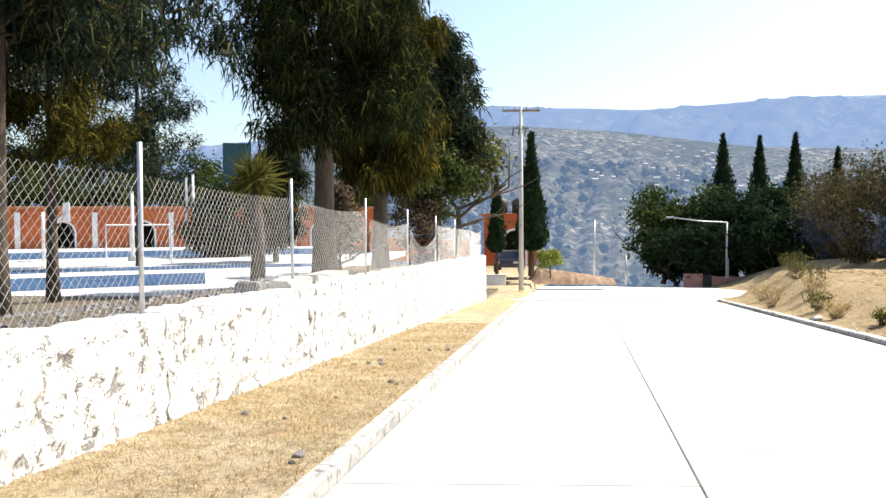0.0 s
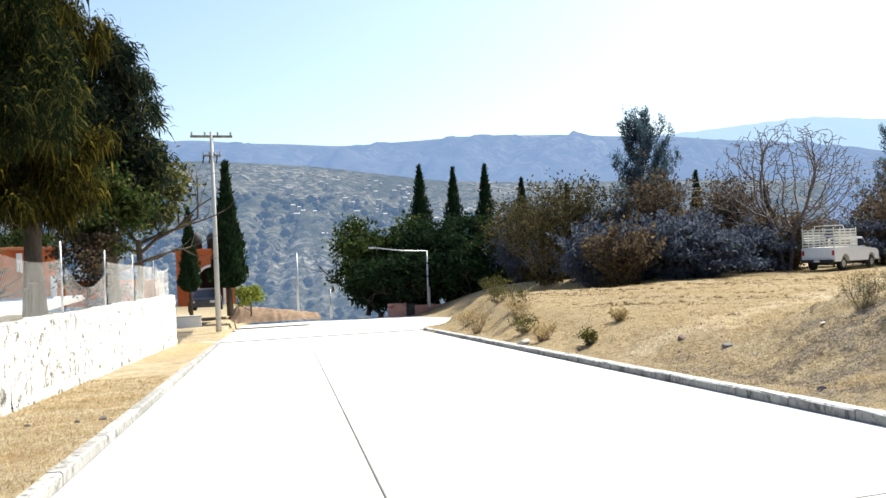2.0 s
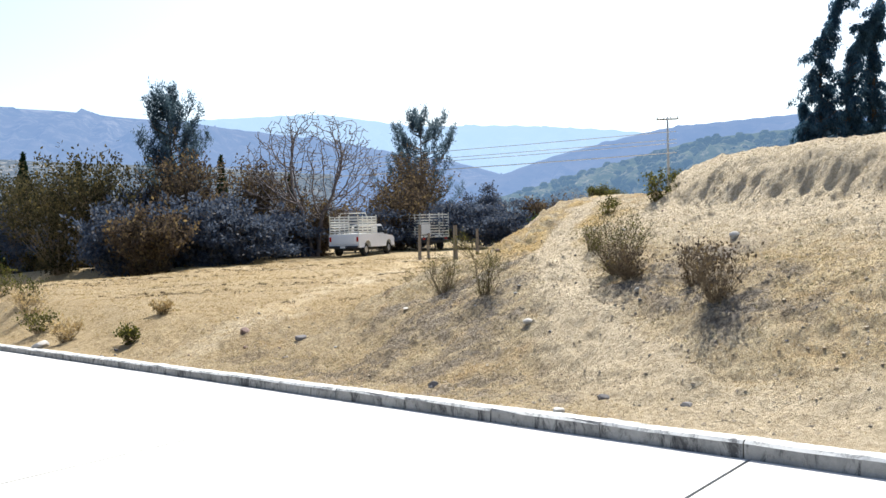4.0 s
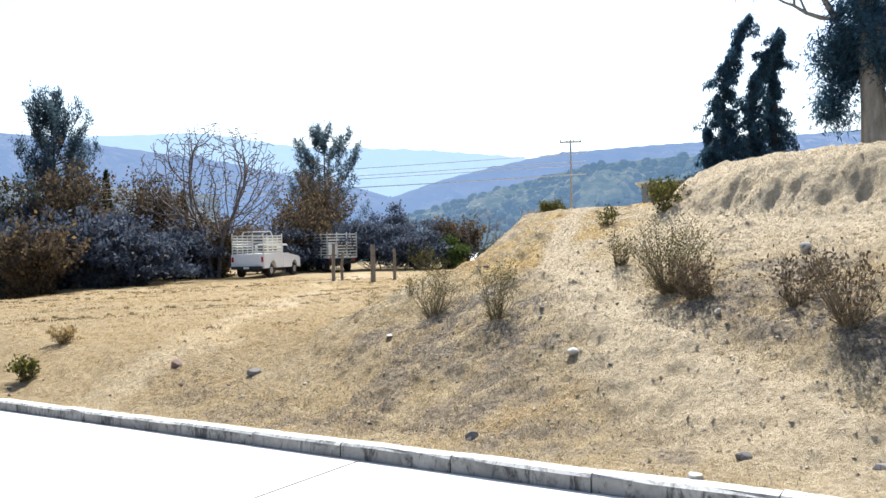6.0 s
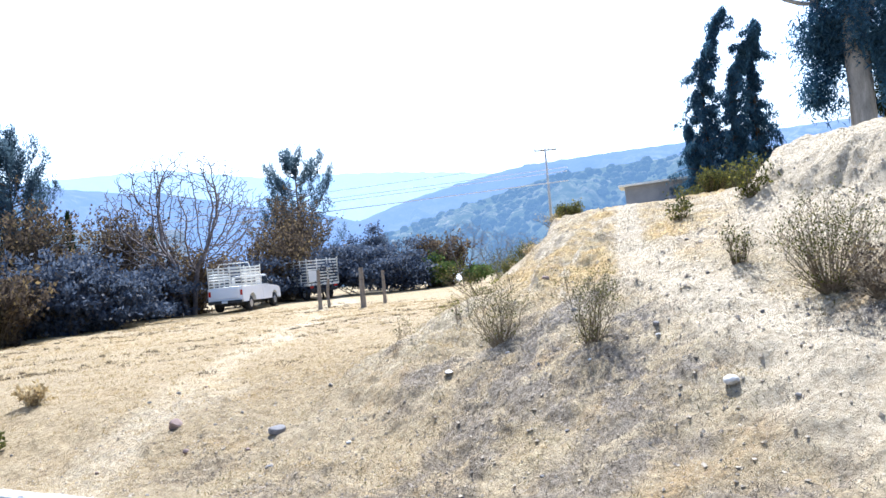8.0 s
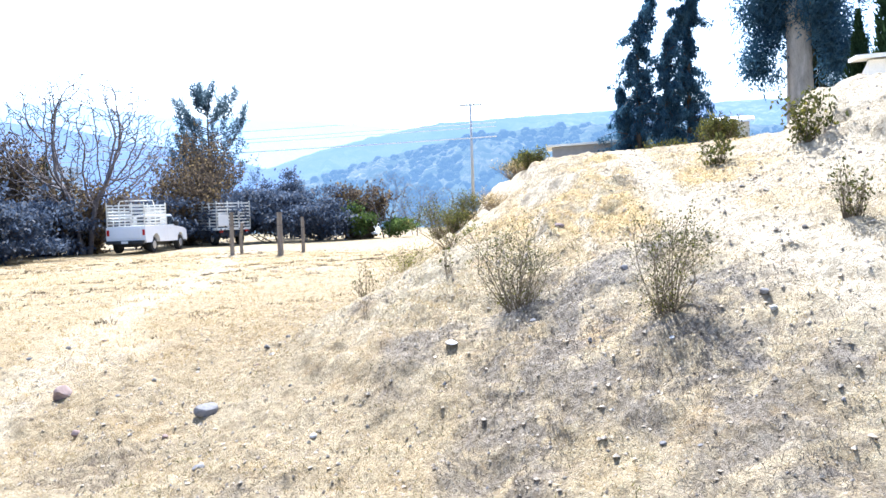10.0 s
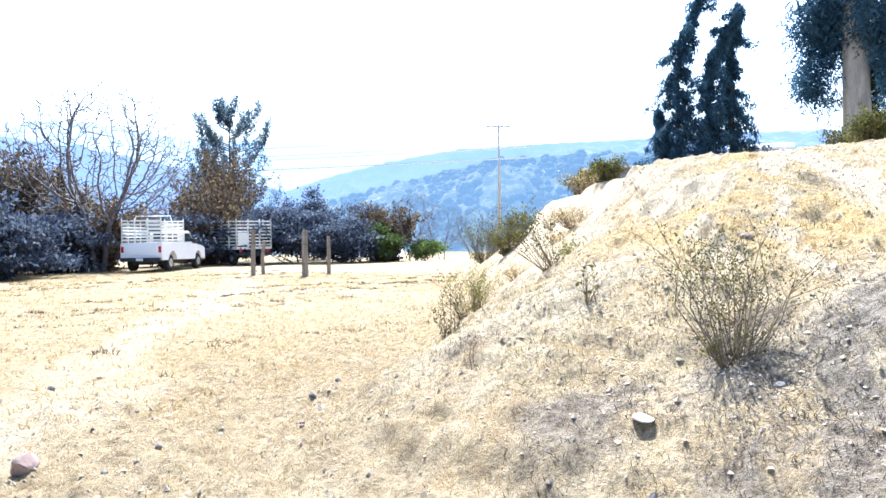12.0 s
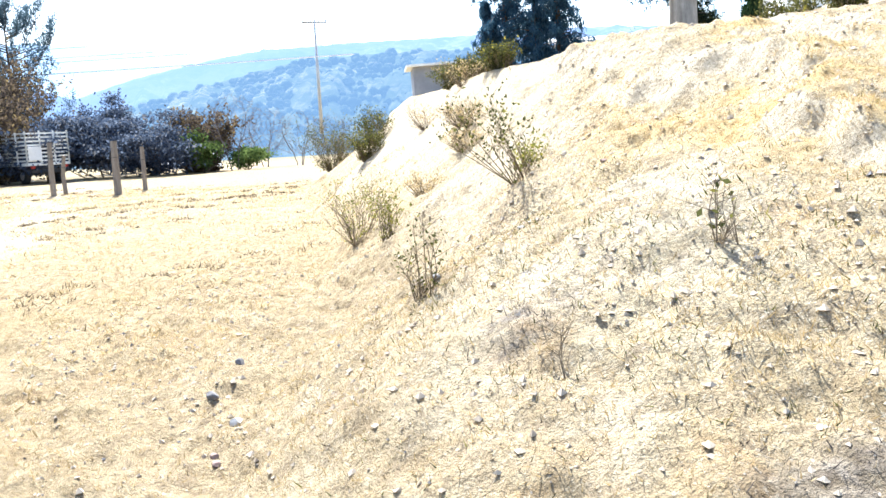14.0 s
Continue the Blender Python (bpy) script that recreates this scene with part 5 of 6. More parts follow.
# ---------------------------------------------------------------- trees on the bank's top
def weeping_cypress(x, y, z, h, w, seed, lean):
    """A ragged conifer: arching boughs hung with short sprays, a bent tip and a few long loose arms."""
    rng = np.random.default_rng(seed)
    t = thing("ragged_cypress", pose(x, y, z), "ragged dark conifer with a bent drooping tip", "tree", "ragged conifers on the bank")
    bm = bmesh.new()
    side = Vector((math.cos(radians(78)), -math.sin(radians(78)), 0))
    axis = []
    for u in np.linspace(0, 1, 13):
        off = lean * max(0, u - 0.62) ** 1.6 * 9
        axis.append(side * off + Vector((0, 0, u * h - 0.3 - 0.5 * abs(off) * max(0, u - 0.85))))
    tube(axis, [0.2 * (1 - 0.9 * i / 12) + 0.015 for i in range(13)], 8, bm)
    c = []
    for i in range(130):
        u = 0.03 + 0.96 * ((i + rng.uniform()) / 130) ** 1.15
        k = min(11, int(u * 12))
        b = axis[k].lerp(axis[k + 1], u * 12 - k)
        long = rng.uniform() < 0.2
        ww = w * (1 - u) ** 1.05 * rng.uniform(0.4, 1.0) + 0.10 + (0.75 if long else 0)
        a = rng.uniform(0, 2 * math.pi)
        out = Vector((math.cos(a), math.sin(a), 0))
        mid = b + out * ww * 0.55 + Vector((0, 0, 0.14 * ww))
        tip = b + out * ww + Vector((0, 0, (-0.28 if not long else 0.0) * ww))
        tube([b, mid, tip], [0.04, 0.025, 0.008], 3, bm, cap=False)
        for s in np.linspace(0.12, 1.0, 9):
            q = b.lerp(mid, s * 2) if s < 0.5 else mid.lerp(tip, s * 2 - 1)
            for _ in range(3):
                c.append((q.x + rng.normal() * 0.08, q.y + rng.normal() * 0.08, q.z - rng.uniform(0, 0.34)))
    part("trunk", bm, M_BARK, t, smooth=True)
    v, f = blades(rng, crown_points(rng, c, 26000, (0.07, 0.07, 0.09)), 0.24, 0.036, -1.0, 0.7, 0.2, True)
    cloud_part("crown", v.tolist(), f.tolist(), M_BLUEHAZENEEDLE, t)


for az, d, top, w, s, ln in ((75.7, 60, 14.2, 3.0, 121, 0.9), (77.3, 59, 13.0, 2.2, 122, 1.1), (78.7, 60, 13.1, 2.6, 123, 0.2), (75.1, 61, 7.4, 2.2, 124, -0.3)):
    x, y = polar(az, d, (2.27, 7.83))
    g = min(ground_at(x, y), 4.2)
    weeping_cypress(x, y, g, 1.1 + d * math.tan(radians(top)) - g, w, s, ln)
x, y = polar(73.6, 57, (2.27, 7.83))
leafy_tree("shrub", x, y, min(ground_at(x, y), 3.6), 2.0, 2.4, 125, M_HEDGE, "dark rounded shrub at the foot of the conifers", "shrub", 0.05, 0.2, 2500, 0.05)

def gum_tree(x, y, z):
    """A stout tree with a thick trunk that parts into rising limbs above a skirt of dense foliage."""
    rng = np.random.default_rng(131)
    t = thing("stout_tree", pose(x, y, z), "stout tree with a thick grey trunk and sparse rising limbs", "tree")
    bm, ends = bmesh.new(), []
    tube([(0, 0, -0.6), (0, 0, 0.6), (0, 0.05, 5.6), (0, 0.1, 8.2), (0, 0.1, 11.7)], [0.95, 0.72, 0.6, 0.62, 0.4], 14, bm, cap=False)
    for dy, dx, dz in ((0.75, 0.1, 1.05), (0.3, -0.3, 1.5), (-0.12, 0.3, 1.6), (-0.45, 0.1, 1.3), (-0.72, -0.2, 1.1)):
        branch_tubes(rng, bm, (0, 0.1, 7.4), (dx, dy, dz), 5.0, 0.26, 4, 0.12, 3, 7, ends, 0.55, 0.62)
    part("trunk", bm, M_PALEBARK, t, smooth=True)
    c = [tuple(p) for p, d in ends if d <= 1]
    skirt = [(rng.normal() * 0.9, rng.normal() * 1.3, rng.uniform(7.2, 11.2)) for _ in range(46)]
    for sy in (-1, 1):
        skirt += [(rng.normal() * 0.7, sy * rng.uniform(1.0, 2.7), rng.uniform(4.8, 9.2)) for _ in range(26)]
    c = np.concatenate([crown_points(rng, c, 15000, (0.35, 0.35, 0.3)), crown_points(rng, skirt, 22000, (0.30, 0.36, 0.42))])
    v, f = blades(rng, c, 0.34, 0.04, -0.1, 0.8, 0.3, True)
    cloud_part("crown", v.tolist(), f.tolist(), M_BLUEHAZENEEDLE, t)


x, y = 52.0, 12.7
gum_tree(x, y, min(ground_at(x, y), 5.2))
for az, d, h, w, s in ((86.6, 58, 9.0, 2.0, 133),):
    x, y = polar(az, d, (2.9, 8.8))
    pine(x, y, min(ground_at(x, y), 4.4), h, 0.22, 0.12, w, s, M_PINEDARK, "dark dense conifer on the bank's top", (0, 0), 0.4, 13000, 0.2, 44, None, 0.5, 0.15)
for az, d, h, s in ((88.0, 41, 5.0, 134), (89.5, 38, 8.5, 135), (85.3, 58, 3.4, 136)):
    x, y = polar(az, d, (2.9, 8.8) if s != 136 else (6.6, 12.8))
    cypress(x, y, min(ground_at(x, y), 5.0), h, 0.75, s, "dark cypress on the bank's top", 0.04, group="cypresses on the bank")


def house(name, az, d, eye, z, w, dep, h, label, wall, roofm, turn, windows=(), rise=0.7, tilt=0.0):
    x, y = polar(az, d, eye)
    t = thing(name, pose(x, y, z, 0, tilt, turn), label, "building")
    part("wall", box(-w / 2, 0, -1.5, w / 2, dep, h), wall, t)
    part("roof", prism([(-0.5, h), (dep + 0.4, h + rise), (dep + 0.4, h + rise + 0.15), (-0.5, h + 0.14)], "x", -w / 2 - 0.4, w / 2 + 0.4), roofm, t, "pale sheet roof")
    for wx, wz, ww, wh in windows:
        win = part("window", box(wx - ww / 2, -0.06, wz, wx + ww / 2, -0.01, wz + wh, 0.01), M_DARK, t)
        part("frame", box(wx - ww / 2 - 0.06, -0.05, wz - 0.08, wx + ww / 2 + 0.06, -0.02, wz - 0.005), M_WHITE, win)
    return t


house("shed", 72.8, 62, (2.27, 7.83), 3.0, 5.0, 5.0, 2.0, "grey shed with a pale sheet roof past the bank", M_SHED, M_CREAM, -73, (), 0.1, -2.0)
house("white_house", 92.8, 36, (2.9, 8.8), 4.2, 6.0, 5.0, 1.5, "white-walled house showing over the bank's top", M_WHITE, M_CREAM, -88)
house("small_house", 84.6, 72, (6.6, 12.8), 5.4, 4.2, 4.0, 1.9, "small grey house with a window behind the bank", M_POLE, M_CREAM, -84, ((0.8, 0.7, 0.8, 0.8),))

# ---------------------------------------------------------------- hills
def ridge(name, az0, az1, d_front, d_back, heights, foot, material, label, rough, seed):
    """A long hill between two bearings: heights gives the skyline's rise in degrees at even steps of bearing."""
    n, m = 220, 26
    a = np.linspace(az0, az1, n)
    el = np.interp(a, np.linspace(az0, az1, len(heights)), heights)
    k = np.exp(-0.5 * (np.arange(-8, 9) / 3.5) ** 2)
    el = np.convolve(np.pad(el, 8, mode="edge"), k / k.sum(), mode="valid")
    v, f = [], []
    for j in range(m):
        u = j / (m - 1)
        d = d_front + (d_back - d_front) * u
        top = d_back * np.tan(np.radians(el))
        shape = u ** 0.75
        bump = rough * (wobble(a * 0.30, a * 0 + u * 3.0, 0.9, seed) * 1.0 + 0.5 * wobble(a, u * 8.0 + a * 0, 0.7, seed + 1) + 0.25 * wobble(a * 3, u * 20.0 + a * 0, 0.8, seed)) * (math.sin(math.pi * u) ** 0.6 if u < 1 else 0)
        crest = 0.06 * rough * np.sin(a * 47 + seed) * np.sin(a * 19.3) if u > 0.95 else 0
        z = foot + (top - foot) * shape + bump + crest
        r = np.radians(a)
        v += list(zip((d * np.sin(r)).tolist(), (d * np.cos(r)).tolist(), z.tolist()))
    r = np.radians(a)
    v += list(zip((d_back * 1.25 * np.sin(r)).tolist(), (d_back * 1.25 * np.cos(r)).tolist(), [foot] * n))
    for j in range(m):
        for i in range(n - 1):
            q = j * n + i
            f.append((q, q + 1, q + n + 1, q + n))
    return tagged(mesh_ob(name, v, f, material, True), label, "hill", kind="structure")


# each call ends with the haze share and the glow colour it adds
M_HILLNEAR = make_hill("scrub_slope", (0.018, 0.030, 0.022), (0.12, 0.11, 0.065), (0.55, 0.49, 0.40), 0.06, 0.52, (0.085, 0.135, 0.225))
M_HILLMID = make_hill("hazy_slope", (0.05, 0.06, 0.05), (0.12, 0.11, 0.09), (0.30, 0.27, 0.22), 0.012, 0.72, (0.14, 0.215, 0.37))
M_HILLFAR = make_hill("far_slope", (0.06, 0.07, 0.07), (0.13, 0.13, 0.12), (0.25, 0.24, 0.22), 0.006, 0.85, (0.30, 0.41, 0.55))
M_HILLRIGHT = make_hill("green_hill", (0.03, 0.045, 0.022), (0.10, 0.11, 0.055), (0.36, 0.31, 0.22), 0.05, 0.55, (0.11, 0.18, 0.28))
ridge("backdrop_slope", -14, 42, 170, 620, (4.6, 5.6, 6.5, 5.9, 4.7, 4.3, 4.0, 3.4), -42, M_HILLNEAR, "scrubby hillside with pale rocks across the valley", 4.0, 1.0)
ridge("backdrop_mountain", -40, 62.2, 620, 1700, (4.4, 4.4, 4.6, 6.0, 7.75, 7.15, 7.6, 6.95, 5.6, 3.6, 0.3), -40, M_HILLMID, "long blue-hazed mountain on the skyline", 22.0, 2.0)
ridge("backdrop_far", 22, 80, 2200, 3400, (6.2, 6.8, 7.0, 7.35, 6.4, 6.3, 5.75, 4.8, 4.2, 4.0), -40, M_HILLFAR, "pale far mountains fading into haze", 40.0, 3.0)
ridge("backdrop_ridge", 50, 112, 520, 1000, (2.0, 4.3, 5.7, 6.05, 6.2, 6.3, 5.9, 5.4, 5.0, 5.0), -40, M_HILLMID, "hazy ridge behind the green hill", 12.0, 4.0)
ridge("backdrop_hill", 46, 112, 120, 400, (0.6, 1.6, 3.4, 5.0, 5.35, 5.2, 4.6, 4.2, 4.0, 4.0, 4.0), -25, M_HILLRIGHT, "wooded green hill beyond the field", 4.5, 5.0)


def far_clumps():
    """Trees that stand out on the near slopes of the two hills."""
    rng = np.random.default_rng(77)
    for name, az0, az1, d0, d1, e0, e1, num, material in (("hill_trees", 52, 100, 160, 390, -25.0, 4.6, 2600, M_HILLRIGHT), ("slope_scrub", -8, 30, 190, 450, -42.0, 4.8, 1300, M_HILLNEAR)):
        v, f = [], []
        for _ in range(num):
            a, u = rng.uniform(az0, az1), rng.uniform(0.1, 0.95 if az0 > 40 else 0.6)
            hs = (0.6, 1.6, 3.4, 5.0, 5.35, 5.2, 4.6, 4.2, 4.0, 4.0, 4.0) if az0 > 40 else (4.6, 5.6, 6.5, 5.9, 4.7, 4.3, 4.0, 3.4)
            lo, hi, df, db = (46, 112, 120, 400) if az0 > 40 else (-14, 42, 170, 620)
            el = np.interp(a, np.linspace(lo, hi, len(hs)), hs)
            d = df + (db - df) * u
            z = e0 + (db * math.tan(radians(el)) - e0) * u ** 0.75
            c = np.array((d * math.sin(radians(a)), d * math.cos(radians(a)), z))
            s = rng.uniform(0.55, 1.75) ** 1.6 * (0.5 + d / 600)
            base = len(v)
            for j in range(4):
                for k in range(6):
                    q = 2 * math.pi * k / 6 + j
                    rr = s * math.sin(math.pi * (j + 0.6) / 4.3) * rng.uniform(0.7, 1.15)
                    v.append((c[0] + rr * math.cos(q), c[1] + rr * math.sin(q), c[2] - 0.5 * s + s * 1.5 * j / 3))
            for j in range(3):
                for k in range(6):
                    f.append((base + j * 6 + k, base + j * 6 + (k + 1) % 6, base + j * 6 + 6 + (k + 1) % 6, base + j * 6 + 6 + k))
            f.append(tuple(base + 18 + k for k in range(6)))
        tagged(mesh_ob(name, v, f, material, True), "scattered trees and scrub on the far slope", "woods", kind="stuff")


far_clumps()


def village():
    """Pale little houses scattered in loose rows over the slope across the valley."""
    rng = np.random.default_rng(91)
    v, f = [], []
    hs = (4.6, 5.6, 6.5, 5.9, 4.7, 4.3, 4.0, 3.4)
    for _ in range(70):
        a, u = rng.normal(13.0, 4.0), rng.uniform(0.35, 0.85)
        d = 170 + 450 * u
        el = np.interp(a, np.linspace(-14, 42, 8), hs)
        z = -42 + (620 * math.tan(radians(el)) + 42) * u ** 0.75 + 1.0
        w, dp, h = rng.uniform(0.6, 1.5), rng.uniform(0.8, 1.6), rng.uniform(0.6, 1.5)
        x, y = d * math.sin(radians(a)), d * math.cos(radians(a))
        b = len(v)
        v += [(x + sx * w, y + sy * dp, z + q) for q in (-2.0, h) for sx, sy in ((-1, -1), (1, -1), (1, 1), (-1, 1))] + [(x - w, y, z + h * 1.35), (x + w, y, z + h * 1.35)]
        f += [tuple(b + i for i in q) for q in ((0, 1, 5, 4), (1, 2, 6, 5), (2, 3, 7, 6), (3, 0, 4, 7), (4, 5, 9, 8), (6, 7, 8, 9), (5, 6, 9), (7, 4, 8))]
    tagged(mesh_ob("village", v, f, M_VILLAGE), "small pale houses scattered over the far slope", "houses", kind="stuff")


# house walls carry the same added haze glow as the slopes
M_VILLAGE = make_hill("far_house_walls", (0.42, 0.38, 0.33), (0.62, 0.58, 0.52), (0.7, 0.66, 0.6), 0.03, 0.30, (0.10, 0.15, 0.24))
village()


# ---------------------------------------------------------------- parked trucks
def wheel(parent, x, y, r, w):
    hub = part("wheel", tube([(x, y - w / 2, r), (x, y - w / 2 + 0.03, r), (x, y + w / 2 - 0.03, r), (x, y + w / 2, r)], [r * 0.9, r, r, r * 0.9], 20), M_RUBBER, parent)
    s = 1 if y > 0 else -1
    part("rim", tube([(x, y + s * (w / 2 - 0.02), r), (x, y + s * (w / 2 + 0.01), r)], [r * 0.58, r * 0.5], 14), M_CHROME, hub)


def slat_side(parent, p0, p1, z0, z1, rows, posts, material):
    """One side of a cattle cage: level slats on upright posts."""
    a, b = Vector((*p0, 0)), Vector((*p1, 0))
    n = (b - a).normalized().cross(Vector((0, 0, 1))) * 0.03
    for i in range(rows):
        z = z0 + (z1 - z0) * (i + 0.5) / rows
        m = n * 0.4
        bm = bmesh.new()
        tall = (z1 - z0) / rows * 0.21
        ring = [[bm.verts.new(q + n + m * sx + Vector((0, 0, z + tall * sz))) for sx, sz in ((-1, -1), (1, -1), (1, 1), (-1, 1))] for q in (a, b)]
        for i2 in range(4):
            bm.faces.new((ring[0][i2], ring[0][(i2 + 1) % 4], ring[1][(i2 + 1) % 4], ring[1][i2]))
        bm.faces.new(ring[0][::-1])
        bm.faces.new(ring[1])
        bmesh.ops.recalc_face_normals(bm, faces=bm.faces)
        part("slat", bm, material, parent)
    for i in range(posts):
        q = a.lerp(b, i / (posts - 1))
        part("upright", tube([q + Vector((0, 0, z0 - 0.1)), q + Vector((0, 0, z1 + 0.03))], 0.04, 4), material, parent)


def pickup(x, y, z, turn):
    """A pickup with its nose along +x."""
    t = thing("pickup_truck", pose(x, y, z, 0, 0, turn), "white pickup truck with a tall slatted cattle cage on its bed", "truck")
    L, W = 5.2, 1.9
    low = [(-2.6, 0.62), (-2.6, 1.24), (0.05, 1.24), (0.05, 0.5), (-0.9, 0.5), (-1.0, 0.75), (-1.25, 0.9), (-1.5, 0.9), (-1.75, 0.75), (-1.85, 0.5), (-2.5, 0.5)]
    bm = prism(low, "y", -W / 2, W / 2)
    part("bed", bm, M_CARWHITE, t)
    nose = [(0.08, 0.48), (0.08, 1.25), (1.45, 1.2), (2.4, 1.08), (2.6, 0.95), (2.62, 0.5), (2.15, 0.5), (2.05, 0.75), (1.85, 0.88), (1.6, 0.88), (1.4, 0.75), (1.3, 0.48)]
    bm = prism(nose, "y", -W / 2, W / 2)
    part("cab_body", bm, M_CARWHITE, t)
    cab = [(0.08, 1.25), (0.18, 1.8), (0.95, 1.82), (1.5, 1.22)]
    bm = prism(cab, "y", -W / 2 + 0.12, W / 2 - 0.12)
    bmesh.ops.bevel(bm, geom=list(bm.edges), offset=0.04, segments=2, affect="EDGES")
    part("cab_roof", bm, M_CARWHITE, t)
    for s in (-1, 1):
        part("side_window", prism([(0.28, 1.3), (0.32, 1.7), (0.9, 1.7), (1.3, 1.3)], "y", s * (W / 2 - 0.115), s * (W / 2 - 0.10)), M_GLASS, t)
        part("mirror", box(1.2, s * (W / 2) - 0.1, 1.25, 1.3, s * (W / 2) + 0.16, 1.45, 0.02), M_TANK, t)
        part("tail_lamp", box(-2.625, s * 0.86 - 0.06, 0.85, -2.59, s * 0.86 + 0.06, 1.12, 0.01), M_REDLAMP, t)
        part("door_handle", box(0.3, s * W / 2 - 0.01, 1.1, 0.45, s * W / 2 + 0.02, 1.14), M_CHROME, t)
        part("headlight", box(2.56, s * 0.68 - 0.2, 0.8, 2.64, s * 0.68 + 0.2, 0.98, 0.02), M_CHROME, t)
    part("rear_window", box(0.07, -0.6, 1.34, 0.13, 0.6, 1.7), M_GLASS, t)
    part("windscreen", prism([(1.0, 1.77), (1.47, 1.27), (1.5, 1.27), (1.03, 1.79)], "y", -0.72, 0.72), M_GLASS, t)
    part("tailgate", box(-2.64, -0.72, 0.72, -2.6, 0.72, 1.2, 0.01), M_CARWHITE, t)
    part("rear_bumper", box(-2.78, -0.9, 0.45, -2.62, 0.9, 0.62, 0.03), M_TANK, t, "black step bumper")
    part("front_bumper", box(2.6, -0.92, 0.42, 2.74, 0.92, 0.62, 0.03), M_CHROME, t)
    part("number_plate", box(-2.79, -0.16, 0.48, -2.775, 0.16, 0.6), M_WHITE, t)
    part("chassis", box(-2.4, -0.5, 0.3, 2.3, 0.5, 0.52), M_TANK, t)
    for wx in (-1.62, 1.72):
        for wy in (-0.82, 0.82):
            wheel(t, wx, wy, 0.37, 0.26)
    cage = part("cage_floor_rail", box(-2.58, -0.92, 1.24, 0.0, 0.92, 1.29), M_CREAM, t, "cream-painted cage rails")
    for p0, p1, posts, hi in (((-2.55, -0.9), (0.0, -0.9), 5, 2.2), ((-2.55, 0.9), (0.0, 0.9), 5, 2.2), ((-2.55, -0.9), (-2.55, 0.9), 4, 2.35), ((0.0, -0.9), (0.0, 0.9), 3, 2.35)):
        slat_side(t, p0, p1, 1.32, hi, 6, posts, M_CREAM)
    part("hoop", tube([(-1.3, -0.9, 2.2), (-1.3, -0.8, 2.5), (-1.3, 0.8, 2.5), (-1.3, 0.9, 2.2)], 0.03, 5), M_CREAM, t)
    return t


tx, ty = 35.9, 42.1
pickup(tx + 1.3, ty + 0.1, ground_at(tx, ty) + 0.02, 90 - 69)


def stake_truck(x, y, z, turn):
    t = thing("stake_truck", pose(x, y, z, 0, 0, turn), "dark small truck with a tall cream slatted stake body", "truck")
    bm = prism([(1.2, 0.5), (1.2, 1.75), (2.2, 1.8), (2.75, 1.2), (3.3, 1.05), (3.35, 0.5)], "y", -0.9, 0.9)
    bmesh.ops.bevel(bm, geom=list(bm.edges), offset=0.06, segments=2, affect="EDGES")
    part("cab", bm, M_CARDARK, t)
    for s in (-1, 1):
        part("side_window", prism([(1.5, 1.25), (1.5, 1.65), (2.15, 1.65), (2.5, 1.25)], "y", s * 0.9, s * 0.912), M_GLASS, t)
        part("tail_lamp", box(-1.62, s * 0.8 - 0.1, 0.72, -1.58, s * 0.8 + 0.1, 0.84), M_REDLAMP, t)
    part("windscreen", prism([(2.22, 1.75), (2.7, 1.22), (2.74, 1.22), (2.26, 1.77)], "y", -0.72, 0.72), M_GLASS, t)
    part("platform", box(-1.6, -1.05, 0.85, 1.15, 1.05, 0.98, 0.02), M_CREAM, t)
    part("chassis", box(-1.5, -0.4, 0.45, 3.0, 0.4, 0.75), M_TANK, t)
    part("bumper", box(-1.66, -0.9, 0.5, -1.58, 0.9, 0.66, 0.02), M_TANK, t)
    for wx in (-0.7, 2.6):
        for wy in (-0.78, 0.78):
            wheel(t, wx, wy, 0.37, 0.26)
    for p0, p1, posts in (((-1.58, -1.03), (1.12, -1.03), 4), ((-1.58, 1.03), (1.12, 1.03), 4), ((-1.58, -1.03), (-1.58, 1.03), 4), ((1.12, -1.03), (1.12, 1.03), 3)):
        slat_side(t, p0, p1, 1.0, 2.45, 8, posts, M_CREAM)
    part("placard", box(-1.66, 0.35, 1.1, -1.63, 0.98, 1.75, 0.01), M_WHITE, t, "plain white board")


stake_truck(44.4, 43.6, ground_at(44, 43) + 0.02, 90 - 46 + 22)


def fence_post(x, y, h, r, lean, seed):
    rng = np.random.default_rng(seed)
    t = thing("wooden_post", pose(x, y, ground_at(x, y)), "weathered wooden fence post standing in the field", "post", "posts in the field")
    pts = [(0, 0, -0.2), (lean * 0.3, rng.normal() * 0.02, h * 0.5), (lean, rng.normal() * 0.03, h)]
    part("post", tube(pts, [r * 1.1, r, r * 0.85], 8), M_WOODPOST, t)
    part("wire_loop", tube([(lean * 0.5 + r * 1.1 * math.cos(a), r * 1.1 * math.sin(a), h * 0.7) for a in np.linspace(0, 2 * math.pi, 9)], 0.008, 4), M_TANK, t)


fence_post(31.6, 30.3, 1.65, 0.11, 0.04, 1)
fence_post(32.0, 32.9, 1.7, 0.085, 0.03, 2)
fence_post(33.0, 33.2, 1.3, 0.07, -0.03, 3)
fence_post(34.0, 30.9, 1.45, 0.075, 0.0, 4)
street_pole(74.8, 40.4, 1.5, 8.8, "slim grey concrete utility pole with a short crossarm beyond the bank", [(8.6, 2.0)], -60, 0.16)


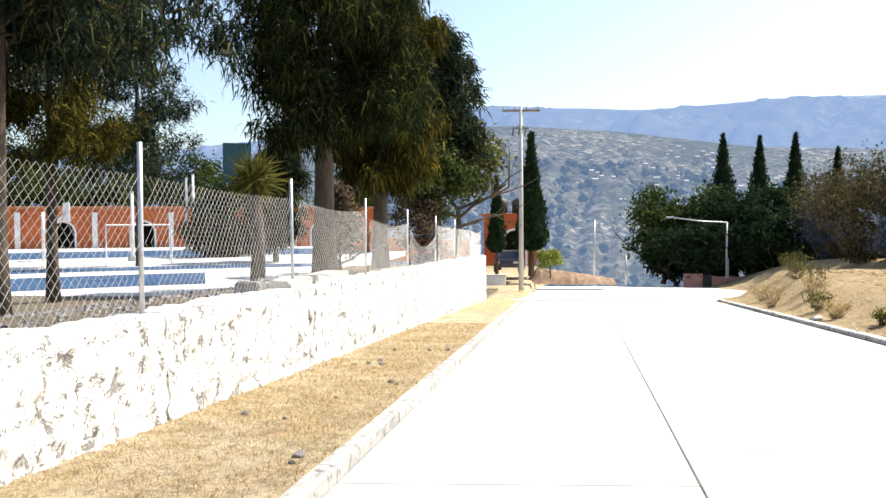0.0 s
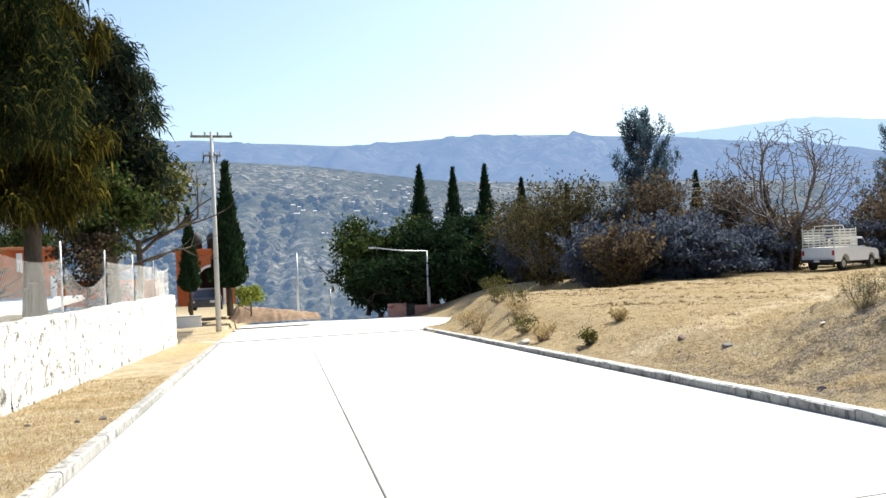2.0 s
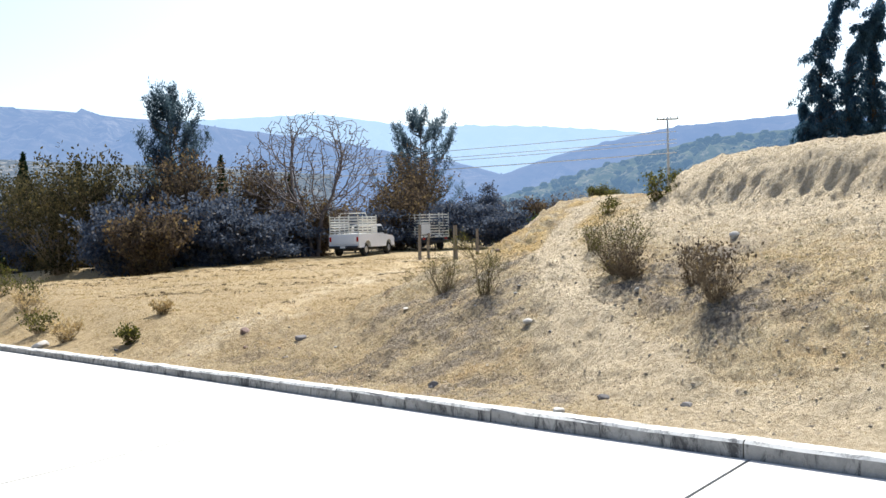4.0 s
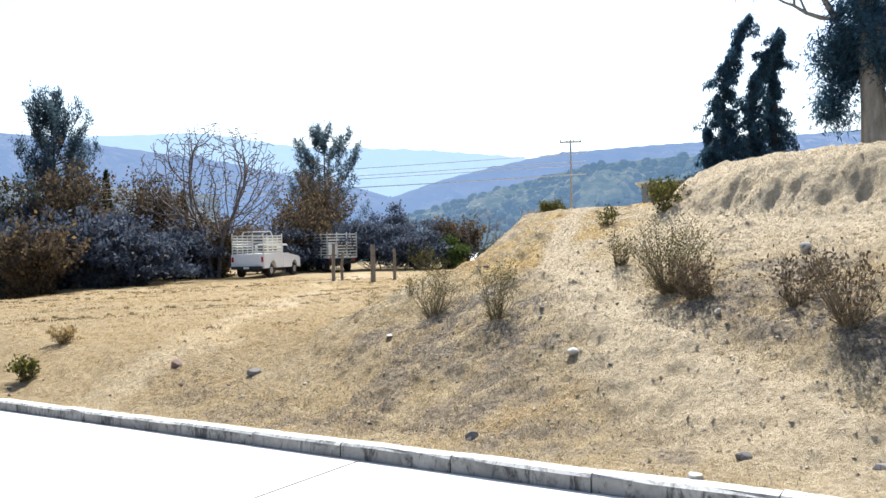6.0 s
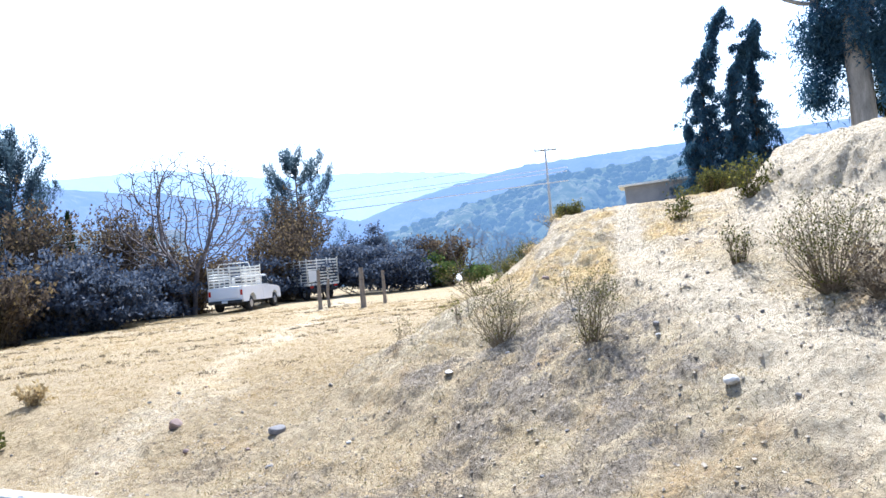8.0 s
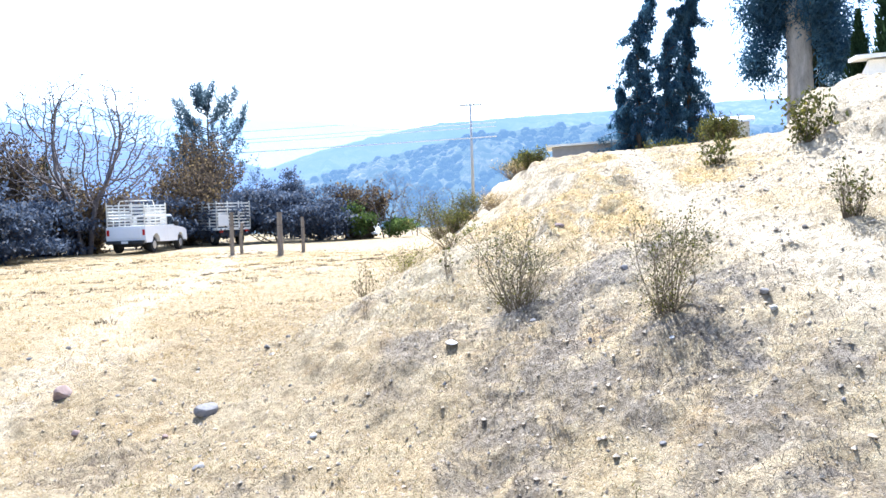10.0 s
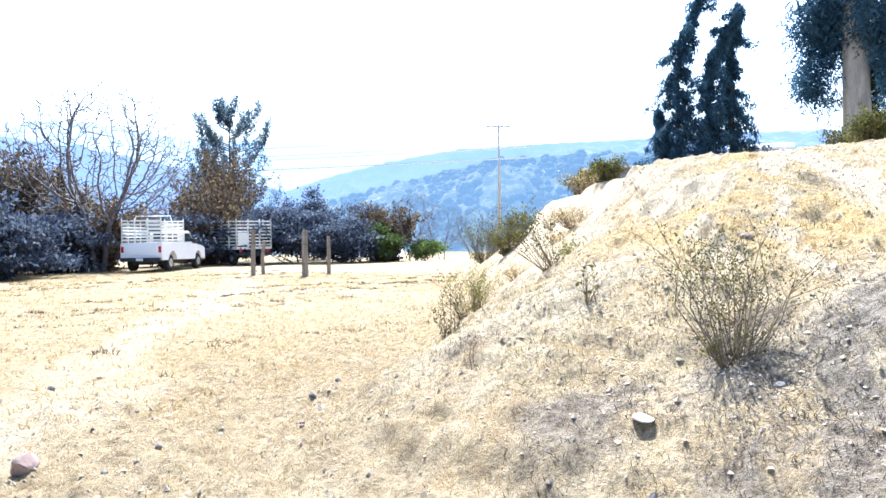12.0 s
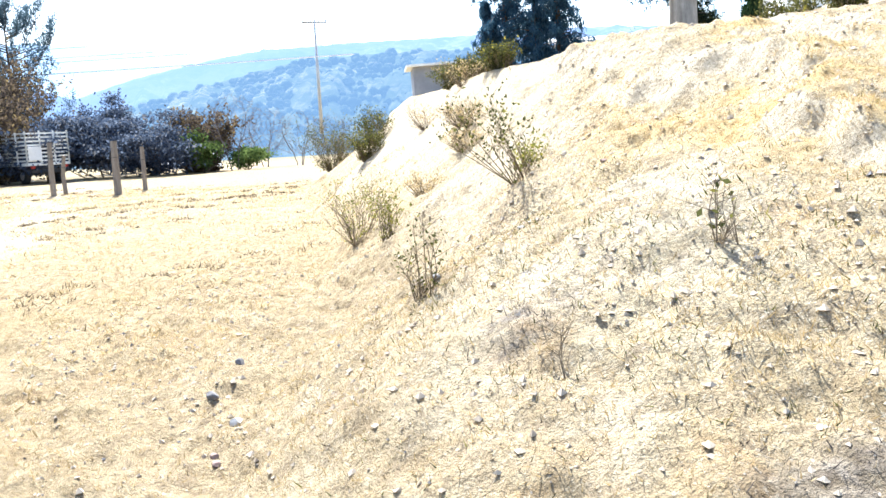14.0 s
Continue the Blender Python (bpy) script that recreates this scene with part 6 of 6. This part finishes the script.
def wires():
    """Overhead wires that cross in front of the leafless tree."""
    for k, (el, w) in enumerate(((5.55, 0.02), (5.0, 0.02), (4.75, 0.02), (4.1, 0.03))):
        t = thing("overhead_wire", pose(0, 0, 0), "thin pale overhead wire above the field's edge", "wire", "overhead wires")
        a, b = spot(20, 120), spot(64, 62)
        pts = []
        for u in np.linspace(0, 1, 15):
            px, py = a[0] + (b[0] - a[0]) * u, a[1] + (b[1] - a[1]) * u
            d = math.hypot(px - 0.8, py - 3.8)
            pts.append((px, py, 1.3 + 57 * math.tan(radians(el)) + 2.0 * (u - 0.7) ** 2))
        part("strand", tube(pts, w * 1.2, 4), M_WHITE, t)


wires()


# ---------------------------------------------------------------- shrubs, stones and grass on the bank
dry = "dry wiry shrub with few olive leaves on the bank"
shrub(10.83, 13.28, 0.76, 0.85, 201, dry, 22, None, 3600, 0.017)
shrub(10.27, 12.08, 0.74, 0.55, 202, dry, 19, None, 3600, 0.017)
shrub(10.42, 10.15, 0.80, 1.0, 203, dry, 48, M_OLIVE, 4200, 0.022)
shrub(10.0, 9.75, 0.42, 0.7, 204, "low dry shrub with reddish twigs on the bank", 40, M_RUSSET, 900, 0.04)
shrub(13.95, 11.35, 0.55, 0.6, 205, "small green-leaved shrub near the bank's cut", 20, M_OLIVE, 900, 0.06)
shrub(13.9, 12.2, 0.36, 0.45, 206, dry, 16, M_OLIVE, 500, 0.05)
shrub(11.3, 11.0, 0.40, 0.3, 207, dry, 22, None, 500, 0.03)
shrub(12.57, 15.6, 0.42, 0.28, 208, "few upright dry stalks on the bank's foot", 9, None, 260, 0.025)
shrub(11.7, 14.2, 0.30, 0.12, 209, "few upright dry stalks on the bank's foot", 5, None, 40, 0.04)
shrub(14.22, 15.33, 0.6, 0.6, 210, "leaning dry shrub with yellowish leaves", 12, M_OLIVE, 900, 0.03, lean=(-0.35, 0.25))
shrub(9.0, 8.3, 0.65, 0.7, 211, "brown bushy dry shrub near the road", 34, M_RUSSET, 700, 0.045)
shrub(9.6, 8.8, 0.5, 0.6, 213, "brown bushy dry shrub near the road", 26, M_RUSSET, 500, 0.045)
shrub(11.14, 14.77, 0.26, 0.12, 212, "single bent dry twig", 2, None, 0)
for x, y, h, w, s in ((17.5, 12.6, 0.4, 0.7, 214), (19.5, 12.8, 0.5, 0.9, 215), (29.0, 22.3, 1.35, 1.7, 216), (24.6, 19.9, 0.65, 0.8, 217), (26.6, 20.3, 0.8, 1.2, 218), (21.1, 16.6, 0.42, 0.7, 219), (31.5, 22.6, 1.1, 2.0, 221), (23.5, 14.4, 0.6, 1.2, 222), (22.6, 17.2, 0.4, 0.8, 223), (24.3, 18.0, 0.5, 1.0, 224)):
    shrub(x, y, h, w, s, "yellow-green shrub growing along the bank's edge", 44, M_OLIVE, 3800, 0.045)
for x, y, h, w, s in ((9.7, 23.0, 0.55, 0.8, 231), (10.2, 25.4, 0.6, 1.0, 232), (11.2, 28.2, 0.8, 1.3, 233), (12.0, 30.0, 0.8, 1.4, 234), (10.6, 30.5, 0.9, 1.2, 235), (12.6, 33.5, 0.9, 1.6, 236), (11.5, 34.0, 0.7, 1.4, 237), (13.5, 36.0, 0.9, 1.6, 238), (11.3, 21.8, 0.35, 0.5, 239), (9.6, 20.2, 0.35, 0.5, 240)):
    shrub(x, y, h, w, s, "tuft of dry brown brush at the road's edge", 26, M_STRAW if s % 2 else M_OLIVE, 700, 0.08, group="dry brush by the kerb")


for x, y, h, w, s in ((19.4, 16.7, 0.36, 0.8, 241), (20.3, 17.0, 0.40, 0.9, 242), (18.4, 16.6, 0.30, 0.7, 243), (17.3, 16.8, 0.28, 0.6, 244), (21.9, 17.3, 0.45, 1.1, 245), (22.9, 18.2, 0.5, 1.2, 246)):
    shrub(x, y, h, w, s, "pale dead brush along the bank's eroded edge", 30, M_STRAW, 900, 0.03)
for x, y, h, w, s in ((16.0, 16.85, 0.55, 0.28, 247), (15.0, 15.35, 0.26, 0.5, 248), (17.0, 17.5, 0.7, 0.9, 249), (18.2, 17.9, 0.8, 1.0, 250)):
    shrub(x, y, h, w, s, "small yellow-green plant on the bank's lower slope", 14, M_YELLOWLEAF, 700, 0.028)


def stone(x, y, size, seed, material, label, flat=0.7, turn=0.0, up=0.16, long=1.0):
    rng = np.random.default_rng(seed)
    bm = bmesh.new()
    bmesh.ops.create_icosphere(bm, subdivisions=3, radius=0.5)
    cuts, depth = rng.normal(size=(10, 3)), rng.uniform(0.27, 0.44, 10)
    for v in bm.verts:
        p = np.array(v.co)
        for c, q in zip(cuts, depth):
            c = c / np.linalg.norm(c)
            k = p @ c
            if k > q:
                p = p - c * (k - q) * 0.92
        v.co = Vector(p * (size * long, size * 0.8, size * flat)) + Vector((0, 0, size * flat * up))
    t = thing("stone", pose(x, y, ground_at(x, y), 0, 0, turn), label, "stone", "loose stones")
    part("rock", bm, material, t)


stone(10.17, 17.31, 0.22, 301, M_PINKSTONE, "reddish angular stone lying on the dry grass")
stone(9.89, 15.47, 0.22, 302, M_STONE, "dark grey angular stone lying on the dry grass")
stone(9.31, 10.70, 0.15, 303, M_PALESTONE, "pale rounded stone beside the path", 0.55)
stone(8.0, 11.03, 0.15, 304, M_STONE, "dark grey angular stone lying on the dry grass")
stone(10.36, 13.61, 0.12, 305, M_PALESTONE, "pale curved slab of stone on the bank", 0.30, 25, 0.0, 1.7)
stone(11.2, 9.0, 0.18, 306, M_PALESTONE, "pale stone on the bank", 0.7)
stone(9.35, 23.4, 0.40, 307, M_PALESTONE, "pale stone at the road's edge", 0.6)
stone(7.22, 8.95, 0.13, 308, M_PALESTONE, "grey stone lying on the kerb")
stone(7.62, 8.75, 0.14, 309, M_STONE, "grey stone lying beside the kerb")
stone(7.55, 7.95, 0.13, 310, M_STONE, "grey stone lying on the kerb", 0.4)
stone(6.9, 8.75, 0.11, 311, M_PALESTONE, "pale stone lying in the gutter")


def slab_stone(y, length, seed, tilt):
    """A flat block of pale stone left on the wall's top inside the netting."""
    bm = box(-length / 2, -0.24, 0, length / 2, 0.24, 0.17, 0.03)
    rng = np.random.default_rng(seed)
    for v in bm.verts:
        v.co += Vector(rng.normal(size=3) * 0.018)
    t = thing("stone_block", pose(wall_x(y) - 0.36, y, float(wall_top(y)) - 0.05, 0, tilt, 82), "flat pale stone block lying on the wall's top", "stone", "stone blocks on the wall")
    part("block", bm, M_PALESTONE, t)


slab_stone(12.4, 0.95, 331, 0)
slab_stone(13.5, 0.7, 332, 4)
slab_stone(14.5, 1.0, 333, -2)
rs = random.Random(4)
for k in range(60):
    x, y = rs.uniform(7.7, 13.5), rs.uniform(9.0, 21.0)
    stone(x, y, rs.uniform(0.03, 0.09), 400 + k, rs.choice((M_STONE, M_STONE, M_PALESTONE, M_PINKSTONE)), "small loose stone on the dry ground", rs.uniform(0.5, 0.8), rs.uniform(0, 360))
for k in range(14):
    y = rs.uniform(5.0, 16.0)
    stone(kerb_left_x(y) - rs.uniform(0.3, 1.6), y, rs.uniform(0.05, 0.12), 520 + k, M_STONE, "small loose stone on the straw strip")


def tufts(name, n, region, length, width, seed, material, label, clumps=None, keep=None, up=0.75):
    """Short dry grass in tufts over part of the ground."""
    rng = np.random.default_rng(seed)
    x0, x1, y0, y1 = region
    cx, cy = rng.uniform(x0, x1, clumps), rng.uniform(y0, y1, clumps)
    k = rng.integers(0, clumps, n)
    sp = rng.uniform(0.02, 0.14, clumps)[k]
    x, y = cx[k] + rng.normal(size=n) * sp, cy[k] + rng.normal(size=n) * sp
    ok = keep(x, y, rng.uniform(size=n))
    x, y = x[ok], y[ok]
    c = np.stack([x, y, land(x, y) - 0.006], -1)
    v, f = blades(rng, c, length, width, up, 0.75, 0.1)
    return tagged(mesh_ob(name, v.tolist(), f.tolist(), material), label, "grass", kind="stuff")


def on_bank(x, y, u):
    da = 0.904 * (x - 8.0) - 0.427 * (y - 11.0)
    px = path_x(y)
    thin = np.where(np.abs(x - px) < 0.45, 0.10, np.where(da > 4.3, 0.25, 0.9))
    patch = wobble(x, y, 1.6, 4.0) * 0.5 + 0.55
    return (x > kerb_right_x(y) + 0.2) & (u < thin * np.clip(patch, 0.12, 1) * (1 - 0.85 * weed_cover(x, y)))


tufts("dry_grass", 330000, (7.0, 15.0, 5.5, 18.0), 0.038, 0.0024, 601, M_STRAW, "short dry straw-coloured grass on the bank", 13000, on_bank)
tufts("green_grass", 45000, (7.2, 14.0, 6.5, 15.5), 0.045, 0.0026, 602, M_OLIVE, "faded green grass tufts among the straw", 1300, on_bank)
tufts("dark_litter", 40000, (7.2, 14.0, 6.5, 17.0), 0.03, 0.003, 605, M_RUSSET, "dark dead grass and plant litter", 2600, on_bank, 0.12)
tufts("field_grass", 110000, (10.0, 34.0, 17.5, 42.0), 0.07, 0.006, 603, M_STRAW, "thin dry grass over the field", 8000, lambda x, y, u: (x > kerb_right_x(y) + 0.4) & (mound(x, y) < 1.2) & (u < 0.85))
tufts("fine_grass", 260000, (8.2, 15.5, 11.5, 20.0), 0.026, 0.0011, 607, M_STRAW, "fine short dry grass over the bank and the near field", 9000, lambda x, y, u: (x > kerb_right_x(y) + 0.3) & (u < np.clip(0.6 + 0.7 * wobble(x, y, 0.7, 6.0), 0.1, 1) * (1 - 0.85 * weed_cover(x, y)) * np.where(np.abs(x - path_x(y)) < 0.4, 0.15, 1.0)))
tufts("grey_litter", 90000, (8.2, 15.5, 9.0, 20.0), 0.02, 0.0016, 608, M_GREYTWIG, "grey dead stems lying in patches on the ground", 2600, lambda x, y, u: (x > kerb_right_x(y) + 0.3) & (u < np.clip(1.3 * wobble(x, y, 1.3, 8.0), 0.03, 1)), 0.15)
tufts("reddish_grass", 110000, (13.0, 36.0, 18.5, 40.0), 0.085, 0.007, 606, M_RUSSET, "reddish-brown dead grass in streaks over the field", 2600, lambda x, y, u: (mound(x, y) < 0.5) & (u < np.clip(1.6 * wobble(0.35 * (x - y), 1.2 * (x + y), 3.0, 5.0) - 0.1, 0.02, 1)))


def in_weeds(x, y, u):
    return (u < weed_cover(x, y) * np.where(np.abs(x - path_x(y)) < 0.4, 0.1, 1.0)) & (x > kerb_right_x(y) + 0.25)


tufts("grey_weeds", 105000, (8.0, 13.0, 7.2, 16.5), 0.045, 0.0022, 609, M_WEED, "low grey-brown weeds in patches on the lower bank", 5200, in_weeds, 0.6)
tufts("gold_turf", 70000, (11.0, 17.0, 11.0, 15.0), 0.035, 0.0018, 610, M_GOLD, "golden dry turf on the bank's top", 2600, lambda x, y, u: (mound(x, y) > 1.3) & (np.abs(x - path_x(y)) > 0.5) & (y > 11.8) & (lumps(x, y, 0.8, 21) > 0.45), 0.8)
tufts("tall_straw", 2200, (10.7, 11.9, 13.5, 14.6), 0.07, 0.002, 611, M_STRAW, "taller dry straw beside the slope", 120, lambda x, y, u: u < smooth01(0.6, 0.1, np.hypot(x - 11.3, y - 14.05)), 0.9)
tufts("verge_straw", 60000, (-3.2, 0.4, 2.5, 22.0), 0.06, 0.004, 604, M_STRAW, "straw and dry grass on the strip beside the wall", 6500, lambda x, y, u: (x < kerb_left_x(y) - 0.17) & (x > wall_x(y) + 0.05))


def clods(name, n, region, lo, hi, seed, material, label, keep):
    """Small crumbs of earth and gravel, each an uneven little lump."""
    rng = np.random.default_rng(seed)
    x, y = rng.uniform(region[0], region[1], n), rng.uniform(region[2], region[3], n)
    ok = keep(x, y, rng.uniform(size=n))
    x, y = x[ok], y[ok]
    m = len(x)
    c = np.stack([x, y, land(x, y)], -1)
    s = lo + (hi - lo) * rng.uniform(size=(m, 1, 1)) ** 3
    octa = np.array([(1, 0, 0), (0, 1, 0), (-1, 0, 0), (0, -1, 0), (0, 0, 0.75), (0, 0, -0.4)])
    v = c[:, None, :] + octa[None] * s * rng.uniform(0.6, 1.3, (m, 6, 1)) + rng.normal(size=(m, 6, 3)) * s * 0.15
    tri = np.array([(0, 1, 4), (1, 2, 4), (2, 3, 4), (3, 0, 4), (1, 0, 5), (2, 1, 5), (3, 2, 5), (0, 3, 5)])
    f = (np.arange(m)[:, None, None] * 6 + tri[None]).reshape(-1, 3)
    return tagged(mesh_ob(name, v.reshape(-1, 3).tolist(), f.tolist(), material), label, "gravel", kind="stuff")


clods("earth_crumbs", 42000, (7.0, 17.0, 6.0, 19.0), 0.005, 0.022, 701, M_CLOD, "crumbs of dry earth over the bank", lambda x, y, u: (x > kerb_right_x(y) + 0.2) & (u < np.clip(0.55 + 0.5 * wobble(x, y, 1.1, 2.0), 0.1, 1)))
clods("dark_gravel", 1300, (7.2, 17.0, 7.0, 24.0), 0.005, 0.019, 702, M_STONE, "dark gravel scattered on the ground", lambda x, y, u: x > kerb_right_x(y) + 0.25)
clods("yard_rubble", 5000, (-8.0, -1.5, 4.0, 20.0), 0.012, 0.07, 703, M_STONE, "grey rubble on the ground inside the fence", lambda x, y, u: x < wall_x(y) - 0.5)
house("far_house", 59.6, 60, (6.6, 12.8), -1.9, 3.2, 3.0, 1.2, "low white roof among the trees past the field", M_WHITE, M_WHITE, -60)
clods("road_grit", 420, (-0.6, 8.5, 2.0, 16.0), 0.003, 0.012, 704, M_STONE, "loose grit scattered on the concrete road", lambda x, y, u: (x > kerb_left_x(y) + 0.05) & (x < kerb_right_x(y) - 0.05) & (u < np.where(x < kerb_left_x(y) + 0.9, 1.0, 0.35)))
